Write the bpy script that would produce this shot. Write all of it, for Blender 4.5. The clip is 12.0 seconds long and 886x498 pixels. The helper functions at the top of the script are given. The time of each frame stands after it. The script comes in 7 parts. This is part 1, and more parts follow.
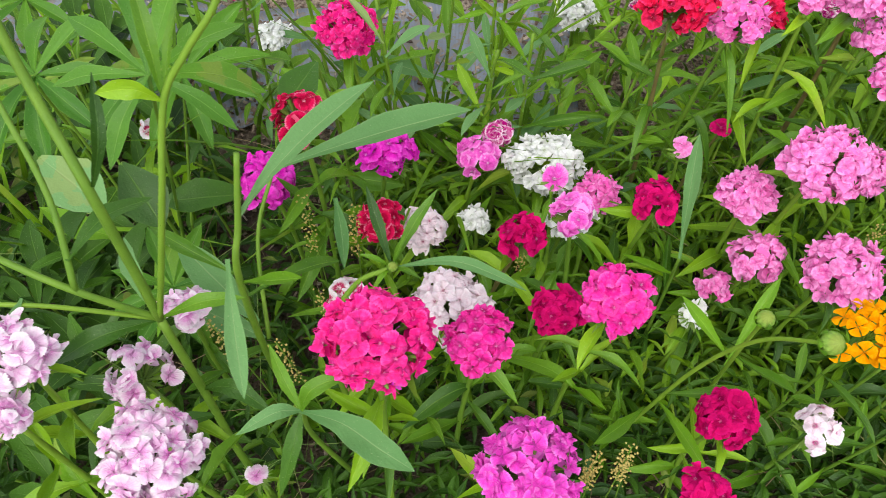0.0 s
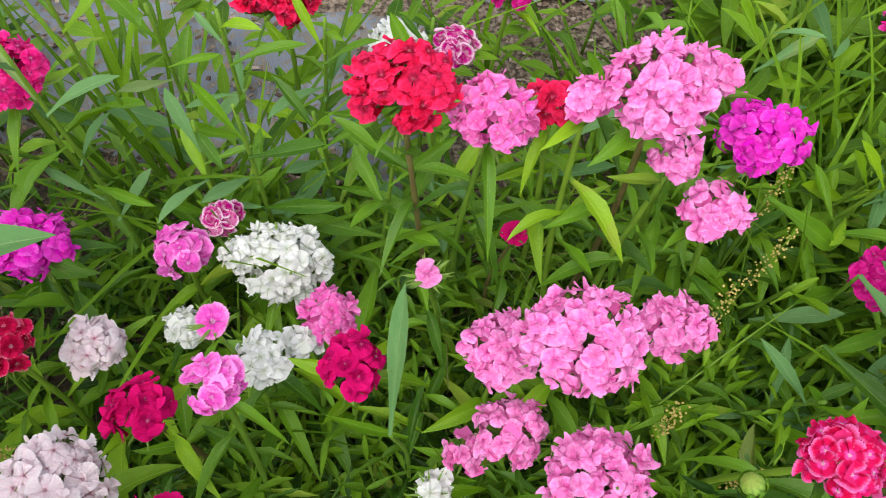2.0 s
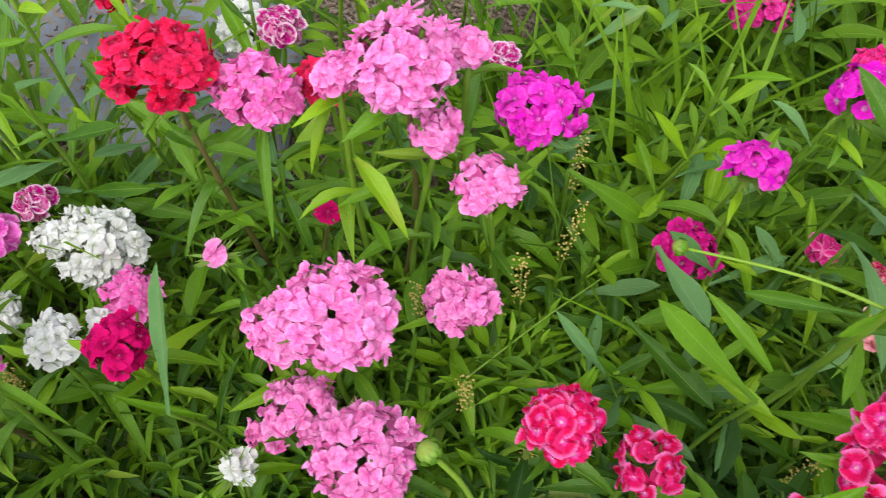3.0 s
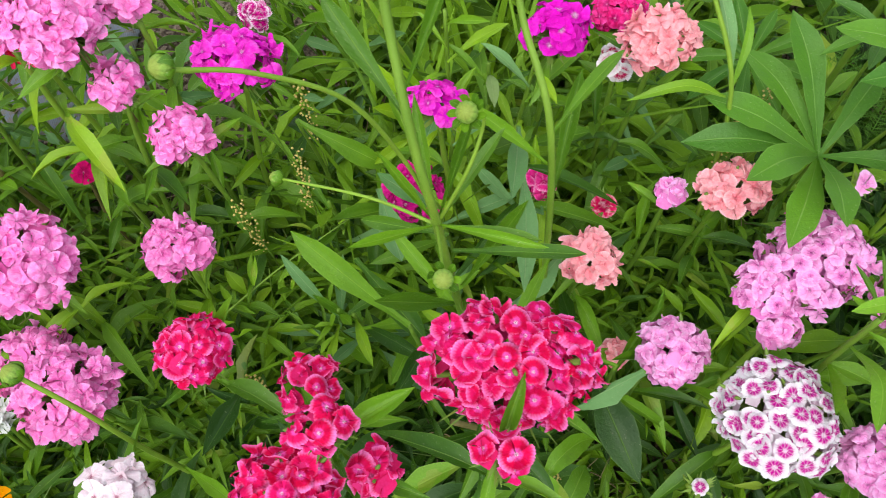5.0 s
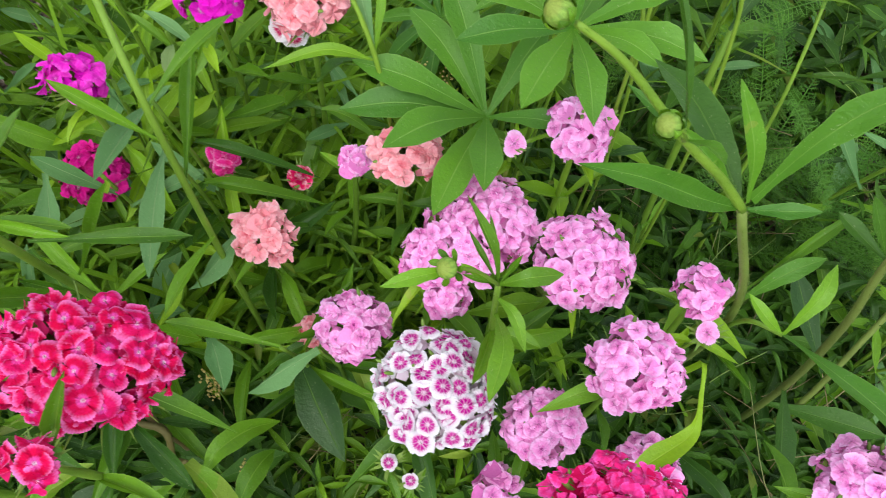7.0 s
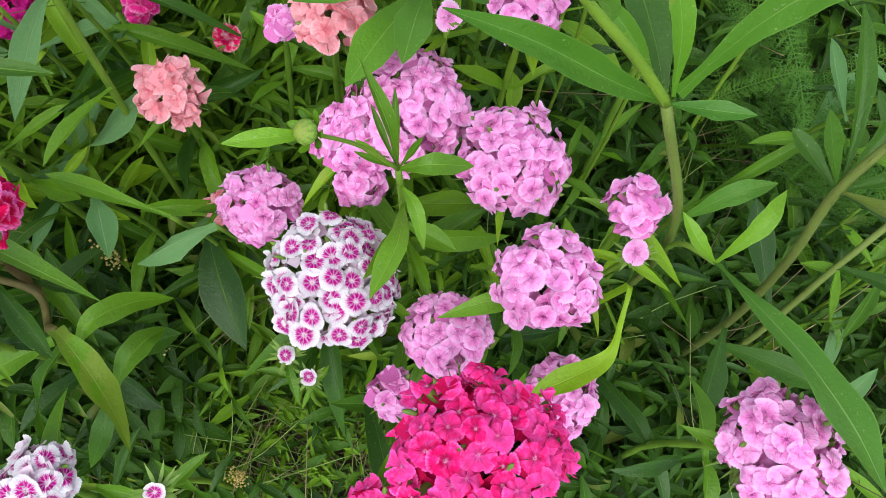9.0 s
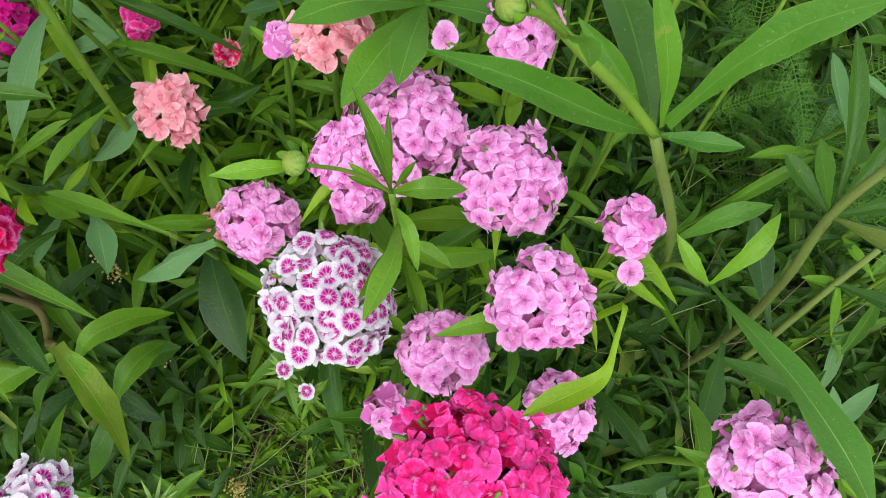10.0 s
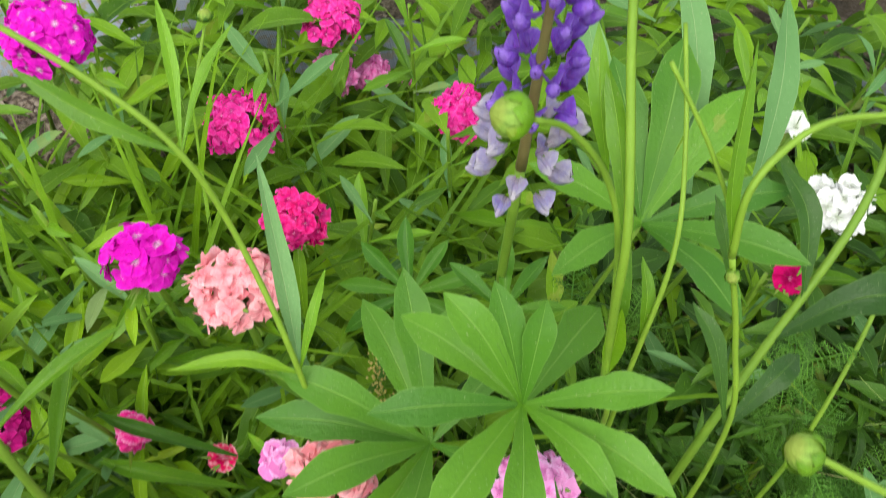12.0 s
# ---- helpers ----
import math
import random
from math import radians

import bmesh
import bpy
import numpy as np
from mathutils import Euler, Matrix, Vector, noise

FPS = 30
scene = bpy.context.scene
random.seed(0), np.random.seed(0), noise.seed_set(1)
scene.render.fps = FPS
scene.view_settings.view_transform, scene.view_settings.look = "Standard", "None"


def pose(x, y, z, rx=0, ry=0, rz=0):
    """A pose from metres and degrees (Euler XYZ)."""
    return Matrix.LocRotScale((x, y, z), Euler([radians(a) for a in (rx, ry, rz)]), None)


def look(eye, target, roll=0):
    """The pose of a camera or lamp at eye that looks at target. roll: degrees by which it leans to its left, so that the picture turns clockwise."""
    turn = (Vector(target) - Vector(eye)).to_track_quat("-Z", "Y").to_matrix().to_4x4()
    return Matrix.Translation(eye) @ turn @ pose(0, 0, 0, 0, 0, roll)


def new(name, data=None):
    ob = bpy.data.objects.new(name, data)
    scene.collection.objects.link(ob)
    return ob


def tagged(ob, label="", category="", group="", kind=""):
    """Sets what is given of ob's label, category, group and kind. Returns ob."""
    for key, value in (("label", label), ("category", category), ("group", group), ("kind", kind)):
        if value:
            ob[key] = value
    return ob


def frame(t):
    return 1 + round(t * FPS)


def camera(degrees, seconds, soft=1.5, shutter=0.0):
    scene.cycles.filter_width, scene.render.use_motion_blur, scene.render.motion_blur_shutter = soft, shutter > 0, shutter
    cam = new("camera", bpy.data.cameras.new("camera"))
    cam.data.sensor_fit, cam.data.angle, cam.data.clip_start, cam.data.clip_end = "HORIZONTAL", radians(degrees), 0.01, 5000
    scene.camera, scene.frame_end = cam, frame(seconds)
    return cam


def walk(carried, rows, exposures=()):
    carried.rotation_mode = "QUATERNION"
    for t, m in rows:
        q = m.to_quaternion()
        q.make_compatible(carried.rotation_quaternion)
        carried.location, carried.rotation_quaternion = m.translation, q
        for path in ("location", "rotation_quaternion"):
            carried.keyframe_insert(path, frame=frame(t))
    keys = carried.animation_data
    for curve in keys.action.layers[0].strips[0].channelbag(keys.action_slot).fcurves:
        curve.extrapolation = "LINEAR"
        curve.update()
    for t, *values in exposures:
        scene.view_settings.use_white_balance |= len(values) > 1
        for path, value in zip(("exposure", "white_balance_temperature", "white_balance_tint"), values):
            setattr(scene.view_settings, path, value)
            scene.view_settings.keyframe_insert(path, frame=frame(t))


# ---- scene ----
cam = camera(56.66, 12.0, soft=0.6, shutter=0.2)
walk(cam, [
    (0.0, pose(0.0000, 0.0000, 0.9200, 32.00, -0.00, 0.00)),
    (0.5, pose(0.0591, 0.0271, 0.9078, 31.68, -0.02, 0.67)),
    (1.0, pose(0.1359, 0.1140, 0.8865, 31.16, -0.91, 2.11)),
    (1.5, pose(0.2004, 0.2026, 0.8507, 30.73, -1.76, 3.67)),
    (2.0, pose(0.2463, 0.2367, 0.8214, 28.91, -1.89, 4.24)),
    (2.5, pose(0.3077, 0.2483, 0.8227, 28.20, -1.12, 4.10)),
    (3.0, pose(0.3994, 0.2404, 0.8253, 27.90, -1.33, 3.17)),
    (3.5, pose(0.4550, 0.2386, 0.8175, 27.67, -1.62, 2.66)),
    (3.7, pose(0.4761, 0.2355, 0.8217, 27.70, -1.96, 2.35)),
    (5.3, pose(0.6491, 0.2073, 0.8432, 26.27, 1.11, 0.63)),
    (5.5, pose(0.6621, 0.2040, 0.8454, 26.36, 1.26, 0.11)),
    (6.0, pose(0.6891, 0.1962, 0.8502, 26.39, -0.22, -1.80)),
    (6.5, pose(0.7444, 0.2079, 0.8380, 26.02, -1.80, -3.65)),
    (7.0, pose(0.8063, 0.2264, 0.8220, 24.12, -2.72, -4.02)),
    (7.5, pose(0.8428, 0.2359, 0.8009, 21.25, -3.61, -3.48)),
    (7.7, pose(0.8541, 0.2414, 0.7925, 20.12, -3.84, -2.82)),
    (9.3, pose(0.8692, 0.2303, 0.7701, 17.59, -4.32, 2.49)),
    (9.5, pose(0.8692, 0.2319, 0.7699, 17.53, -4.10, 2.52)),
    (10.0, pose(0.8772, 0.2436, 0.7771, 17.39, -3.77, 2.55)),
    (10.5, pose(0.8808, 0.2583, 0.7962, 17.85, -3.73, 2.55)),
    (11.0, pose(0.8732, 0.2897, 0.8001, 21.05, -3.71, 2.68)),
    (11.2, look((0.873, 0.310, 0.797), (0.961, 1.053, -1.057), 10.0)),
    (11.5, look((0.871, 0.335, 0.795), (0.936, 1.174, -1.019), 8.6)),
    (12.0, look((0.871, 0.383, 0.807), (0.900, 1.443, -0.890), 6.9)),
], exposures=[(0.0, 1.22, 6800, 9), (3.5, 1.22, 6800, 9), (5.5, 1.29, 6600, 9.5), (6.5, 1.26, 6500, 9.5), (9.0, 1.15, 6400, 10), (10.5, 1.17, 6550, 9), (12.0, 1.40, 6950, 6)])

# ---- daylight: bright overcast sky, sun veiled by cloud ----
world = bpy.data.worlds.new("overcast")
scene.world = world
world.use_nodes = True
wn, wl = world.node_tree.nodes, world.node_tree.links
sky = wn.new("ShaderNodeTexSky")
sky.sky_type, sky.sun_disc = "NISHITA", False
sky.sun_elevation, sky.sun_rotation = radians(58), radians(200)
veil = wn.new("ShaderNodeHueSaturation")
veil.inputs["Saturation"].default_value = 0.4
wl.new(sky.outputs[0], veil.inputs["Color"])
wl.new(veil.outputs[0], wn["Background"].inputs["Color"])
wn["Background"].inputs["Strength"].default_value = 0.15
sun_data = bpy.data.lights.new("sun", "SUN")
sun_data.energy, sun_data.angle, sun_data.color = 1.2, radians(60), (1.0, 0.98, 0.94)
sun = new("sun", sun_data)
sun.matrix_world = look((-0.5, -1.4, 3.2), (0, 0, 0))

# ---- materials ----


class Nodes:
    """A material's node tree, built by short calls."""

    def __init__(self, name):
        self.mat = bpy.data.materials.new(name)
        self.mat.use_nodes = True
        self.tree = self.mat.node_tree
        self.bsdf = self.tree.nodes["Principled BSDF"]
        self.out = self.tree.nodes["Material Output"]

    def add(self, kind, **settings):
        n = self.tree.nodes.new("ShaderNode" + kind)
        for key, value in settings.items():
            n.inputs[key].default_value = value
        return n

    def link(self, a, b):
        self.tree.links.new(a, b)

    def math(self, op, a, b=0.0):
        n = self.tree.nodes.new("ShaderNodeMath")
        n.operation = op
        for i, v in enumerate((a, b)):
            if isinstance(v, (int, float)):
                n.inputs[i].default_value = v
            else:
                self.link(v, n.inputs[i])
        return n.outputs[0]

    def mix(self, fac, a, b, blend="MIX"):
        n = self.tree.nodes.new("ShaderNodeMix")
        n.data_type, n.blend_type = "RGBA", blend
        for i, v in ((0, fac), (6, a), (7, b)):
            if isinstance(v, tuple):
                n.inputs[i].default_value = (*v, 1)
            elif isinstance(v, (int, float)):
                n.inputs[i].default_value = v
            else:
                self.link(v, n.inputs[i])
        return n.outputs[2]

    def ramp(self, fac, stops):
        n = self.tree.nodes.new("ShaderNodeValToRGB")
        els = n.color_ramp.elements
        while len(els) < len(stops):
            els.new(0.5)
        for el, (p, c) in zip(els, stops):
            el.position, el.color = p, (*c, 1)
        self.link(fac, n.inputs[0])
        return n.outputs[0]

    def noise(self, scale, detail=4.0, coord=None):
        n = self.add("TexNoise", Scale=scale, Detail=detail)
        if coord is not None:
            self.link(coord, n.inputs["Vector"])
        return n.outputs["Fac"]

    def coord(self, which):
        return self.tree.nodes.new("ShaderNodeTexCoord").outputs[which]

    def bump(self, height, strength, distance=0.002):
        n = self.add("Bump", Strength=strength, Distance=distance)
        self.link(height, n.inputs["Height"])
        self.link(n.outputs[0], self.bsdf.inputs["Normal"])

    def thin(self, colour, amount):
        """Lets light through a thin leaf or petal."""
        tr = self.add("BsdfTranslucent")
        mixer = self.add("MixShader", Fac=amount)
        self.link(colour, tr.inputs["Color"])
        self.link(self.bsdf.outputs[0], mixer.inputs[1])
        self.link(tr.outputs[0], mixer.inputs[2])
        self.link(mixer.outputs[0], self.out.inputs["Surface"])


def leaf_material(name, dark, light, rib, rough=0.5, through_light=0.22, joined=False, gloss=0.35):
    m = Nodes(name)
    if joined:
        rnd = m.tree.nodes.new("ShaderNodeNewGeometry").outputs["Random Per Island"]
    else:
        rnd = m.tree.nodes.new("ShaderNodeObjectInfo").outputs["Random"]
    uv = m.coord("UV")
    sep = m.add("SeparateXYZ")
    m.link(uv, sep.inputs[0])
    world_pos = m.tree.nodes.new("ShaderNodeNewGeometry").outputs["Position"]
    blotch = m.noise(38.0, 3.0, world_pos)
    fine = m.noise(420.0, 3.0, world_pos)
    fac = m.math("ADD", m.math("MULTIPLY", rnd, 0.75), m.math("MULTIPLY", blotch, 0.45))
    col = m.mix(m.math("SUBTRACT", fac, 0.1), dark, light)
    col = m.mix(m.math("MULTIPLY", fine, 0.35), col, dark)
    # pale midrib and faint side veins
    off = m.math("ABSOLUTE", m.math("SUBTRACT", sep.outputs[0], 0.5))
    ribbed = m.math("SUBTRACT", 1.0, m.math("MINIMUM", m.math("MULTIPLY", off, 32.0), 1.0))
    vein = m.math("SINE", m.math("MULTIPLY", m.math("SUBTRACT", sep.outputs[1], m.math("MULTIPLY", off, 0.5)), 70.0))
    col = m.mix(m.math("MULTIPLY", ribbed, 0.55), col, rib)
    # specks of dust and pollen
    speck = m.math("GREATER_THAN", m.noise(750.0, 2.0, world_pos), 0.70)
    col = m.mix(m.math("MULTIPLY", speck, 0.30), col, (0.42, 0.46, 0.26))
    # thin pale margin
    edge = m.math("MAXIMUM", m.math("SUBTRACT", m.math("MULTIPLY", off, 20.0), 9.2), 0.0)
    col = m.mix(m.math("MULTIPLY", edge, 0.35), col, rib)
    # a few yellowing, nibbled leaves
    old = m.math("GREATER_THAN", m.math("ADD", rnd, m.math("MULTIPLY", blotch, 0.12)), 1.035)
    col = m.mix(m.math("MULTIPLY", old, 0.28), col, (0.30, 0.26, 0.06))
    m.link(col, m.bsdf.inputs["Base Color"])
    m.bsdf.inputs["Roughness"].default_value = rough
    m.bsdf.inputs["Specular IOR Level"].default_value = gloss
    m.bump(m.math("ADD", m.math("MULTIPLY", vein, 0.035), m.math("ADD", fine, m.math("MULTIPLY", ribbed, -1.2))), 0.42, 0.0013)
    m.thin(m.mix(0.5, col, light), through_light)
    return m.mat


def stem_material(name, low, high, scale=60.0):
    m = Nodes(name)
    pos = m.tree.nodes.new("ShaderNodeNewGeometry").outputs["Position"]
    rnd = m.tree.nodes.new("ShaderNodeObjectInfo").outputs["Random"]
    n1 = m.noise(scale, 3.0, pos)
    n2 = m.noise(900.0, 2.0, pos)
    col = m.mix(m.math("ADD", m.math("MULTIPLY", n1, 0.7), m.math("MULTIPLY", rnd, 0.3)), low, high)
    m.link(col, m.bsdf.inputs["Base Color"])
    m.bsdf.inputs["Roughness"].default_value = 0.55
    m.bsdf.inputs["Specular IOR Level"].default_value = 0.3
    m.bump(n2, 0.4, 0.0008)
    return m.mat


def bud_material():
    """Green bud scales with darker furrows and a brownish tip."""
    m = Nodes("bud_green")
    pos = m.coord("Object")
    sep = m.add("SeparateXYZ")
    m.link(pos, sep.inputs[0])
    ang = m.math("ARCTAN2", sep.outputs[1], sep.outputs[0])
    furrow = m.math("MAXIMUM", m.math("SINE", m.math("SUBTRACT", m.math("MULTIPLY", m.math("ADD", ang, m.math("MULTIPLY", sep.outputs[2], 0.17)), -9.0), 1.57)), 0.0)
    n = m.noise(6.0, 4.0, pos)
    col = m.mix(n, (0.08, 0.18, 0.016), (0.23, 0.35, 0.055))
    col = m.mix(m.math("MULTIPLY", furrow, 0.35), col, (0.05, 0.09, 0.012))
    tip = m.math("MAXIMUM", m.math("MULTIPLY", m.math("SUBTRACT", sep.outputs[2], 0.45), 2.2), 0.0)
    col = m.mix(m.math("MINIMUM", tip, 0.5), col, (0.20, 0.22, 0.035))
    m.link(col, m.bsdf.inputs["Base Color"])
    m.bsdf.inputs["Roughness"].default_value = 0.6
    m.bsdf.inputs["Specular IOR Level"].default_value = 0.25
    m.bump(n, 0.4, 0.001)
    return m.mat


def petal_material(name, eye, ring, body, rim, vein=(0.3, 0.0, 0.15), at=(0.1, 0.24, 0.38, 0.78, 0.96), veins=0.12, vary=0.14, pale=(0.9, 0.75, 0.8), fade=0.25, jagged=0.045, lines=25.0, patch=0.45, crease=0.25, reach=1.35):
    """Colour zones from the floret's eye to its rim, with fine veins that run out from the eye."""
    m = Nodes(name)
    pos = m.coord("Object")
    sep = m.add("SeparateXYZ")
    m.link(pos, sep.inputs[0])
    rnd = m.tree.nodes.new("ShaderNodeObjectInfo").outputs["Random"]
    x, y = sep.outputs[0], sep.outputs[1]
    r = m.math("SQRT", m.math("ADD", m.math("MULTIPLY", x, x), m.math("MULTIPLY", y, y)))
    ang = m.math("ARCTAN2", y, x)
    wob = m.noise(5.0, 3.0, pos)
    rw = m.math("ADD", r, m.math("MULTIPLY", m.math("SUBTRACT", wob, 0.5), 0.14))
    jag = m.math("SINE", m.math("ADD", m.math("MULTIPLY", ang, 30.0), m.math("MULTIPLY", wob, 9.0)))
    rw = m.math("ADD", rw, m.math("MULTIPLY", jag, jagged))
    col = m.ramp(rw, [(at[0], eye), (at[1], ring), (at[2], ring), (at[2] + 0.12, body), (at[3], body), (at[4], rim)])
    line = m.math("MAXIMUM", m.math("SINE", m.math("ADD", m.math("MULTIPLY", ang, lines), m.math("MULTIPLY", wob, 5.0))), 0.0)
    inner = m.math("MAXIMUM", m.math("SUBTRACT", 1.0, m.math("MULTIPLY", r, reach)), 0.0)
    # uneven flush of colour over each petal, paler towards worn parts, deeper in the creases
    geo = m.tree.nodes.new("ShaderNodeNewGeometry").outputs["Position"]
    flush = m.noise(330.0, 4.0, geo)
    light = m.math("MINIMUM", m.math("MAXIMUM", m.math("MULTIPLY", m.math("SUBTRACT", flush, 0.48), 5.0), 0.0), 1.0)
    deep = m.math("MINIMUM", m.math("MAXIMUM", m.math("MULTIPLY", m.math("SUBTRACT", 0.46, flush), 5.0), 0.0), 1.0)
    col = m.mix(m.math("MULTIPLY", light, patch), col, pale)
    col = m.mix(m.math("MULTIPLY", deep, crease), col, vein)
    col = m.mix(m.math("MULTIPLY", m.math("MULTIPLY", line, inner), veins * 4), col, vein)
    col = m.mix(m.math("MULTIPLY", rnd, fade), col, pale)
    tone = m.noise(900.0, 3.0, m.tree.nodes.new("ShaderNodeNewGeometry").outputs["Position"])
    dull = m.math("ADD", 1.0 - vary, m.math("MULTIPLY", tone, vary * 1.6))
    grey = m.add("CombineColor")
    for i in range(3):
        m.link(dull, grey.inputs[i])
    col = m.mix(1.0, col, grey.outputs[0], "MULTIPLY")
    m.link(col, m.bsdf.inputs["Base Color"])
    m.bsdf.inputs["Roughness"].default_value = 0.7
    m.bsdf.inputs["Specular IOR Level"].default_value = 0.06
    m.bump(m.math("ADD", m.math("MULTIPLY", m.math("MULTIPLY", line, inner), 0.8), m.math("ADD", m.math("MULTIPLY", flush, 1.6), m.math("MULTIPLY", tone, 1.2))), 0.6, 0.0012)
    m.thin(col, 0.30)
    return m.mat


def plain_petal(kind, body, rim):
    """Petal colours without zones, for the crumpled petals deep in a head; red and hot pink carry the shade of the gaps
    in their colour.
    """
    m = Nodes("inner_" + kind)
    rnd = m.tree.nodes.new("ShaderNodeNewGeometry").outputs["Random Per Island"]
    pos = m.tree.nodes.new("ShaderNodeNewGeometry").outputs["Position"]
    tone = m.noise(700.0, 3.0, pos)
    col = m.mix(m.math("ADD", m.math("MULTIPLY", rnd, 0.6), m.math("MULTIPLY", tone, 0.4)), body, rim)
    m.link(col, m.bsdf.inputs["Base Color"])
    m.bsdf.inputs["Roughness"].default_value = 0.75
    m.bsdf.inputs["Specular IOR Level"].default_value = 0.05
    m.bump(tone, 0.3, 0.0008)
    m.thin(col, 0.30)
    return m.mat


LEAF = leaf_material("fresh_leaf", (0.017, 0.074, 0.004), (0.175, 0.375, 0.012), (0.27, 0.45, 0.06), rough=0.46, gloss=0.32)
LIME = leaf_material("lime_leaf", (0.07, 0.19, 0.005), (0.28, 0.47, 0.011), (0.36, 0.53, 0.05), rough=0.47, gloss=0.30)
# own deep green of some leaves; on undergrowth it paints in shade
DEEP = leaf_material("deep_and_shaded_leaf", (0.009, 0.042, 0.004), (0.060, 0.165, 0.009), (0.13, 0.25, 0.04), rough=0.45, gloss=0.33)
GREY = leaf_material("grey_green_leaf", (0.07, 0.18, 0.05), (0.17, 0.33, 0.12), (0.30, 0.42, 0.19), rough=0.62, gloss=0.2)
LUPIN = leaf_material("lupin_leaf", (0.028, 0.118, 0.007), (0.112, 0.275, 0.013), (0.24, 0.42, 0.09), rough=0.48, gloss=0.33)
# undergrowth green, darkened: the shade under the plants is put into its colour
CARPET = leaf_material("shaded_low_leaf", (0.004, 0.022, 0.002), (0.064, 0.172, 0.008), (0.13, 0.25, 0.04), joined=True, gloss=0.2, through_light=0.15)
GRASS = leaf_material("grass_blade", (0.018, 0.070, 0.003), (0.20, 0.39, 0.012), (0.26, 0.43, 0.06), joined=True, gloss=0.2)
FERN = leaf_material("feathery_leaf", (0.03, 0.11, 0.012), (0.12, 0.28, 0.03), (0.16, 0.32, 0.05), gloss=0.15)
STEM = stem_material("green_stem", (0.05, 0.13, 0.010), (0.17, 0.29, 0.025))
LIMESTEM = stem_material("lime_stem", (0.085, 0.18, 0.012), (0.20, 0.33, 0.028))
HAIRSTEM = stem_material("bristly_stem", (0.085, 0.08, 0.025), (0.16, 0.26, 0.038), 25.0)
REDSTEM = stem_material("reddish_stem", (0.09, 0.03, 0.025), (0.16, 0.17, 0.04))
CALYX = stem_material("calyx_green", (0.06, 0.14, 0.02), (0.20, 0.31, 0.05), 120.0)
BUD = bud_material()
SEED = stem_material("seed_tan", (0.30, 0.20, 0.05), (0.58, 0.48, 0.15), 300.0)

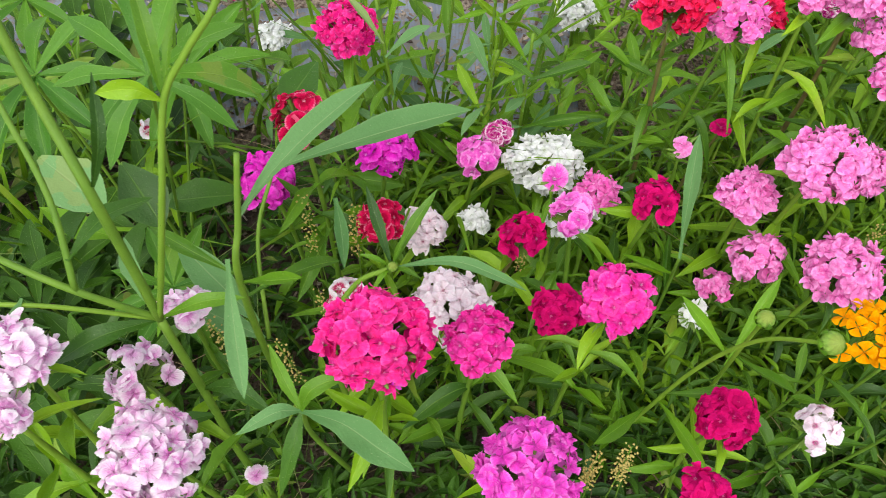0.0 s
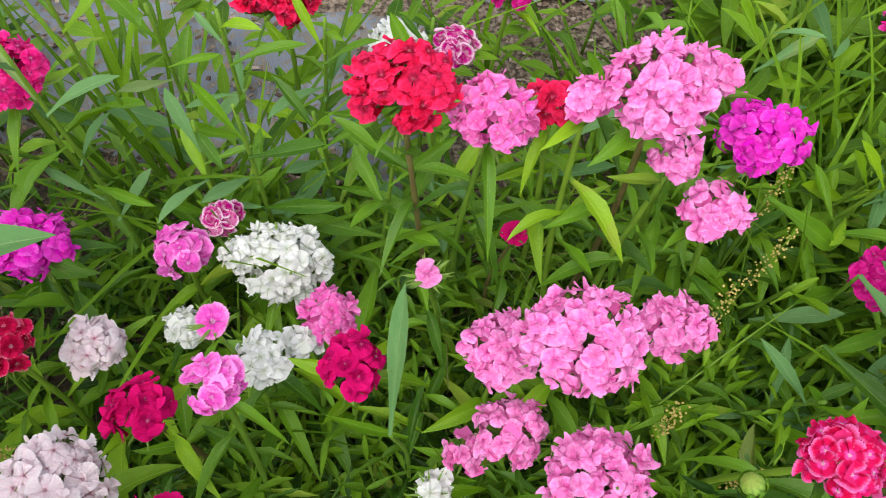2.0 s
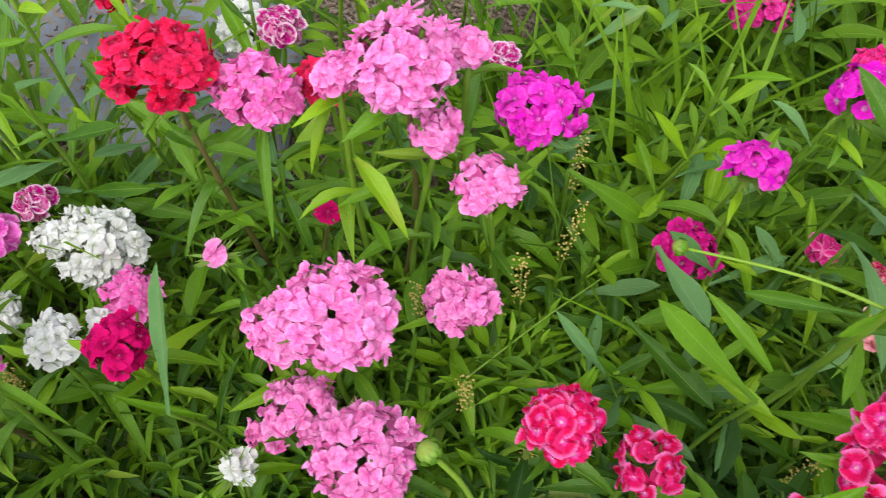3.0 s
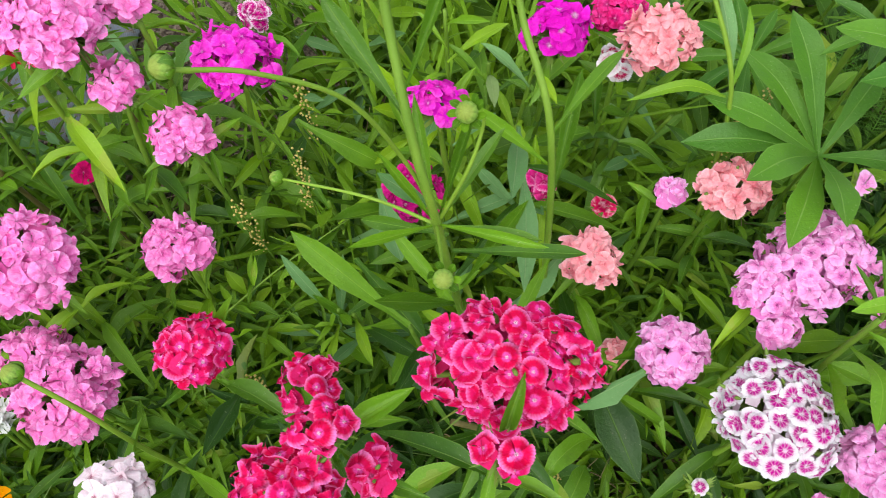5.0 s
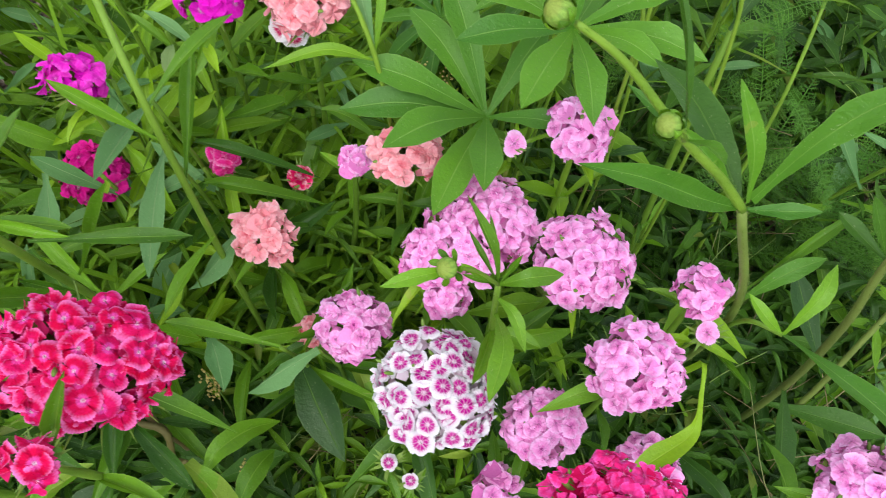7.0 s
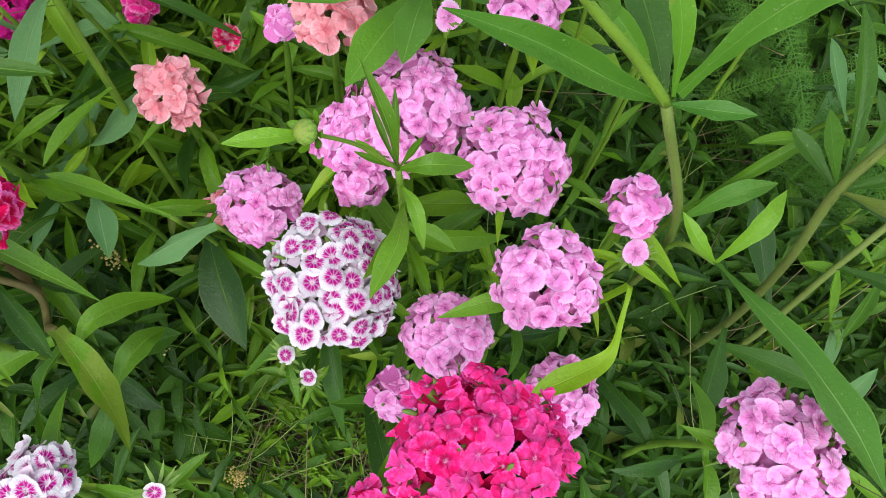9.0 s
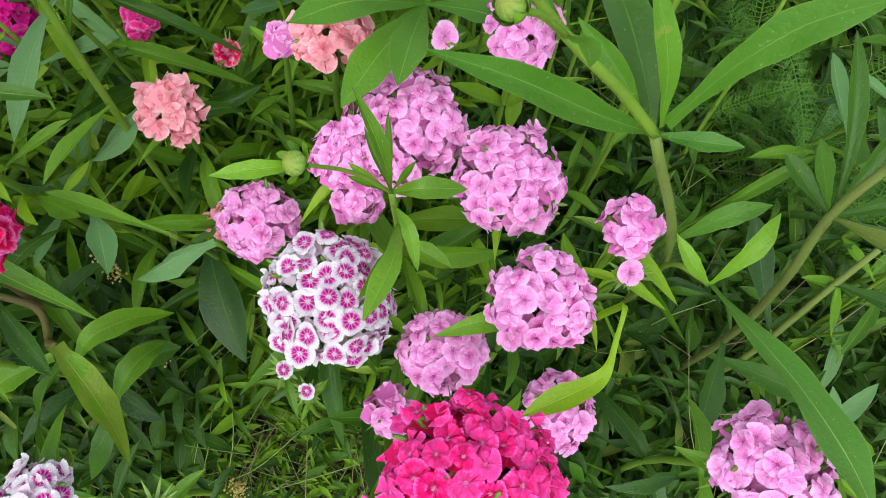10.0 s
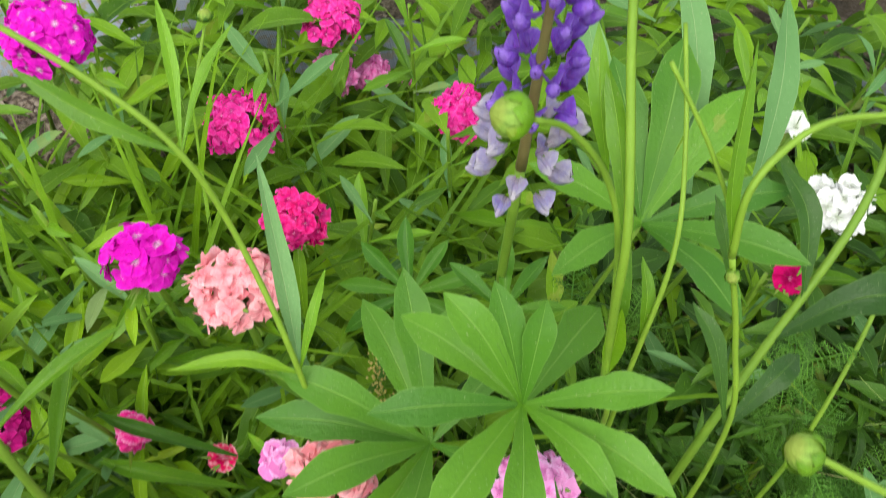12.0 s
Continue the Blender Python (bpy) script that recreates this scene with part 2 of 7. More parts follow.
PETAL = {
    "hot": petal_material("hot_pink_petal", (0.93, 0.5, 0.68), (0.58, 0.003, 0.15), (0.87, 0.010, 0.215), (0.91, 0.10, 0.42), vein=(0.48, 0.002, 0.11), at=(0.05, 0.12, 0.3, 0.80, 1.02), fade=0.25, pale=(0.91, 0.10, 0.46), patch=0.55, crease=0.5),
    "cerise": petal_material("cerise_petal", (0.93, 0.60, 0.76), (0.60, 0.003, 0.10), (0.90, 0.008, 0.18), (0.93, 0.16, 0.54), vein=(0.50, 0.002, 0.07), at=(0.06, 0.13, 0.3, 0.80, 1.02), fade=0.45, pale=(0.92, 0.13, 0.54), patch=0.6, crease=0.55),
    "hot2": petal_material("rose_petal", (0.92, 0.5, 0.70), (0.60, 0.004, 0.20), (0.84, 0.012, 0.31), (0.90, 0.13, 0.50), vein=(0.50, 0.002, 0.15), at=(0.05, 0.12, 0.28, 0.78, 1.02), fade=0.25, pale=(0.90, 0.13, 0.52), patch=0.5, crease=0.5),
    "red": petal_material("red_petal", (0.85, 0.35, 0.40), (0.26, 0.0, 0.008), (0.78, 0.004, 0.05), (0.86, 0.04, 0.16), vein=(0.22, 0.0, 0.006), at=(0.04, 0.10, 0.30, 0.76, 1.02), pale=(0.88, 0.05, 0.20), fade=0.3, veins=0.2, patch=0.45, crease=0.6),
    "crimson": petal_material("crimson_petal", (0.75, 0.25, 0.42), (0.32, 0.0, 0.05), (0.58, 0.002, 0.11), (0.62, 0.006, 0.15), at=(0.05, 0.12, 0.42, 0.8, 0.97), fade=0.2, pale=(0.70, 0.01, 0.2)),
    "crimmag": petal_material("magenta_crimson_petal", (0.85, 0.5, 0.6), (0.45, 0.0, 0.14), (0.68, 0.004, 0.24), (0.72, 0.04, 0.32), at=(0.07, 0.15, 0.32, 0.8, 0.97), fade=0.2, pale=(0.75, 0.05, 0.36)),
    "magenta": petal_material("magenta_petal", (0.85, 0.5, 0.78), (0.55, 0.002, 0.34), (0.80, 0.016, 0.54), (0.86, 0.10, 0.66), vein=(0.50, 0.001, 0.30), at=(0.06, 0.13, 0.28, 0.78, 1.0), fade=0.2, pale=(0.87, 0.14, 0.68), patch=0.45, crease=0.4),
    "maglt": petal_material("bright_magenta_petal", (0.95, 0.75, 0.9), (0.80, 0.30, 0.66), (0.74, 0.005, 0.52), (0.78, 0.02, 0.58), at=(0.10, 0.17, 0.20, 0.8, 0.97), fade=0.15, pale=(0.82, 0.06, 0.62)),
    "pink": petal_material("soft_pink_petal", (0.62, 0.03, 0.28), (0.82, 0.12, 0.46), (0.89, 0.20, 0.57), (0.93, 0.38, 0.72), vein=(0.77, 0.06, 0.36), at=(0.06, 0.13, 0.24, 0.70, 1.0), veins=0.16, fade=0.25, pale=(0.93, 0.45, 0.77), patch=0.6, crease=0.6),
    "pink2": petal_material("bright_pink_petal", (0.92, 0.6, 0.74), (0.82, 0.08, 0.40), (0.88, 0.12, 0.50), (0.92, 0.30, 0.67), vein=(0.74, 0.03, 0.32), at=(0.08, 0.15, 0.24, 0.70, 0.98), fade=0.3, pale=(0.92, 0.37, 0.71), patch=0.5, crease=0.5),
    "lilpink": petal_material("orchid_petal", (0.90, 0.6, 0.80), (0.74, 0.05, 0.46), (0.83, 0.09, 0.55), (0.91, 0.42, 0.76), vein=(0.58, 0.01, 0.32), at=(0.08, 0.15, 0.26, 0.72, 1.0), veins=0.2, fade=0.2, pale=(0.90, 0.32, 0.72), patch=0.5, crease=0.4),
    "lilmag": petal_material("orchid_magenta_petal", (0.55, 0.02, 0.36), (0.74, 0.04, 0.48), (0.82, 0.06, 0.55), (0.88, 0.24, 0.70), vein=(0.60, 0.01, 0.36), at=(0.07, 0.14, 0.26, 0.74, 1.02), veins=0.22, fade=0.2, pale=(0.87, 0.18, 0.66), patch=0.45, crease=0.4),
    "lilac": petal_material("lilac_pink_petal", (0.18, 0.006, 0.10), (0.84, 0.22, 0.58), (0.90, 0.31, 0.67), (0.95, 0.58, 0.87), vein=(0.50, 0.03, 0.30), at=(0.06, 0.13, 0.34, 0.62, 0.96), veins=0.40, fade=0.3, pale=(0.94, 0.50, 0.82), lines=15.0, patch=0.6, crease=0.3, reach=2.1),
    "white": petal_material("white_petal", (0.50, 0.58, 0.38), (0.74, 0.78, 0.70), (0.82, 0.83, 0.81), (0.85, 0.85, 0.85), vein=(0.60, 0.66, 0.54), pale=(0.86, 0.86, 0.86), patch=0.3, crease=0.25),
    "blush": petal_material("blush_white_petal", (0.45, 0.08, 0.18), (0.82, 0.60, 0.67), (0.84, 0.70, 0.76), (0.87, 0.80, 0.83), vein=(0.62, 0.25, 0.36), at=(0.08, 0.14, 0.2, 0.8, 0.97), pale=(0.88, 0.83, 0.85), patch=0.4, crease=0.25),
    "pale": petal_material("pale_orchid_petal", (0.50, 0.05, 0.34), (0.74, 0.28, 0.60), (0.80, 0.50, 0.71), (0.82, 0.75, 0.79), vein=(0.60, 0.12, 0.46), at=(0.08, 0.2, 0.40, 0.66, 0.92), veins=0.22, fade=0.35, pale=(0.82, 0.71, 0.78)),
    "whiteeye": petal_material("white_petal_with_wine_eye", (0.35, 0.01, 0.12), (0.55, 0.06, 0.25), (0.87, 0.70, 0.80), (0.90, 0.82, 0.87), at=(0.10, 0.16, 0.2, 0.8, 0.97)),
    "whitering": petal_material("white_petal_with_magenta_ring", (0.80, 0.66, 0.75), (0.50, 0.003, 0.25), (0.72, 0.62, 0.70), (0.76, 0.75, 0.77), at=(0.13, 0.21, 0.52, 0.68, 0.88), vein=(0.80, 0.58, 0.72), veins=0.18, fade=0.0, jagged=0.06, lines=10.0, patch=0.0, crease=0.0, reach=1.1),
    "whitered": petal_material("white_petal_with_red_ring", (0.84, 0.6, 0.66), (0.54, 0.004, 0.09), (0.78, 0.68, 0.71), (0.83, 0.81, 0.81), at=(0.12, 0.22, 0.48, 0.66, 0.92), vein=(0.84, 0.62, 0.68), veins=0.12, fade=0.0, jagged=0.09, lines=10.0, patch=0.0, crease=0.0),
    "ring": petal_material("raspberry_petal_with_pale_edge", (0.94, 0.72, 0.84), (0.88, 0.10, 0.46), (0.62, 0.002, 0.055), (0.92, 0.24, 0.58), at=(0.07, 0.14, 0.26, 0.70, 0.99), vein=(0.62, 0.003, 0.10), veins=0.08, reach=1.6, fade=0.22, pale=(0.88, 0.03, 0.36), lines=15.0, jagged=0.03, patch=0.15, crease=0.2),
    "hotring": petal_material("hot_pink_petal_with_pale_edge", (0.90, 0.5, 0.66), (0.72, 0.01, 0.22), (0.82, 0.015, 0.26), (0.90, 0.36, 0.62), at=(0.08, 0.16, 0.34, 0.76, 1.0), vein=(0.88, 0.3, 0.55), veins=0.1, fade=0.1, pale=(0.87, 0.08, 0.38), patch=0.5, crease=0.0),
    "ringmag": petal_material("wine_petal_with_white_edge", (0.88, 0.5, 0.72), (0.52, 0.003, 0.20), (0.58, 0.006, 0.26), (0.88, 0.66, 0.80), at=(0.08, 0.18, 0.55, 0.75, 0.9), fade=0.0),
    "redring": petal_material("red_petal_with_pale_edge", (0.82, 0.35, 0.45), (0.42, 0.002, 0.04), (0.66, 0.006, 0.08), (0.84, 0.22, 0.36), at=(0.08, 0.16, 0.5, 0.84, 1.02), fade=0.0, patch=0.0, crease=0.3, vein=(0.35, 0.001, 0.03)),
    "crimring": petal_material("crimson_petal_with_pink_edge", (0.7, 0.15, 0.25), (0.42, 0.002, 0.04), (0.68, 0.006, 0.09), (0.76, 0.07, 0.22), fade=0.0),
    "salmon": petal_material("salmon_petal", (0.80, 0.12, 0.18), (0.90, 0.26, 0.31), (0.93, 0.36, 0.40), (0.95, 0.56, 0.58), vein=(0.86, 0.20, 0.25), fade=0.3, pale=(0.93, 0.55, 0.59), patch=0.55, crease=0.5),
    "orange": petal_material("orange_petal", (0.70, 0.18, 0.0), (0.86, 0.28, 0.0), (0.90, 0.33, 0.0), (0.92, 0.38, 0.004), vein=(0.74, 0.16, 0.0), fade=0.1, crease=0.5, pale=(0.9, 0.45, 0.01)),
    "purple": petal_material("lupin_purple_petal", (0.12, 0.03, 0.38), (0.13, 0.035, 0.42), (0.17, 0.06, 0.50), (0.27, 0.14, 0.60), fade=0.2, pale=(0.3, 0.2, 0.55)),
    "fadedpurple": petal_material("faded_lupin_petal", (0.25, 0.2, 0.3), (0.30, 0.28, 0.42), (0.24, 0.22, 0.48), (0.40, 0.38, 0.50), fade=0.5, pale=(0.5, 0.46, 0.45)),
}
# red and hot are darkened: shadow between the florets painted into the petals
INNER = {
    "cerise": ((0.50, 0.002, 0.06), (0.86, 0.02, 0.18)), "hot": ((0.42, 0.002, 0.11), (0.80, 0.015, 0.25)), "hot2": ((0.58, 0.006, 0.18), (0.86, 0.08, 0.38)), "red": ((0.20, 0.001, 0.008), (0.60, 0.004, 0.03)),
    "crimson": ((0.30, 0.001, 0.05), (0.58, 0.004, 0.13)), "crimmag": ((0.40, 0.002, 0.14), (0.70, 0.02, 0.28)), "magenta": ((0.55, 0.002, 0.42), (0.77, 0.015, 0.62)),
    "maglt": ((0.52, 0.002, 0.36), (0.77, 0.015, 0.56)), "pink": ((0.76, 0.09, 0.40), (0.90, 0.30, 0.65)), "pink2": ((0.74, 0.06, 0.38), (0.90, 0.22, 0.58)),
    "lilpink": ((0.72, 0.10, 0.50), (0.88, 0.38, 0.76)), "lilmag": ((0.68, 0.06, 0.52), (0.84, 0.24, 0.72)), "lilac": ((0.64, 0.12, 0.44), (0.90, 0.40, 0.72)),
    "white": ((0.70, 0.73, 0.64), (0.83, 0.84, 0.83)), "blush": ((0.78, 0.58, 0.64), (0.89, 0.82, 0.84)), "pale": ((0.76, 0.40, 0.66), (0.90, 0.80, 0.87)),
    "whiteeye": ((0.80, 0.60, 0.70), (0.89, 0.84, 0.87)), "whitering": ((0.70, 0.48, 0.62), (0.82, 0.80, 0.83)), "whitered": ((0.80, 0.52, 0.58), (0.89, 0.87, 0.87)),
    "ring": ((0.55, 0.003, 0.08), (0.82, 0.05, 0.26)), "hotring": ((0.66, 0.01, 0.22), (0.84, 0.12, 0.48)), "ringmag": ((0.50, 0.006, 0.22), (0.74, 0.32, 0.52)),
    "redring": ((0.46, 0.003, 0.05), (0.76, 0.12, 0.22)), "crimring": ((0.48, 0.003, 0.06), (0.74, 0.04, 0.18)), "salmon": ((0.84, 0.20, 0.26), (0.92, 0.46, 0.50)),
}
_inner = {}


def inner_of(kind):
    if kind not in _inner:
        _inner[kind] = plain_petal(kind, *INNER[kind])
    return _inner[kind]


WORDS = {
    "cerise": "cerise pink", "hot": "hot pink", "hot2": "rose pink", "red": "scarlet red", "crimson": "dark crimson", "crimmag": "magenta crimson", "magenta": "vivid magenta",
    "maglt": "magenta, white-eyed", "pink": "soft pink", "pink2": "bright pink", "lilpink": "orchid pink", "lilmag": "orchid magenta", "lilac": "lilac pink",
    "white": "white", "blush": "blush white", "pale": "pale pink and white", "whiteeye": "white, wine-eyed", "whitering": "white, magenta-ringed",
    "whitered": "white, red-ringed", "ring": "raspberry, pale-edged", "hotring": "hot pink, pale-edged", "ringmag": "wine red, white-edged",
    "redring": "red, pale-edged", "crimring": "crimson, pink-edged", "salmon": "salmon pink",
}


def ground_material():
    m = Nodes("soil")
    pos = m.tree.nodes.new("ShaderNodeNewGeometry").outputs["Position"]
    n1, n2, n3 = m.noise(3.0, 5.0, pos), m.noise(28.0, 6.0, pos), m.noise(160.0, 5.0, pos)
    col = m.ramp(m.math("ADD", m.math("MULTIPLY", n2, 0.6), m.math("MULTIPLY", n3, 0.4)), [(0.3, (0.018, 0.013, 0.009)), (0.5, (0.06, 0.042, 0.028)), (0.68, (0.15, 0.11, 0.075))])
    col = m.mix(m.math("MULTIPLY", n1, 0.4), col, (0.10, 0.075, 0.055))
    # trodden woody litter along the path beyond the bed
    sep = m.add("SeparateXYZ")
    m.link(pos, sep.inputs[0])
    far = m.math("ADD", m.math("MULTIPLY", m.math("SUBTRACT", sep.outputs[1], 0.68), 7.0), m.math("MULTIPLY", m.math("SUBTRACT", n2, 0.5), 3.0))
    far = m.math("MINIMUM", far, m.math("ADD", m.math("MULTIPLY", m.math("SUBTRACT", 1.38, sep.outputs[1]), 7.0), m.math("MULTIPLY", m.math("SUBTRACT", n2, 0.5), 3.0)))
    far = m.math("MINIMUM", m.math("MAXIMUM", far, 0.0), 1.0)
    litter = m.ramp(n3, [(0.36, (0.05, 0.034, 0.024)), (0.48, (0.17, 0.125, 0.09)), (0.60, (0.34, 0.27, 0.21))])
    col = m.mix(m.math("MULTIPLY", far, 0.8), col, litter)
    m.link(col, m.bsdf.inputs["Base Color"])
    m.bsdf.inputs["Roughness"].default_value = 0.95
    m.bump(m.math("ADD", n3, n2), 0.9, 0.012)
    return m.mat


def mat_material():
    m = Nodes("weed_mat_fabric")
    pos = m.tree.nodes.new("ShaderNodeNewGeometry").outputs["Position"]
    n1, n2 = m.noise(9.0, 5.0, pos), m.noise(90.0, 5.0, pos)
    w = m.add("TexWave", Scale=140.0, Distortion=0.5)
    m.link(pos, w.inputs["Vector"])
    col = m.mix(n1, (0.11, 0.125, 0.16), (0.25, 0.275, 0.33))
    col = m.mix(m.math("MULTIPLY", m.math("GREATER_THAN", n2, 0.52), 0.7), col, (0.20, 0.16, 0.115))
    m.link(col, m.bsdf.inputs["Base Color"])
    m.bsdf.inputs["Roughness"].default_value = 0.5
    m.bump(m.math("ADD", m.math("MULTIPLY", w.outputs["Fac"], 0.3), n2), 0.5, 0.002)
    return m.mat


def chip_material():
    m = Nodes("bark_chip")
    rnd = m.tree.nodes.new("ShaderNodeNewGeometry").outputs["Random Per Island"]
    pos = m.tree.nodes.new("ShaderNodeNewGeometry").outputs["Position"]
    n = m.noise(260.0, 4.0, pos)
    col = m.ramp(rnd, [(0.0, (0.05, 0.03, 0.018)), (0.4, (0.20, 0.13, 0.09)), (0.75, (0.34, 0.25, 0.19)), (1.0, (0.52, 0.43, 0.35))])
    col = m.mix(m.math("MULTIPLY", n, 0.5), col, (0.08, 0.05, 0.035))
    m.link(col, m.bsdf.inputs["Base Color"])
    m.bsdf.inputs["Roughness"].default_value = 0.85
    m.bump(n, 0.6, 0.003)
    return m.mat


def dry_material():
    m = Nodes("dry_stem")
    rnd = m.tree.nodes.new("ShaderNodeNewGeometry").outputs["Random Per Island"]
    col = m.ramp(rnd, [(0.0, (0.07, 0.045, 0.02)), (0.4, (0.26, 0.19, 0.09)), (0.6, (0.13, 0.22, 0.04)), (1.0, (0.24, 0.33, 0.08))])
    m.link(col, m.bsdf.inputs["Base Color"])
    m.bsdf.inputs["Roughness"].default_value = 0.7
    m.bump(m.noise(500.0, 2.0), 0.3, 0.0005)
    return m.mat


DRY = dry_material()
SOIL, FABRIC, CHIP = ground_material(), mat_material(), chip_material()

# ---- mesh builders ----
rng = random.Random(7)
UP = Vector((0, 0, 1))


def mesh_of(name, verts, faces, material, uvs=None, smooth=True):
    me = bpy.data.meshes.new(name)
    me.from_pydata([tuple(v) for v in verts], [], faces)
    me.materials.append(material)
    if uvs is not None:
        layer = me.uv_layers.new(name="UVMap")
        flat = np.array([uvs[l.vertex_index] for l in me.loops], np.float32).ravel()
        layer.data.foreach_set("uv", flat)
    if smooth:
        me.polygons.foreach_set("use_smooth", [True] * len(me.polygons))
    me.update()
    return me


def part(name, me, parent, m=None, label=""):
    ob = new(name, me)
    ob.parent = parent
    if m is not None:
        ob.matrix_basis = m
    return tagged(ob, label=label) if label else ob


def leaf_grid(long_n=8, wide_n=4, width=0.24, peak=0.42, arch=0.22, fold=0.10, twist=0.0, wave=0.0, stalk=0.12, side=0.0, tip=2.1, swell=0.75):
    """A leaf of length 1 along +y: broadest at peak, folded along the midrib, arched, pointed."""
    verts, uvs, faces = [], [], []
    for i in range(long_n + 1):
        v = i / long_n
        w = width * (v / peak) ** swell if v < peak else width * max(0.0, 1 - ((v - peak) / (1 - peak)) ** tip)
        w = max(w, width * stalk * (1 - v) + 0.004)
        a = twist * v
        for j in range(wide_n + 1):
            u = j / wide_n
            s = (u - 0.5) * 2
            x, z = s * w / 2, abs(s) * w * fold * 2 + wave * math.sin(v * 19 + s * 2) * abs(s) * w
            x, z = x * math.cos(a) - z * math.sin(a), x * math.sin(a) + z * math.cos(a)
            verts.append((x + side * v * v, v * (1 - 0.25 * arch * v), z - arch * v * v))
            uvs.append((u, v))
    for i in range(long_n):
        for j in range(wide_n):
            a = i * (wide_n + 1) + j
            faces.append((a, a + 1, a + wide_n + 2, a + wide_n + 1))
    return verts, faces, uvs


SHAPES = {
    "lance": [leaf_grid(arch=a, twist=t, fold=f, width=w, wave=0.07, side=s, peak=p, tip=2.2, swell=0.8, stalk=0.3) for a, t, f, w, s, p in
              ((0.10, 0.3, 0.22, 0.25, 0.06, 0.42), (0.35, -0.5, 0.28, 0.22, -0.10, 0.48), (0.60, 0.6, 0.24, 0.26, 0.12, 0.40), (0.02, -0.3, 0.34, 0.21, 0.03, 0.5), (0.85, 0.2, 0.20, 0.25, -0.14, 0.45), (0.2, 0.9, 0.3, 0.19, 0.14, 0.38),
               (1.15, -0.5, 0.26, 0.24, 0.08, 0.42), (0.45, 1.1, 0.2, 0.23, -0.05, 0.5), (1.4, 0.3, 0.3, 0.22, -0.12, 0.4), (-0.12, 0.2, 0.25, 0.2, 0.1, 0.45))],
    "broad": [leaf_grid(arch=a, twist=t, fold=0.08, width=w, wave=0.04, peak=0.5, side=s) for a, t, w, s in
              ((0.15, 0.2, 0.40, 0.03), (0.4, -0.2, 0.36, -0.04), (0.05, 0.1, 0.44, 0.02))],
    "long": [leaf_grid(long_n=12, arch=a, twist=t, fold=f, width=w, peak=0.60, stalk=0.22, wave=0.05, side=s, tip=3.0, swell=1.05) for a, t, w, s, f in
             ((0.12, 0.25, 0.16, 0.03, 0.16), (0.3, -0.4, 0.14, -0.05, 0.22), (0.0, 0.35, 0.17, 0.02, 0.12), (-0.08, 0.1, 0.16, 0.0, 0.24), (0.45, 0.2, 0.15, 0.06, 0.18))],
    "flet": [leaf_grid(long_n=8, arch=a, fold=0.16, width=0.26, peak=0.62, stalk=0.10, twist=t) for a, t in ((0.10, 0.0), (0.3, 0.15), (0.02, -0.15), (0.45, 0.05))],
}
_leaves = {}


def leaf_mesh(shape, material):
    key = (shape, material.name)
    if key not in _leaves:
        _leaves[key] = [mesh_of(f"{shape}_leaf", v, f, material, uv) for v, f, uv in SHAPES[shape]]
    return rng.choice(_leaves[key])


def frame_matrix(p, y_axis, z_hint, sx, sy, sz):
    y = Vector(y_axis).normalized()
    z = Vector(z_hint)
    z = z - z.dot(y) * y
    if z.length < 1e-4:
        z = Vector((1, 0, 0)) - y.x * y
    z.normalize()
    x = y.cross(z)
    m = Matrix((x * sx, y * sy, z * sz)).transposed().to_4x4()
    m.translation = Vector(p)
    return m


def leaf(parent, base, tip, width, shape="long", material=None, hint=(0, -0.35, 1), name="leaf", label="", origin=(0, 0, 0)):
    """A leaf from base to tip, of that width."""
    me = leaf_mesh(shape, material or GREY)
    base, tip = Vector(base), Vector(tip)
    n = (tip - base).length
    unit = {"lance": 0.24, "broad": 0.40, "long": 0.17, "flet": 0.26}[shape]
    return part(name, me, parent, frame_matrix(base - Vector(origin), tip - base, hint, width / unit, n, n), label)


def blade(parent, points, width, material, origin=(0, 0, 0), up=(0, -0.25, 1), peak=0.45, tip=2.2, fold=0.16, twist=0.0, stalk=0.15, wave=0.05, swell=0.8, name="leaf", label=""):
    """A leaf that bends along the points, folded along its midrib, with a slightly wavy margin."""
    o = Vector(origin)
    line = smooth_line([Vector(p) - o for p in points], 6)
    n, wide, shift = len(line) - 1, 6, rng.uniform(0, 30)
    verts, uvs, faces = [], [], []
    for i, q in enumerate(line):
        v = i / n
        d = (line[min(i + 1, n)] - line[max(i - 1, 0)]).normalized()
        x = d.cross(Vector(up)).normalized()
        z = x.cross(d)
        w = width * ((v / peak) ** swell if v < peak else max(0.0, 1 - ((v - peak) / (1 - peak)) ** tip))
        w = max(w, width * stalk * (1 - v) + 0.0004)
        a = twist * v
        for j in range(wide + 1):
            g = 2 * j / wide - 1
            side = g * w / 2 * (1 + 0.05 * math.sin(v * 23 + g + shift))
            lift = abs(g) ** 1.1 * w * fold + wave * w * abs(g) * math.sin(v * 15 + 2.2 * g + shift)
            verts.append(q + x * (side * math.cos(a) - lift * math.sin(a)) + z * (lift * math.cos(a) + side * math.sin(a)))
            uvs.append((j / wide, v))
    for i in range(n):
        for j in range(wide):
            a = i * (wide + 1) + j
            faces.append((a, a + 1, a + wide + 2, a + wide + 1))
    return part(name, mesh_of(name, verts, faces, material, uvs), parent, None, label)


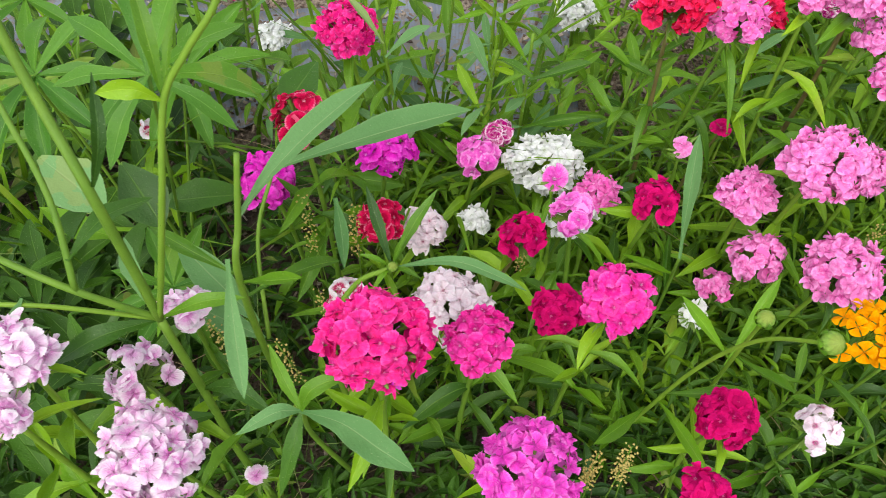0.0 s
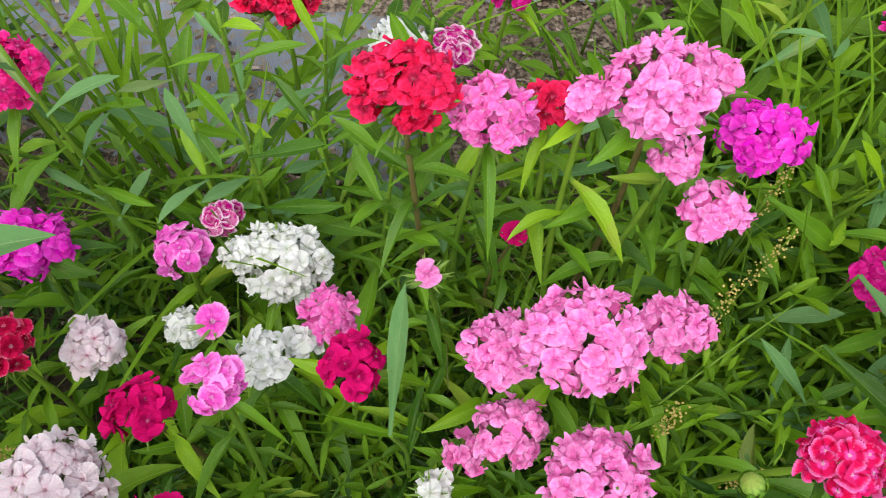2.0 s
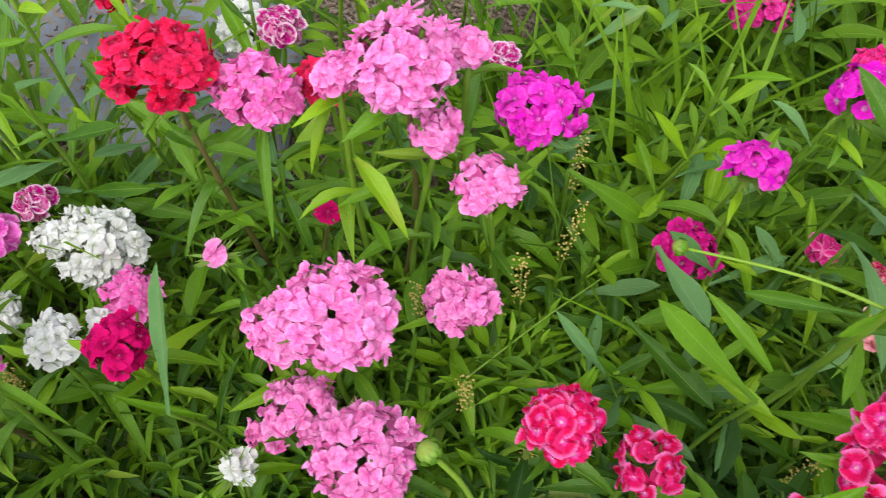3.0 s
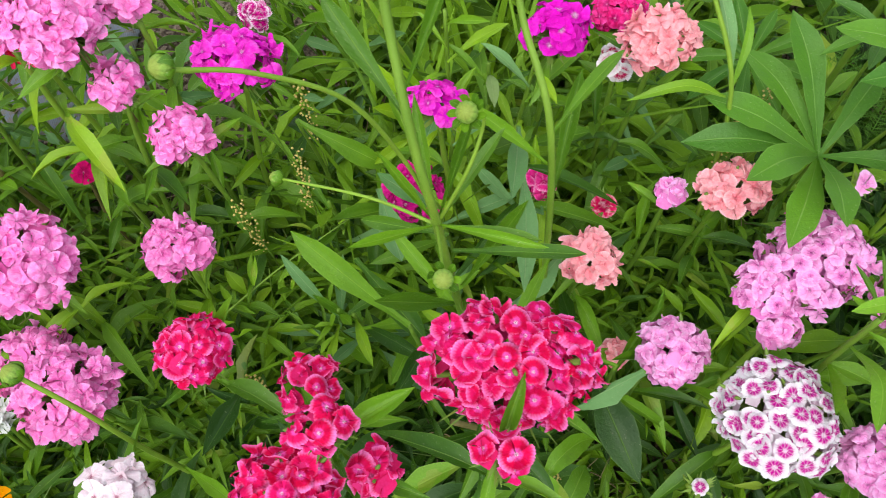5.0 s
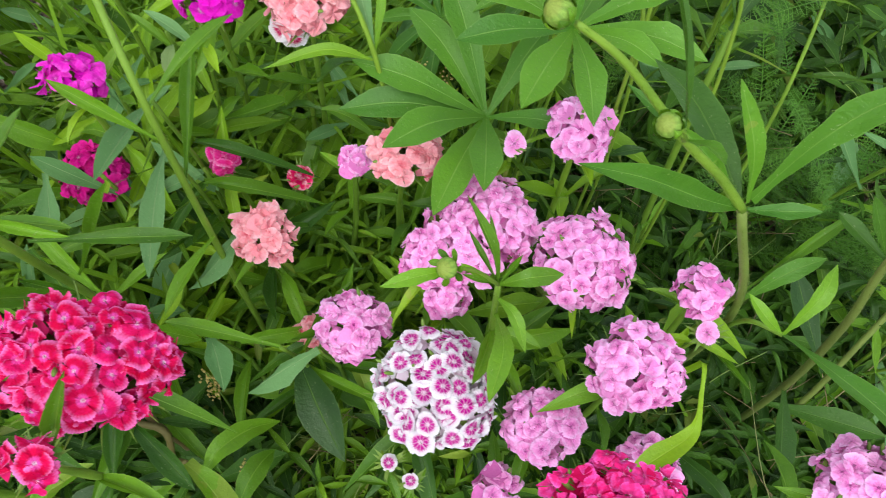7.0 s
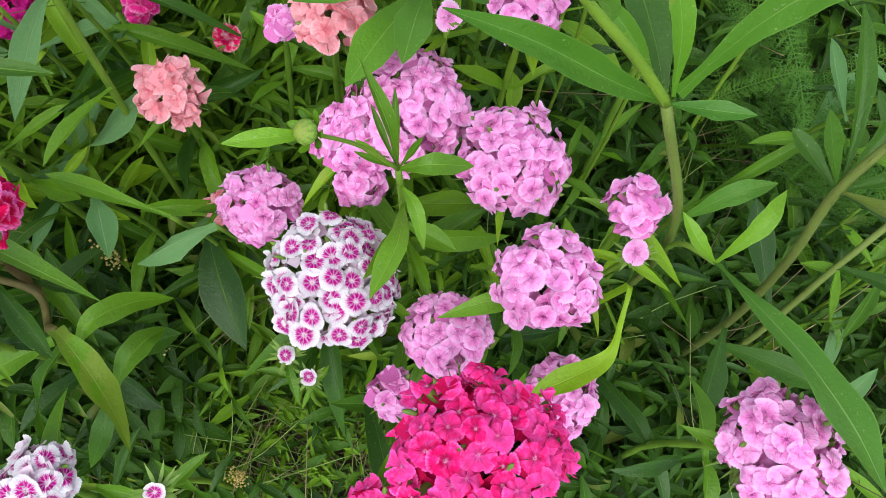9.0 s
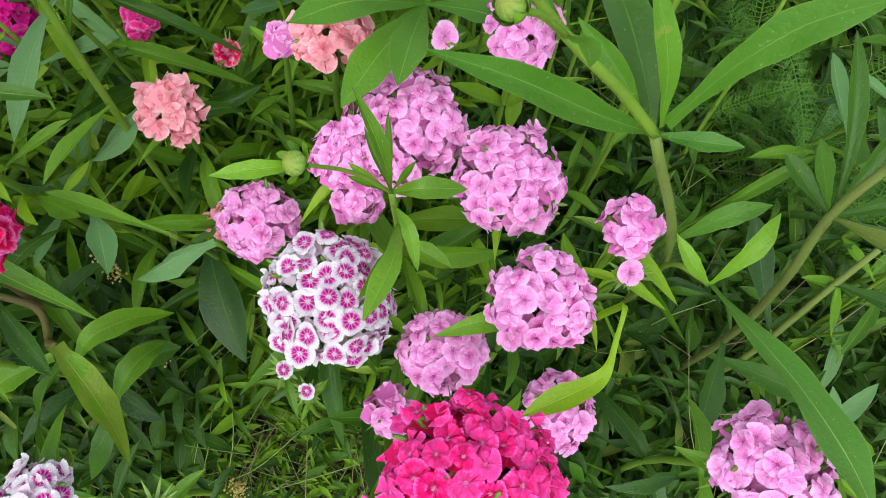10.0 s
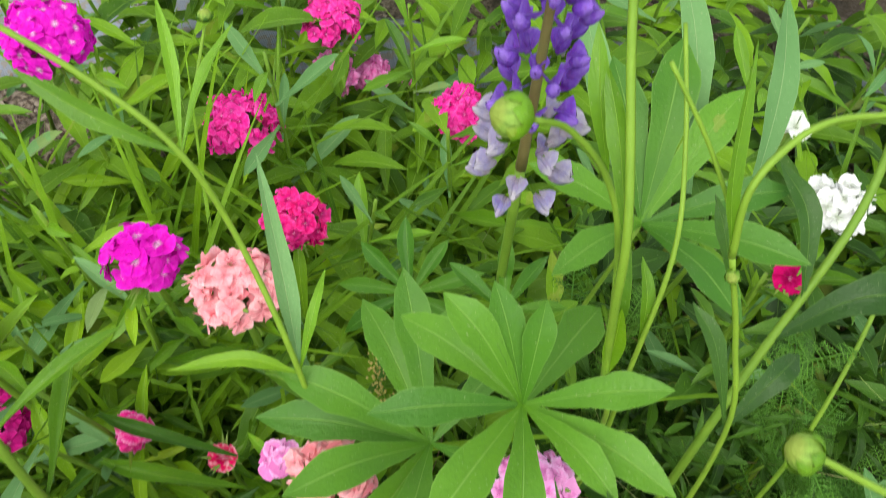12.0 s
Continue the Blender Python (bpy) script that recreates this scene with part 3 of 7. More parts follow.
def smooth_line(points, steps=6):
    """Catmull-Rom through the points."""
    p = [Vector(q) for q in points]
    p = [2 * p[0] - p[1], *p, 2 * p[-1] - p[-2]]
    out = []
    for a, b, c, d in zip(p, p[1:], p[2:], p[3:]):
        for k in range(steps):
            t = k / steps
            out.append(0.5 * (2 * b + (c - a) * t + (2 * a - 5 * b + 4 * c - d) * t * t + (3 * b - a - 3 * c + d) * t ** 3))
    return out + [p[-2]]


def tube_data(points, r0, r1, sides=7, steps=6, knots=0):
    line = smooth_line(points, steps)
    verts, faces, uvs = [], [], []
    n = len(line)
    ref = Vector((0.3, 1, 0.2)).normalized()
    for i, q in enumerate(line):
        d = (line[min(i + 1, n - 1)] - line[max(i - 1, 0)]).normalized()
        x = d.cross(ref).normalized()
        y = d.cross(x)
        f = i / (n - 1)
        r = r0 + (r1 - r0) * f
        if knots and i % max(1, n // knots) == 0:
            r *= 1.28
        for k in range(sides):
            a = 2 * math.pi * k / sides
            verts.append(q + (x * math.cos(a) + y * math.sin(a)) * r)
            uvs.append((k / sides, f))
    for i in range(n - 1):
        for k in range(sides):
            a, b = i * sides + k, i * sides + (k + 1) % sides
            faces.append((a, b, b + sides, a + sides))
    faces.append(tuple(range(sides))[::-1])
    faces.append(tuple((n - 1) * sides + k for k in range(sides)))
    return verts, faces, uvs


def stalk(parent, points, r0, r1, material, name="stem", origin=(0, 0, 0), label="", sides=7, knots=0, hairs=0):
    """A tapered stem through the points, bristled with that many short hairs."""
    o = Vector(origin)
    v, f, uv = tube_data([Vector(p) - o for p in points], r0, r1, sides, 6, knots)
    rings = len(v) // sides
    for _ in range(hairs):
        i = rng.randrange(rings - 1)
        k = rng.randrange(sides)
        a, b = v[i * sides + k], v[(i + 1) * sides + k]
        middle = sum((v[i * sides + j] for j in range(sides)), Vector()) / sides
        root = a + (b - a) * rng.random()
        out = (a - middle).normalized() + Vector((rng.uniform(-0.4, 0.4), rng.uniform(-0.4, 0.4), rng.uniform(-0.1, 0.5)))
        side = out.cross(b - a).normalized() * 0.00013
        base = len(v)
        v += [root - side, root + side, root + out * rng.uniform(0.0010, 0.0022)]
        uv += [(0.5, 0.5)] * 3
        f.append((base, base + 1, base + 2))
    return part(name, mesh_of(name, v, f, material, uv), parent, None, label)


def floret_data(seed, petals=5, cols=12, teeth=0.075, cup=0.10, gap=0.0, ruffle=0.05, loose=0.26):
    """A flat floret of radius 1: overlapping wedge petals with toothed outer edges."""
    r = random.Random(seed)
    verts, faces = [], []
    rings = (0.02, 0.5, 0.92, 1.0)
    for k in range(petals):
        a0 = 2 * math.pi * k / petals + r.uniform(-0.08, 0.08)
        hw = math.pi / petals * (1.22 - gap)
        tilt, lift, size = r.uniform(-loose, loose), 0.035 * (k % 2), r.uniform(0.94 - loose * 0.5, 1.06)
        nod = r.uniform(-loose, loose)
        base = len(verts)
        for ri, rad in enumerate(rings):
            for j in range(cols + 1):
                s = 2 * j / cols - 1
                a = a0 + s * hw * (0.72 + 0.28 * rad)
                q = rad * size
                if ri == 3:
                    q *= 1 - 0.11 * abs(s) ** 4
                    q *= 1 + (teeth if j % 2 else -teeth * 0.7) * r.uniform(0.5, 1.3)
                elif ri == 2:
                    q *= 1 - 0.04 * abs(s) ** 4
                z = lift + cup * (0.25 - (q - 0.3) ** 2) + tilt * s * rad + nod * rad * rad + ruffle * math.sin(3 * s + k * 2 + seed) * rad * rad
                if rad < 0.1:
                    z -= 0.06
                verts.append((q * math.cos(a), q * math.sin(a), z))
        for ri in range(3):
            for j in range(cols):
                a = base + ri * (cols + 1) + j
                faces.append((a, a + 1, a + cols + 2, a + cols + 1))
    return verts, faces


FLORETS = [floret_data(s, cols=16, teeth=0.036, cup=c, ruffle=f, loose=0.19, gap=0.03) for s, c, f in ((1, 0.25, 0.10), (2, -0.10, 0.13), (3, -0.40, 0.10), (4, 0.55, 0.11), (5, -0.6, 0.15), (6, 0.8, 0.16), (7, 0.1, 0.18))]
RUFFLED = [floret_data(s, cols=16, teeth=0.032, cup=c, ruffle=f, loose=0.34, gap=0.04) for s, c, f in ((21, 0.3, 0.16), (22, -0.2, 0.2), (23, 0.6, 0.18), (24, -0.5, 0.16), (25, 0.9, 0.2), (26, 0.1, 0.24), (27, -0.3, 0.18), (28, 1.1, 0.15), (29, 0.5, 0.25))]
RUFFLED_KINDS = ("ring", "cerise", "pink", "pink2", "hot", "hot2", "red", "white", "salmon", "magenta", "blush", "lilmag", "pale")
_florets = {}


def floret_mesh(kind, data=None, tag=""):
    key = (kind, tag)
    if key not in _florets:
        _florets[key] = [mesh_of("floret", v, f, PETAL[kind]) for v, f in (data or (RUFFLED if kind in RUFFLED_KINDS else FLORETS))]
    return rng.choice(_florets[key])


def calyx_cluster(points, centre, radius, kind):
    """The green tubes under the florets and the thin bracts between them, as one cluster."""
    verts, faces = [], []
    for p, n in points:
        a = centre + (p - centre) * 0.12
        b = p - n * 0.0015
        d = (b - a).normalized()
        x = d.cross(Vector((0.31, 0.7, 0.2))).normalized()
        y = d.cross(x)
        base = len(verts)
        for q, r in ((a, 0.0009), (a + (b - a) * 0.45, 0.0018), (b, 0.0024)):
            for k in range(5):
                t = 2 * math.pi * k / 5
                verts.append(q + (x * math.cos(t) + y * math.sin(t)) * r)
        for i in range(2):
            for k in range(5):
                c, e = base + i * 5 + k, base + i * 5 + (k + 1) % 5
                faces.append((c, e, e + 5, c + 5))
    for _ in range(14 + int(radius * 500)):
        t, s = rng.uniform(0, 2 * math.pi), rng.uniform(-0.5, 0.35)
        d = Vector((math.cos(t), math.sin(t), s)).normalized()
        x = d.cross(UP).normalized() * 0.0011
        base = len(verts)
        n = radius * rng.uniform(0.75, 1.12) * (1.5 if len(points) == 1 else 1)
        for f, w in ((0.1, 0.8), (0.55, 1.0), (1.0, 0.08)):
            q = centre + d * n * f + Vector((0, 0, 0.25 * n * f * f))
            verts += [q - x * w, q + x * w]
        faces += [(base, base + 1, base + 3, base + 2), (base + 2, base + 3, base + 5, base + 4)]
    # a few unopened buds and bare calyces stand out between the florets
    for p, n in points if len(points) > 6 else []:
        if rng.random() > 0.06:
            continue
        side = n.cross(Vector((rng.uniform(-1, 1), rng.uniform(-1, 1), rng.uniform(-1, 1)))).normalized()
        a = p + side * rng.uniform(0.005, 0.008) - n * 0.004
        d = (n + side * 0.7).normalized()
        x = d.cross(Vector((0.31, 0.7, 0.2))).normalized()
        y = d.cross(x)
        h, base = rng.uniform(0.006, 0.009), len(verts)
        for f, r in ((0.0, 0.0009), (0.45, 0.0014), (0.75, 0.0012), (1.0, 0.0003)):
            verts.extend(a + d * h * f + (x * math.cos(t) + y * math.sin(t)) * r for t in (0, 1.257, 2.513, 3.770, 5.027))
        for i in range(3):
            for k in range(5):
                c, e = base + i * 5 + k, base + i * 5 + (k + 1) % 5
                faces.append((c, e, e + 5, c + 5))
    greens = len(faces)
    for p, n in points * 2 if len(points) > 2 else []:
        j = Vector((rng.uniform(-1, 1), rng.uniform(-1, 1), rng.uniform(-1, 1)))
        d = (n + j * 0.75).normalized()
        x = d.cross(Vector((0.3, 0.8, 0.1))).normalized()
        y = d.cross(x)
        c = centre + (p - centre) * rng.uniform(0.76, 0.95) + j * 0.003
        base, s = len(verts), rng.uniform(0.0055, 0.0085)
        verts.append(c - d * 0.0015)
        for k in range(9):
            t = 2 * math.pi * k / 9
            verts.append(c + (x * math.cos(t) + y * math.sin(t)) * s * (1.0 if k % 2 else 0.8) + d * rng.uniform(-0.0016, 0.0016))
        faces += [(base, base + 1 + k, base + 1 + (k + 1) % 9) for k in range(9)]
    me = mesh_of("flower_head", verts, faces, CALYX)
    me.materials.append(inner_of(kind))
    me.polygons.foreach_set("material_index", [0] * greens + [1] * (len(faces) - greens))
    return me


HEADS = []
FLORET_SIZE = {"cerise": 0.0062, "pink": 0.0069, "pink2": 0.0071, "white": 0.0070, "whitering": 0.0076, "lilac": 0.0067, "ring": 0.0074, "hot": 0.0075, "hot2": 0.0078, "red": 0.0086, "salmon": 0.0076, "crimson": 0.0094, "blush": 0.0082, "pale": 0.0080, "lilmag": 0.0078}


def sweet_william(kind, x, y, z, size, leaves=3, lean=(0.0, 0.0), lime=None, red_stem=False, gaps=0.0, low=-0.30, deep=1.0):
    """One flowering stem: stem, pairs of leaves, and a domed head of fringed florets. The head's middle is at x, y, z."""
    HEADS.append((x, y, z, size / 2))
    floret = FLORET_SIZE.get(kind, 0.0090)
    bx, by = x + rng.uniform(-0.03, 0.03) - lean[0] * 0.3, y + rng.uniform(-0.015, 0.045) - lean[1] * 0.3
    root = tagged(new("sweet_william"), f"{WORDS[kind]} sweet william {'head' if size > 0.03 else 'bloom'} on a leafy green stem", "flower", "sweet williams in the bed")
    root.location = (bx, by, 0)
    o = Vector((bx, by, 0))
    single = size < 0.026
    head = Vector((x, y, z)) - o
    axis = Vector((lean[0] + rng.uniform(-0.12, 0.12), lean[1] + rng.uniform(-0.22, 0.05), 1)).normalized()
    r = size / 2
    neck = head - axis * r * (0.55 if not single else 0.9)
    mid = neck * 0.55 + Vector((rng.uniform(-0.012, 0.012), rng.uniform(-0.01, 0.012), 0))
    lime = (rng.random() < 0.6) if lime is None else lime
    stalk(root, [(0, 0, 0), mid, neck], 0.0026, 0.0019 if not single else 0.0012, REDSTEM if red_stem else (LIMESTEM if lime else STEM), knots=5)
    # paired leaves at the joints, each pair crosswise to the last
    turn = rng.uniform(0, math.pi)
    h = neck.length
    for i in range(leaves + (1 if h > 0.25 else 0)):
        f = 1 - (0.02 + 0.022 * (i > 0) + i * 0.042) / h
        if f < 0.22:
            break
        p = neck * f if f > 0.55 else mid * (f / 0.55)
        turn += math.pi / 2 + rng.uniform(-0.3, 0.3)
        for s in (0, math.pi):
            a = turn + s + rng.uniform(-0.2, 0.2)
            n = rng.uniform(0.038, 0.068) * (0.8 if i == 0 else 1.0) * (0.6 if single else 1)
            d = Vector((math.cos(a), math.sin(a), rng.uniform(0.25, 0.95)))
            # front plants: darker lower leaves, shade beneath the heads put into the colour
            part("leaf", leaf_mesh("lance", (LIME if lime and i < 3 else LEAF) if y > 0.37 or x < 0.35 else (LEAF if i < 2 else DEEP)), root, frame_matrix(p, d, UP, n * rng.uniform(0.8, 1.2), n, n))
    # florets on the dome
    points = []
    if single:
        count = 1
        points.append((head, (axis + Vector((rng.uniform(-0.2, 0.2), -0.35, 0))).normalized()))
    else:
        count = max(3, round((2.3 if kind in RUFFLED_KINDS else 2.7) * (r / floret) ** 2 * (1 - gaps) * (0.4 + 0.6 * deep)))
        shift = Vector((rng.uniform(0, 50), rng.uniform(0, 50), rng.uniform(0, 50)))
        turn_to = axis.to_track_quat("Z", "Y")
        a, c = max(0.004, r - floret * 0.55), max(0.004, (r - floret * 0.5) * 0.80)
        for k in range(count):
            top = 1 - (1 - low) * (k + 0.5) / count
            t = k * 2.39996 + rng.uniform(-0.45, 0.45)
            s = math.sqrt(max(0, 1 - top * top))
            j = rng.uniform(0.90, 1.06) * (1 + (0.22 if kind == "ring" else 0.15) * noise.noise(shift + Vector((s * math.cos(t), s * math.sin(t), top)) * 1.6))
            q = Vector((a * s * math.cos(t) * j, a * s * math.sin(t) * j, c * top * j))
            n = Vector((q.x / a / a, q.y / a / a, q.z / c / c)).normalized()
            wild = 0.45 if kind in RUFFLED_KINDS else 0.30
            n = (n + Vector((rng.uniform(-wild, wild), rng.uniform(-wild, wild), rng.uniform(0.4, 1.4) * wild))).normalized()
            q = turn_to @ q
            points.append((head + Vector((q.x, q.y * deep, q.z)), turn_to @ n))
    core = head - axis * r * 0.5
    crown = part("flower_head", calyx_cluster([(p - core, n) for p, n in points], Vector((0, 0, 0)), r, kind), root, Matrix.Translation(core))
    for p, n in points:
        f = floret * (rng.uniform(0.98, 1.32) if kind in RUFFLED_KINDS else rng.uniform(0.94, 1.18)) * (1 if not single else 0.82 if kind == "whitering" else 1.2)
        spin = Matrix.Rotation(rng.uniform(0, 6.28), 4, "Z")
        m = n.to_track_quat("Z", "Y").to_matrix().to_4x4() @ spin @ Matrix.Diagonal((f, f, f, 1))
        m.translation = p - core
        part("floret", floret_mesh(kind), crown, m)
    return root


def plant_root(name, x, y, label, category, group=""):
    root = tagged(new(name), label, category, group)
    root.location = (x, y, 0)
    return root


def bud_data(rows=8, cols=36):
    verts, faces = [], []
    for i in range(rows + 1):
        v = i / rows
        r = math.sin(math.pi * (0.06 + 0.90 * v)) ** 0.7
        for k in range(cols):
            a = 2 * math.pi * k / cols
            q = 0.94 * r * (1 + 0.03 * math.cos(12 * a + 2.6 * v))
            verts.append((q * math.cos(a), q * math.sin(a), -0.85 + 1.75 * v))
    for i in range(rows):
        for k in range(cols):
            a, b = i * cols + k, i * cols + (k + 1) % cols
            faces.append((a, b, b + cols, a + cols))
    faces += [tuple(range(cols))[::-1], tuple(rows * cols + k for k in range(cols))]
    return mesh_of("bud", verts, faces, BUD)


BUD_MESH = bud_data()


def sepal_data(spread, seed):
    """A pointed sepal that hugs the unit bud from its base, its tip held out by spread."""
    r = random.Random(seed)
    verts, faces, uvs = [], [], []
    rows, cols = 8, 4
    reach = r.uniform(0.78, 1.0)
    for i in range(rows + 1):
        v = i / rows
        rad = 1.04 * math.sin(math.pi * (0.08 + 0.80 * v * reach)) ** 0.7 + 0.03 + spread * v * v
        half = 0.50 * (1 - 0.5 * min(spread, 1.0)) * (math.sin(math.pi * (0.30 + 0.70 * v)) ** 0.8 if v < 1 else 0.0) + 0.012
        z = -0.88 + 1.62 * v * reach * (1 - 0.35 * min(spread, 1.2) * v)
        for k in range(cols + 1):
            g = 2 * k / cols - 1
            a = g * half + 0.16 * v
            lift = rad * (1 - 0.05 * abs(g) + 0.05)
            verts.append((lift * math.cos(a), lift * math.sin(a), z))
            uvs.append((k / cols, v))
    for i in range(rows):
        for k in range(cols):
            a = i * (cols + 1) + k
            faces.append((a, a + 1, a + cols + 2, a + cols + 1))
    return verts, faces, uvs


_sepals = {}


def sepal_mesh(spread):
    key = round(spread, 1)
    if key not in _sepals:
        _sepals[key] = [mesh_of("sepal", v, f, LEAF, uv) for v, f, uv in (sepal_data(key, n) for n in (1, 2, 3))]
    return rng.choice(_sepals[key])


def bud(parent, p, axis, r, origin=(0, 0, 0), sepals=7, open_out=0.2):
    """A round green bud wrapped in narrow sepals."""
    q = Vector(axis).normalized().to_track_quat("Z", "Y").to_matrix().to_4x4()
    m = q @ Matrix.Diagonal((r, r, r, 1))
    m.translation = Vector(p) - Vector(origin)
    b = part("bud", BUD_MESH, parent, m, "closed round green bud")
    for k in range(sepals):
        part("sepal", sepal_mesh(max(0.0, open_out - 0.1) * 1.1), b, Matrix.Rotation(2 * math.pi * k / sepals + rng.uniform(-0.15, 0.15), 4, "Z"))
    return b

# ---- ground ----


def bumpy(x, y):
    return 0.012 * noise.noise(Vector((x * 5, y * 5, 0.3))) + 0.006 * noise.noise(Vector((x * 21, y * 21, 4.0)))


def build_ground():
    n = 150
    steps = [math.sinh(9.0 * (i / n - 0.5)) / math.sinh(4.5) * 60 for i in range(n + 1)]
    verts, faces = [], []
    for sy in steps:
        for sx in steps:
            x, y = sx + 0.45, sy + 0.5
            verts.append((x, y, bumpy(x, y) - 0.006))
    for j in range(n):
        for i in range(n):
            a = j * (n + 1) + i
            faces.append((a, a + 1, a + n + 2, a + n + 1))
    return tagged(new("ground", mesh_of("ground", verts, faces, SOIL)), "dark crumbly garden soil with plant litter", "ground", kind="structure")


build_ground()


def build_weed_mat(x0, x1, y0, width, seed, label):
    nx, ny = 110, 8
    verts, faces = [], []
    for j in range(ny + 1):
        for i in range(nx + 1):
            x = x0 + (x1 - x0) * i / nx
            v = j / ny
            edge = 0.05 * noise.noise(Vector((x * 2.3, v * 3, seed))) + 0.03 * noise.noise(Vector((x * 11, v * 5, seed + 4)))
            y = y0 + edge + v * width
            z = bumpy(x, y) + 0.006 + 0.016 * noise.noise(Vector((x * 9, y * 9, seed)))
            verts.append((x, y, z))
    for j in range(ny):
        for i in range(nx):
            a = j * (nx + 1) + i
            faces.append((a, a + 1, a + nx + 2, a + nx + 1))
    ob = new("weed_mat", mesh_of("weed_mat", verts, faces, FABRIC))
    ob.modifiers.new("thickness", "SOLIDIFY").thickness = 0.002
    return tagged(ob, label, "path", kind="structure")


build_weed_mat(-1.6, 0.20, 0.775, 0.27, 1.0, "torn grey-blue weed mat strip among bark and weeds")
build_weed_mat(0.1, 2.2, 1.10, 0.14, 7.0, "grey weed mat strip along the far side of the path")


def build_chips():
    r = random.Random(31)
    verts, faces = [], []
    for _ in range(16000):
        x, y = r.uniform(-1.4, 2.2), 0.58 + abs(r.gauss(0.30, 0.22))
        if r.random() < 0.18:
            x, y = r.uniform(-0.5, 1.4), r.uniform(0.1, 0.7)
        n, w, h, a = r.uniform(0.002, 0.009), r.uniform(0.0012, 0.0045), r.uniform(0.0006, 0.0022), r.uniform(0, 3.14)
        on_mat = 0.75 < y < 1.07 and x < 0.23
        if on_mat and (r.random() < 0.15 or noise.noise(Vector((x * 9, y * 13, 2.0))) < -0.05):
            continue
        z = bumpy(x, y) + (0.014 if on_mat else 0.0)
        c, s, tip = math.cos(a), math.sin(a), r.uniform(-0.35, 0.35)
        base = len(verts)
        for k, (u, v, t) in enumerate(((-1, -1, 0), (1, -0.7, 0), (0.8, 1, 0), (-0.9, 0.8, 0), (-0.8, -0.8, 1), (0.9, -0.6, 1), (0.7, 0.7, 1), (-0.8, 0.7, 1))):
            px, py = u * n * r.uniform(0.45, 1), v * w * r.uniform(0.4, 1.1)
            verts.append((x + px * c - py * s, y + px * s + py * c, z + t * h + px * tip))
        faces += [tuple(base + k for k in f) for f in ((0, 3, 2, 1), (4, 5, 6, 7), (0, 1, 5, 4), (1, 2, 6, 5), (2, 3, 7, 6), (3, 0, 4, 7))]
    return tagged(new("bark_mulch", mesh_of("bark_mulch", verts, faces, CHIP, smooth=False)), "brown and tan bark chips strewn over the path", "mulch", kind="stuff")


build_chips()

# ---- sweet williams in flower ----
sweet_william("hot", -0.042, 0.223, 0.459, 0.072, deep=0.9)
sweet_william("hot2", 0.028, 0.270, 0.359, 0.055)
sweet_william("hot2", 0.120, 0.270, 0.421, 0.054)
sweet_william("crimson", 0.094, 0.310, 0.330, 0.046)
sweet_william("lilmag", 0.067, 0.191, 0.293, 0.083)
sweet_william("crimson", 0.215, 0.221, 0.326, 0.049)
sweet_william("crimson", 0.180, 0.157, 0.358, 0.037)
sweet_william("whiteeye", 0.314, 0.237, 0.254, 0.045, gaps=0.5)
sweet_william("pale", -0.192, 0.171, 0.390, 0.072)
sweet_william("pale", -0.222, 0.241, 0.363, 0.054, gaps=0.55)
sweet_william("pale", -0.153, 0.200, 0.249, 0.022)
sweet_william("pale", -0.261, 0.211, 0.462, 0.048)
sweet_william("pale", -0.267, 0.179, 0.442, 0.031)
sweet_william("pale", -0.194, 0.291, 0.371, 0.036)
sweet_william("hot", -0.097, 0.627, 0.335, 0.063)
sweet_william("magenta", -0.055, 0.505, 0.294, 0.058)
sweet_william("magenta", -0.167, 0.471, 0.291, 0.057)
sweet_william("redring", -0.118, 0.448, 0.407, 0.053, gaps=0.45)
sweet_william("redring", -0.059, 0.431, 0.280, 0.048)
sweet_william("blush", -0.019, 0.458, 0.225, 0.049)
sweet_william("lilpink", 0.035, 0.535, 0.245, 0.048, gaps=0.2)
sweet_william("ringmag", 0.059, 0.571, 0.240, 0.035)
sweet_william("white", 0.111, 0.545, 0.219, 0.079, deep=0.85)
sweet_william("white", 0.078, 0.541, 0.235, 0.032)
sweet_william("white", 0.034, 0.493, 0.190, 0.037, gaps=0.3)
sweet_william("white", 0.119, 0.444, 0.264, 0.043)
sweet_william("white", 0.141, 0.468, 0.238, 0.028)
sweet_william("pink2", 0.157, 0.493, 0.238, 0.047)
sweet_william("lilpink", 0.111, 0.397, 0.342, 0.041, gaps=0.3)
sweet_william("lilpink", 0.099, 0.440, 0.335, 0.023)
sweet_william("crimson", 0.191, 0.423, 0.322, 0.046, gaps=0.2)
sweet_william("crimson", 0.067, 0.379, 0.335, 0.044, gaps=0.25, red_stem=True)
sweet_william("red", 0.210, 0.579, 0.413, 0.074, deep=0.85, red_stem=True)
sweet_william("pink2", 0.269, 0.577, 0.394, 0.060)
sweet_william("red", 0.308, 0.604, 0.377, 0.039)
sweet_william("pink", 0.366, 0.570, 0.441, 0.072, deep=0.95, red_stem=True)
sweet_william("pink", 0.405, 0.591, 0.434, 0.029)
sweet_william("pink", 0.325, 0.569, 0.428, 0.031)
sweet_william("pink", 0.388, 0.557, 0.392, 0.039, gaps=0.35)
sweet_william("pink", 0.424, 0.543, 0.353, 0.047, gaps=0.3)
sweet_william("magenta", 0.459, 0.599, 0.365, 0.064, deep=0.88)
sweet_william("pink", 0.333, 0.440, 0.354, 0.080, deep=0.85)
sweet_william("pink", 0.289, 0.456, 0.287, 0.057)
sweet_william("pink", 0.412, 0.485, 0.287, 0.054)
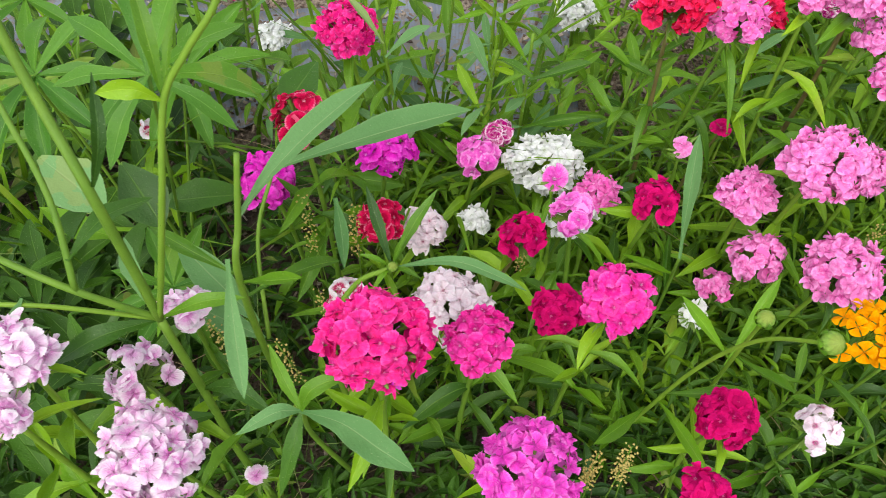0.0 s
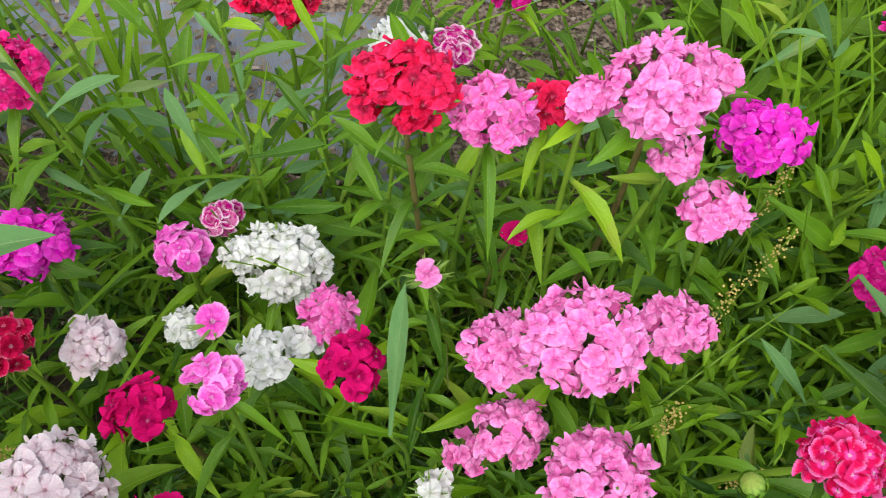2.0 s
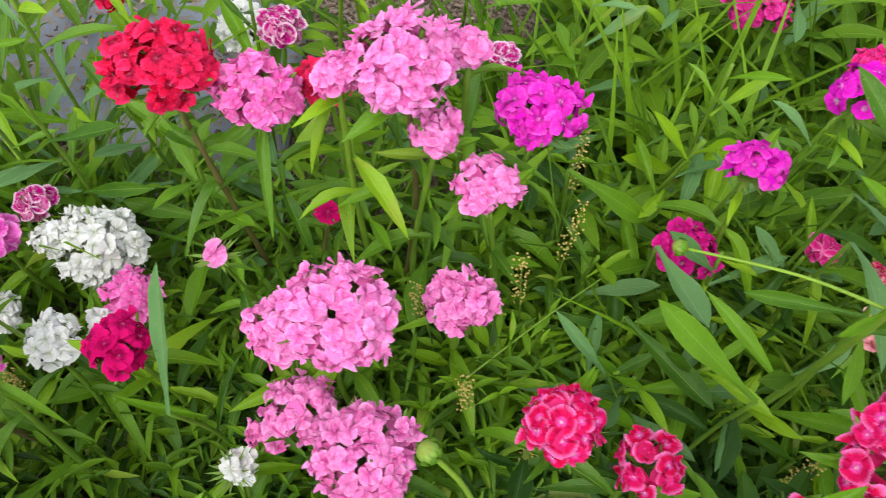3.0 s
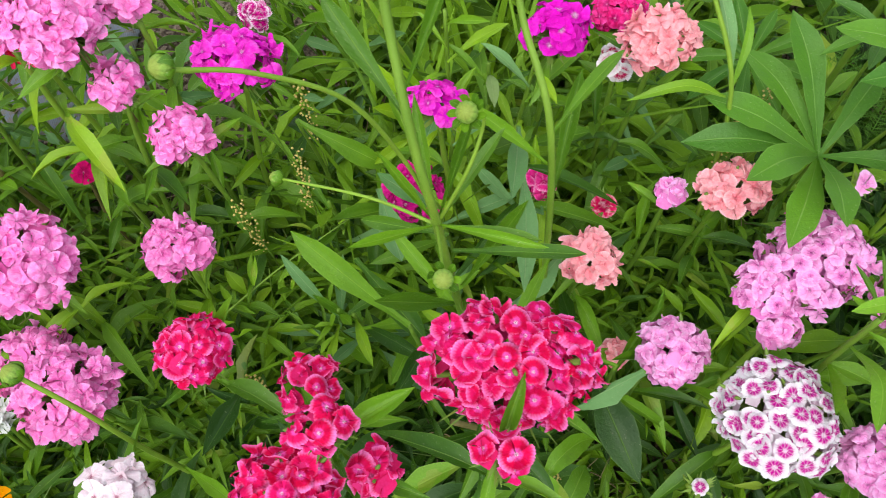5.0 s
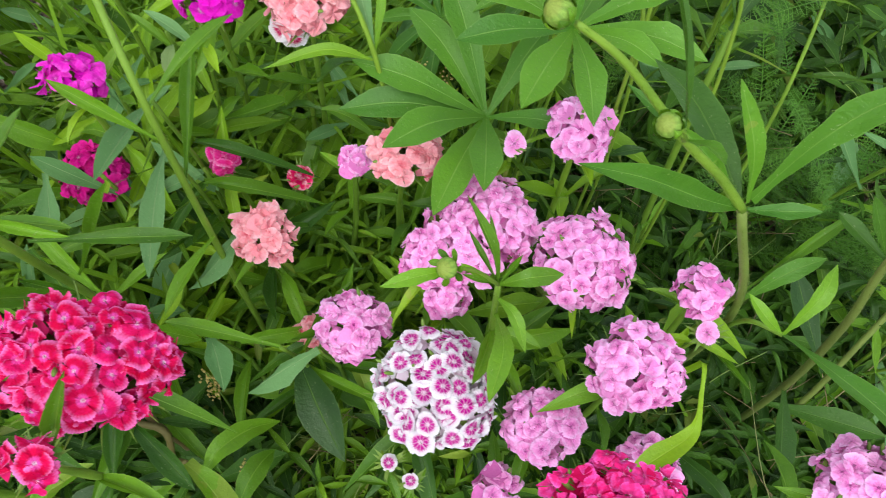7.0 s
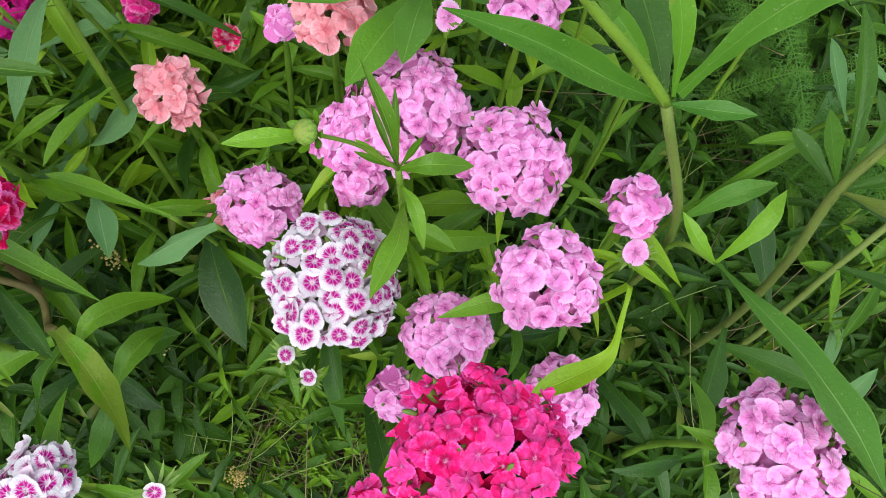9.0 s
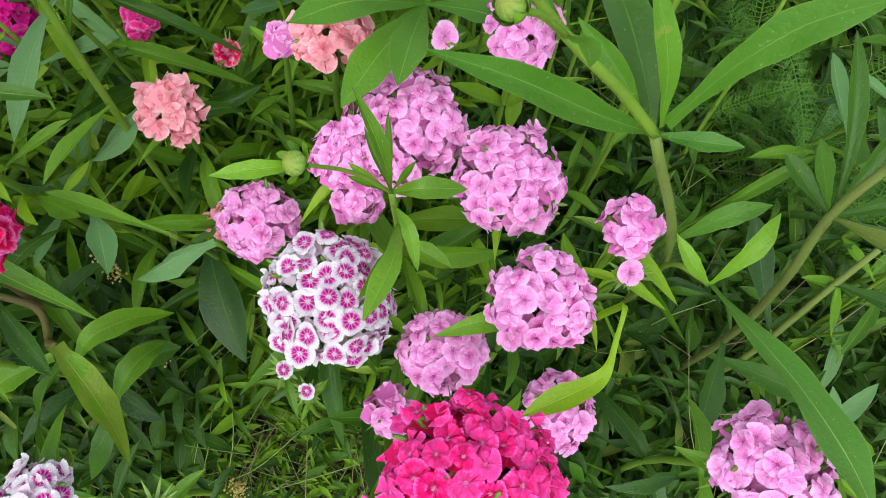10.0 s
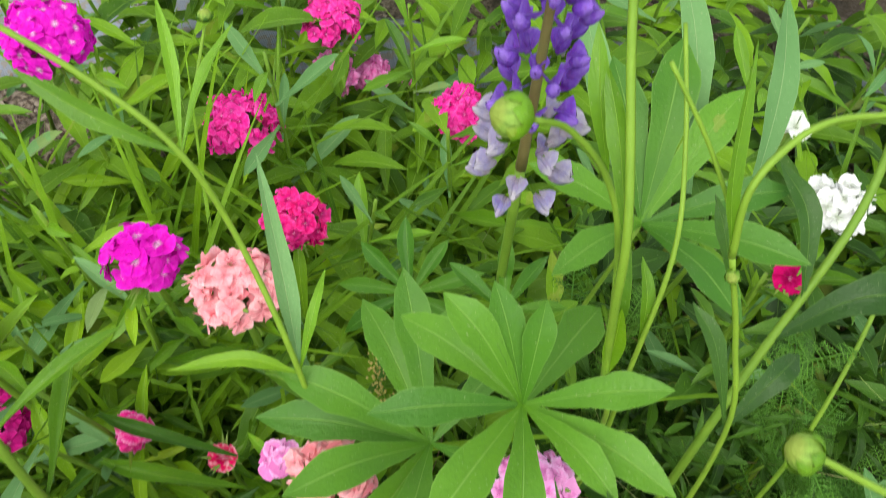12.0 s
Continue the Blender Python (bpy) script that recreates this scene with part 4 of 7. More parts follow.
sweet_william("pink", 0.355, 0.370, 0.292, 0.072)
sweet_william("pink", 0.302, 0.410, 0.246, 0.056, gaps=0.15)
sweet_william("magenta", 0.607, 0.565, 0.361, 0.043, gaps=0.3)
sweet_william("crimmag", 0.588, 0.553, 0.256, 0.054)
sweet_william("ring", 0.469, 0.369, 0.384, 0.046)
sweet_william("ring", 0.529, 0.364, 0.329, 0.045, gaps=0.4)
sweet_william("ring", 0.559, 0.309, 0.452, 0.033, gaps=0.3)
sweet_william("ring", 0.539, 0.284, 0.419, 0.061, deep=0.75)
sweet_william("ring", 0.578, 0.303, 0.383, 0.030)
sweet_william("ring", 0.654, 0.353, 0.413, 0.094, deep=0.72, red_stem=True)
sweet_william("ring", 0.645, 0.300, 0.444, 0.033, gaps=0.55, deep=0.7)
sweet_william("salmon", 0.723, 0.481, 0.287, 0.045)
sweet_william("maglt", 0.694, 0.634, 0.363, 0.054, deep=0.8)
sweet_william("salmon", 0.763, 0.604, 0.387, 0.058, deep=0.85, lime=False)
sweet_william("salmon", 0.825, 0.525, 0.318, 0.055, deep=0.8, lime=False)
sweet_william("lilac", 0.788, 0.541, 0.285, 0.027)
sweet_william("crimring", 0.743, 0.549, 0.247, 0.021)
sweet_william("hotring", 0.688, 0.551, 0.274, 0.027)
sweet_william("lilac", 0.782, 0.418, 0.263, 0.055)
sweet_william("salmon", 0.748, 0.431, 0.219, 0.027)
sweet_william("lilac", 0.875, 0.467, 0.316, 0.077)
sweet_william("lilac", 0.839, 0.447, 0.311, 0.046)
sweet_william("lilac", 0.848, 0.423, 0.300, 0.036, gaps=0.2)
sweet_william("lilac", 0.938, 0.433, 0.324, 0.071)
sweet_william("whitering", 0.836, 0.359, 0.303, 0.084)
sweet_william("whitering", 0.818, 0.316, 0.208, 0.016)
sweet_william("whitering", 0.803, 0.328, 0.220, 0.019, gaps=0.3)
sweet_william("lilac", 0.905, 0.335, 0.286, 0.056)
sweet_william("lilac", 0.876, 0.301, 0.249, 0.037, gaps=0.35)
sweet_william("lilac", 0.953, 0.353, 0.351, 0.061)
sweet_william("lilac", 1.005, 0.400, 0.347, 0.039, gaps=0.3)
sweet_william("lilac", 1.007, 0.376, 0.337, 0.019)
sweet_william("lilac", 0.940, 0.512, 0.365, 0.049, gaps=0.2)
sweet_william("lilac", 0.894, 0.501, 0.366, 0.015)
sweet_william("cerise", 0.914, 0.255, 0.405, 0.080, red_stem=True)
sweet_william("lilac", 0.990, 0.311, 0.219, 0.056)
sweet_william("lilac", 1.070, 0.269, 0.362, 0.068)
sweet_william("whitering", 0.696, 0.239, 0.321, 0.043)
sweet_william("whitering", 0.750, 0.236, 0.300, 0.021)
sweet_william("cerise", 0.870, 0.231, 0.372, 0.030, gaps=0.25)
sweet_william("blush", 0.432, 0.289, 0.365, 0.045)
sweet_william("ringmag", 0.439, 0.719, 0.279, 0.029)
sweet_william("hot", 0.765, 0.730, 0.274, 0.055, deep=0.8)
sweet_william("white", 0.174, 0.838, 0.169, 0.061)
sweet_william("ringmag", 0.238, 0.756, 0.262, 0.043)
sweet_william("crimmag", 0.286, 0.815, 0.283, 0.052)
sweet_william("red", 0.078, 0.788, 0.292, 0.089)
sweet_william("hot", -0.254, 0.825, 0.235, 0.061)
sweet_william("pink", 0.233, 0.505, 0.299, 0.025)
sweet_william("crimson", 0.299, 0.579, 0.240, 0.018, red_stem=True)
sweet_william("pink", 0.271, 0.405, 0.203, 0.037, gaps=0.4)
sweet_william("white", 0.247, 0.374, 0.200, 0.025)
sweet_william("whitered", -0.085, 0.353, 0.267, 0.044, gaps=0.1)
sweet_william("blush", 0.008, 0.338, 0.281, 0.073)
sweet_william("magenta", -0.053, 0.289, 0.292, 0.058)
sweet_william("white", 0.251, 0.379, 0.189, 0.028)
sweet_william("whitered", 0.747, 0.635, 0.327, 0.036)
sweet_william("whitered", -0.303, 0.556, 0.265, 0.026)
sweet_william("white", -0.199, 0.730, 0.228, 0.042)
sweet_william("hot2", 0.693, 0.853, 0.231, 0.069)
sweet_william("hot2", 0.751, 0.999, 0.227, 0.061)
sweet_william("pink", 0.752, 0.990, 0.163, 0.053)
sweet_william("pink", 0.787, 1.014, 0.143, 0.048)
sweet_william("pink", 0.825, 1.040, 0.113, 0.025)
sweet_william("maglt", 0.561, 0.834, 0.335, 0.070)
sweet_william("hot2", 0.888, 0.896, 0.225, 0.057)
sweet_william("white", 1.124, 0.701, 0.395, 0.042)
sweet_william("white", 1.075, 0.711, 0.454, 0.013)
sweet_william("crimson", 1.112, 0.675, 0.345, 0.022)

# ---- tall coneflowers in bud ----


def coneflower_left():
    o = (-0.25, 0.30, 0)
    root = plant_root("coneflower_plant", o[0], o[1], "tall branching coneflower plant with thick green stems, unopened", "plant", "coneflowers in bud")
    joint, upper = (-0.191, 0.254, 0.425), (-0.140, 0.281, 0.610)
    stalk(root, [(-0.15, 0.215, 0), (-0.174, 0.226, 0.184), (-0.184, 0.243, 0.33), joint], 0.0036, 0.0033, STEM, origin=o, hairs=200)
    stalk(root, [joint, (-0.190, 0.257, 0.49), (-0.192, 0.263, 0.56), (-0.211, 0.292, 0.60), (-0.222, 0.312, 0.64), (-0.235, 0.34, 0.70)], 0.0034, 0.0028, STEM, origin=o, label="thick hairy green stem", hairs=260)
    stalk(root, [joint, (-0.168, 0.252, 0.500), (-0.152, 0.262, 0.560), upper, (-0.122, 0.288, 0.638), (-0.103, 0.294, 0.663), (-0.085, 0.31, 0.70)], 0.0022, 0.0017, LIMESTEM, origin=o, hairs=160)
    stalk(root, [joint, (-0.230, 0.250, 0.470), (-0.271, 0.261, 0.490), (-0.32, 0.28, 0.51)], 0.0026, 0.0021, STEM, origin=o, hairs=120)
    stalk(root, [joint, (-0.243, 0.244, 0.460), (-0.280, 0.241, 0.470), (-0.33, 0.24, 0.48)], 0.0018, 0.0015, LIMESTEM, origin=o)
    stalk(root, [(-0.230, 0.250, 0.470), (-0.235, 0.285, 0.52), (-0.262, 0.33, 0.56)], 0.0024, 0.0019, STEM, origin=o, name="branch", hairs=80)
    blade(root, [upper, (-0.152, 0.278, 0.622), (-0.170, 0.277, 0.620)], 0.0105, LIME, origin=o, up=(0, -0.8, 0.6), peak=0.55)
    blade(root, [upper, (-0.142, 0.295, 0.640), (-0.150, 0.320, 0.66)], 0.0085, LEAF, origin=o, up=(0.5, -0.9, 0.2), peak=0.5)
    blade(root, [upper, (-0.133, 0.295, 0.635), (-0.128, 0.318, 0.65)], 0.0060, LEAF, origin=o, up=(-0.5, -0.9, 0.2), peak=0.5)
    blade(root, [(-0.192, 0.262, 0.555), (-0.178, 0.272, 0.59), (-0.178, 0.296, 0.615)], 0.008, DEEP, origin=o, up=(0.6, -0.8, 0.2), peak=0.5)
    blade(root, [joint, (-0.158, 0.256, 0.445), (-0.132, 0.262, 0.440)], 0.011, LEAF, origin=o, peak=0.5)
    blade(root, [joint, (-0.205, 0.275, 0.455), (-0.215, 0.30, 0.455)], 0.012, GREY, origin=o, peak=0.5)
    blade(root, [joint, (-0.225, 0.235, 0.435), (-0.258, 0.222, 0.42)], 0.016, DEEP, origin=o, peak=0.5)
    blade(root, [(-0.262, 0.245, 0.47), (-0.268, 0.225, 0.46), (-0.262, 0.200, 0.43)], 0.012, GREY, origin=o, peak=0.5)
    blade(root, [(-0.184, 0.243, 0.33), (-0.155, 0.235, 0.35), (-0.128, 0.222, 0.335)], 0.014, DEEP, origin=o, peak=0.5)
    blade(root, [(-0.180, 0.238, 0.29), (-0.205, 0.225, 0.30), (-0.225, 0.205, 0.275)], 0.016, DEEP, origin=o, peak=0.5)
    blade(root, [(-0.230, 0.26, 0.49), (-0.215, 0.292, 0.49), (-0.195, 0.322, 0.47)], 0.014, DEEP, origin=o, peak=0.5)
    return root


coneflower_left()


def coneflower_grey():
    o = (-0.145, 0.33, 0)
    root = plant_root("coneflower_plant", o[0], o[1], "coneflower plant with long grey-green lance leaves", "plant", "coneflowers in bud")
    stalk(root, [(-0.145, 0.33, 0), (-0.15, 0.30, 0.22), (-0.142, 0.285, 0.42), (-0.135, 0.30, 0.47), (-0.128, 0.32, 0.52)], 0.0036, 0.002, STEM, origin=o)
    for b, t, w, s, mat in (((-0.137, 0.308, 0.465), (-0.066, 0.358, 0.562), 0.020, "long", GREY), ((-0.135, 0.40, 0.40), (0.025, 0.452, 0.431), 0.027, "long", GREY),
                            ((-0.121, 0.240, 0.525), (-0.107, 0.162, 0.520), 0.013, "long", GREY), ((-0.142, 0.285, 0.42), (-0.09, 0.27, 0.45), 0.010, "long", LEAF),
                            ((-0.142, 0.285, 0.43), (-0.20, 0.30, 0.47), 0.012, "long", LEAF), ((-0.14, 0.285, 0.40), (-0.07, 0.34, 0.40), 0.013, "long", LEAF),
                            ((-0.148, 0.30, 0.30), (-0.215, 0.32, 0.33), 0.020, "broad", GREY), ((-0.148, 0.30, 0.33), (-0.22, 0.36, 0.36), 0.026, "broad", GREY),
                            ((-0.09, 0.40, 0.36), (-0.075, 0.345, 0.34), 0.014, "lance", GREY)):
        leaf(root, b, t, w, s, mat, origin=o)
    stalk(root, [(-0.145, 0.30, 0.30), (-0.15, 0.36, 0.36), (-0.135, 0.40, 0.40)], 0.002, 0.0016, STEM, origin=o)
    return root


coneflower_grey()


def coneflower_front():
    o = (-0.05, 0.32, 0)
    root = plant_root("coneflower_plant", o[0], o[1], "young coneflower rosette with long green leaves", "plant", "coneflowers in bud")
    stalk(root, [(-0.06, 0.31, 0), (-0.09, 0.29, 0.2), (-0.085, 0.29, 0.34), (-0.065, 0.30, 0.39), (-0.037, 0.303, 0.41)], 0.003, 0.0018, LIMESTEM, origin=o)
    n2 = (-0.037, 0.303, 0.41)
    blade(root, [n2, (0.005, 0.300, 0.424), (0.035, 0.293, 0.418), (0.060, 0.287, 0.404)], 0.0095, GREY, origin=o, peak=0.45)
    blade(root, [n2, (-0.046, 0.325, 0.432), (-0.055, 0.350, 0.445)], 0.0085, DEEP, origin=o, peak=0.5)
    blade(root, [n2, (-0.022, 0.322, 0.434), (-0.004, 0.345, 0.448)], 0.0085, LEAF, origin=o, peak=0.5)
    for t in ((-0.060, 0.305, 0.425), (-0.015, 0.285, 0.425), (-0.05, 0.28, 0.415), (-0.025, 0.315, 0.438)):
        blade(root, [n2, (Vector(n2) + Vector(t)) / 2 + Vector((0, 0, 0.004)), t], 0.004, LEAF, origin=o)
    bud(root, (-0.036, 0.30, 0.416), (0.1, -0.2, 1), 0.004, origin=o, sepals=5)
    low = (-0.095, 0.20, 0.395)
    stalk(root, [(-0.08, 0.26, 0), (-0.11, 0.24, 0.22), low], 0.003, 0.0018, STEM, origin=o)
    blade(root, [low, (-0.065, 0.185, 0.412), (-0.040, 0.168, 0.412), (-0.018, 0.157, 0.402)], 0.021, GREY, origin=o, peak=0.5, up=(0.2, -0.5, 1))
    blade(root, [low, (-0.11, 0.195, 0.405), (-0.137, 0.183, 0.395)], 0.011, GREY, origin=o)
    blade(root, [low, (-0.085, 0.205, 0.42), (-0.058, 0.215, 0.425)], 0.012, LEAF, origin=o)
    blade(root, [low, (-0.105, 0.215, 0.41), (-0.118, 0.240, 0.415)], 0.009, LEAF, origin=o)
    blade(root, [low, (-0.100, 0.18, 0.385), (-0.112, 0.155, 0.35)], 0.012, DEEP, origin=o)
    return root


coneflower_front()


def drooping_bud(points, r, label, leaves=()):
    o = (points[0][0], points[0][1], 0)
    root = plant_root("coneflower_plant", o[0], o[1], label, "plant", "coneflowers in bud")
    stalk(root, points, 0.0022, 0.0013, LIMESTEM, origin=o)
    a, b = Vector(points[-2]), Vector(points[-1])
    bud(root, b, b - a, r, origin=o)
    for b0, t, w in leaves:
        leaf(root, b0, t, w, "long", LEAF, origin=o)
    return root


drooping_bud([(0.17, 0.30, 0), (0.18, 0.27, 0.2), (0.195, 0.258, 0.33), (0.207, 0.235, 0.43), (0.219, 0.200, 0.50)], 0.0075, "coneflower bud nodding on a curved lime stem",
             [((0.18, 0.27, 0.22), (0.13, 0.22, 0.27), 0.014), ((0.187, 0.263, 0.27), (0.25, 0.25, 0.30), 0.014), ((0.185, 0.265, 0.25), (0.20, 0.20, 0.30), 0.013)])
drooping_bud([(0.24, 0.29, 0), (0.235, 0.28, 0.22), (0.222, 0.262, 0.36), (0.212, 0.247, 0.438)], 0.0065, "small green coneflower bud on an upright stem",
             [((0.23, 0.275, 0.30), (0.27, 0.33, 0.35), 0.010), ((0.228, 0.27, 0.32), (0.185, 0.30, 0.37), 0.010), ((0.225, 0.265, 0.34), (0.25, 0.22, 0.37), 0.009)])
drooping_bud([(0.44, 0.33, 0), (0.43, 0.33, 0.2), (0.428, 0.325, 0.33), (0.415, 0.33, 0.40), (0.396, 0.337, 0.439)], 0.0062, "small round coneflower bud on a thin stem",
             [((0.43, 0.33, 0.25), (0.48, 0.30, 0.29), 0.010), ((0.43, 0.33, 0.22), (0.39, 0.28, 0.26), 0.011)])


def lone_leaf_plant(base, tip, width, mat, label, shape="long"):
    """A stem that carries one long leaf and a few smaller ones lower down."""
    o = (base[0] + 0.01, base[1] + 0.015, 0)
    root = plant_root("leafy_stem", o[0], o[1], label, "plant")
    stalk(root, [(o[0], o[1], 0), (o[0], o[1], base[2] * 0.6), base], 0.0022, 0.0015, STEM, origin=o)
    leaf(root, base, tip, width, shape, mat, origin=o)
    for k in range(4):
        a = 1.7 * k + base[0] * 20
        z = base[2] * (0.35 + 0.15 * k)
        leaf(root, (o[0], o[1], z), (o[0] + 0.06 * math.cos(a), o[1] + 0.06 * math.sin(a), z + 0.03), width * 0.75, "lance", rng.choice((LEAF, LEAF, DEEP)), origin=o)
    return root


lone_leaf_plant((0.217, 0.393, 0.275), (0.220, 0.460, 0.372), 0.013, GREY, "tall narrow grey-green leaf standing upright")
lone_leaf_plant((0.559, 0.545, 0.275), (0.583, 0.468, 0.297), 0.021, GREY, "broad pale grey-green leaf bending forward")
lone_leaf_plant((0.49, 0.60, 0.29), (0.57, 0.57, 0.26), 0.022, LEAF, "long dark green leaf spreading sideways")
lone_leaf_plant((0.54, 0.50, 0.24), (0.60, 0.43, 0.24), 0.020, LEAF, "long mid-green leaf in the undergrowth")
lone_leaf_plant((0.667, 0.515, 0.35), (0.670, 0.435, 0.40), 0.017, GREY, "grey-green spoon-shaped leaf bending forward")
lone_leaf_plant((0.663, 0.539, 0.372), (0.657, 0.455, 0.44), 0.014, GREY, "grey-green spoon-shaped leaf bending forward")
lone_leaf_plant((0.702, 0.490, 0.275), (0.667, 0.446, 0.250), 0.020, GREY, "drooping grey-green leaf beside the salmon flowers", "lance")
lone_leaf_plant((0.735, 0.42, 0.19), (0.762, 0.335, 0.21), 0.036, DEEP, "broad oval dark green leaf", "broad")
lone_leaf_plant((1.031, 0.399, 0.345), (1.085, 0.425, 0.405), 0.007, LEAF, "narrow grass-like leaf arching up")
lone_leaf_plant((0.734, 0.397, 0.289), (0.662, 0.411, 0.321), 0.0135, LEAF, "long ribbed leaf of a leaning coneflower shoot")
lone_leaf_plant((0.758, 0.399, 0.270), (0.707, 0.371, 0.279), 0.018, GREY, "grey-green spoon-shaped leaf lying sideways", "lance")
lone_leaf_plant((0.688, 0.406, 0.289), (0.701, 0.371, 0.289), 0.017, GREY, "grey-green kinked leaf hanging down", "lance")
lone_leaf_plant((0.638, 0.356, 0.313), (0.686, 0.307, 0.300), 0.014, DEEP, "dark hairy leaf hanging forward")
lone_leaf_plant((-0.324, 0.412, 0.399), (-0.261, 0.366, 0.394), 0.040, GREY, "broad grey-green leaf low in the bed", "broad")
lone_leaf_plant((-0.266, 0.420, 0.381), (-0.224, 0.366, 0.370), 0.042, DEEP, "broad dark green leaf low in the bed", "broad")
lone_leaf_plant((-0.114, 0.535, 0.382), (-0.137, 0.473, 0.390), 0.034, DEEP, "broad dark green leaf at the back of the bed", "broad")
lone_leaf_plant((0.592, 0.403, 0.345), (0.520, 0.440, 0.40), 0.017, LEAF, "long mid-green leaf reaching sideways")


def coneflower_middle():
    o = (0.64, 0.45, 0)
    root = plant_root("coneflower_plant", o[0], o[1], "tall branching coneflower with round buds and narrow leaves", "plant", "coneflowers in bud")
    node = (0.612, 0.410, 0.470)
    stalk(root, [(0.64, 0.45, 0), (0.63, 0.43, 0.25), node, (0.602, 0.420, 0.53), (0.592, 0.449, 0.583), (0.585, 0.47, 0.64)], 0.0028, 0.0021, STEM, origin=o, label="thick green stem", hairs=260)
    stalk(root, [(0.70, 0.47, 0), (0.69, 0.475, 0.25), (0.678, 0.495, 0.427), (0.657, 0.545, 0.48), (0.65, 0.57, 0.53)], 0.0027, 0.0021, STEM, origin=o, label="thick green stem", hairs=260)
    stalk(root, [node, (0.602, 0.415, 0.51), (0.581, 0.404, 0.580), (0.553, 0.389, 0.617), (0.533, 0.375, 0.636)], 0.0012, 0.0009, LIMESTEM, origin=o, name="branch")
    stalk(root, [node, (0.575, 0.43, 0.462), (0.521, 0.450, 0.448)], 0.0011, 0.0008, LIMESTEM, origin=o, name="branch")
    stalk(root, [node, (0.615, 0.385, 0.49), (0.617, 0.358, 0.515)], 0.0011, 0.0008, LIMESTEM, origin=o, name="branch")
    stalk(root, [node, (0.628, 0.42, 0.51), (0.634, 0.43, 0.535), (0.626, 0.418, 0.552)], 0.0011, 0.0008, LIMESTEM, origin=o, name="branch")
    bud(root, (0.531, 0.373, 0.640), (-0.6, -0.6, 0.6), 0.0044, origin=o)
    bud(root, (0.521, 0.450, 0.448), (-0.8, 0.1, 0.3), 0.0045, origin=o, open_out=0.2)
    bud(root, (0.617, 0.356, 0.522), (0, -0.5, 0.8), 0.0048, origin=o, open_out=0.8)
    bud(root, (0.626, 0.418, 0.556), (-0.2, -0.5, 0.8), 0.0052, origin=o, sepals=9, open_out=0.85)
    for b, t, w in ((node, (0.665, 0.40, 0.475), 0.007), (node, (0.66, 0.385, 0.50), 0.007), (node, (0.57, 0.385, 0.49), 0.006), (node, (0.645, 0.45, 0.50), 0.007),
                    ((0.63, 0.43, 0.25), (0.69, 0.40, 0.30), 0.014), ((0.625, 0.425, 0.33), (0.57, 0.40, 0.39), 0.013), ((0.60, 0.425, 0.54), (0.56, 0.47, 0.57), 0.010),
                    ((0.684, 0.485, 0.36), (0.70, 0.55, 0.42), 0.011), ((0.68, 0.49, 0.40), (0.63, 0.50, 0.45), 0.009), ((0.678, 0.495, 0.427), (0.72, 0.54, 0.47), 0.010),
                    ((0.69, 0.475, 0.30), (0.665, 0.42, 0.33), 0.012), ((0.62, 0.42, 0.42), (0.70, 0.43, 0.40), 0.010), ((0.618, 0.42, 0.44), (0.56, 0.44, 0.42), 0.009), (node, (0.600, 0.455, 0.52), 0.006), (node, (0.632, 0.445, 0.53), 0.0055), (node, (0.588, 0.415, 0.525), 0.005), ((0.598, 0.43, 0.55), (0.625, 0.475, 0.60), 0.007), ((0.626, 0.425, 0.36), (0.665, 0.45, 0.43), 0.010), ((0.628, 0.428, 0.30), (0.58, 0.46, 0.36), 0.012)):
        leaf(root, b, t, w, "long", LEAF, origin=o)
    return root


coneflower_middle()


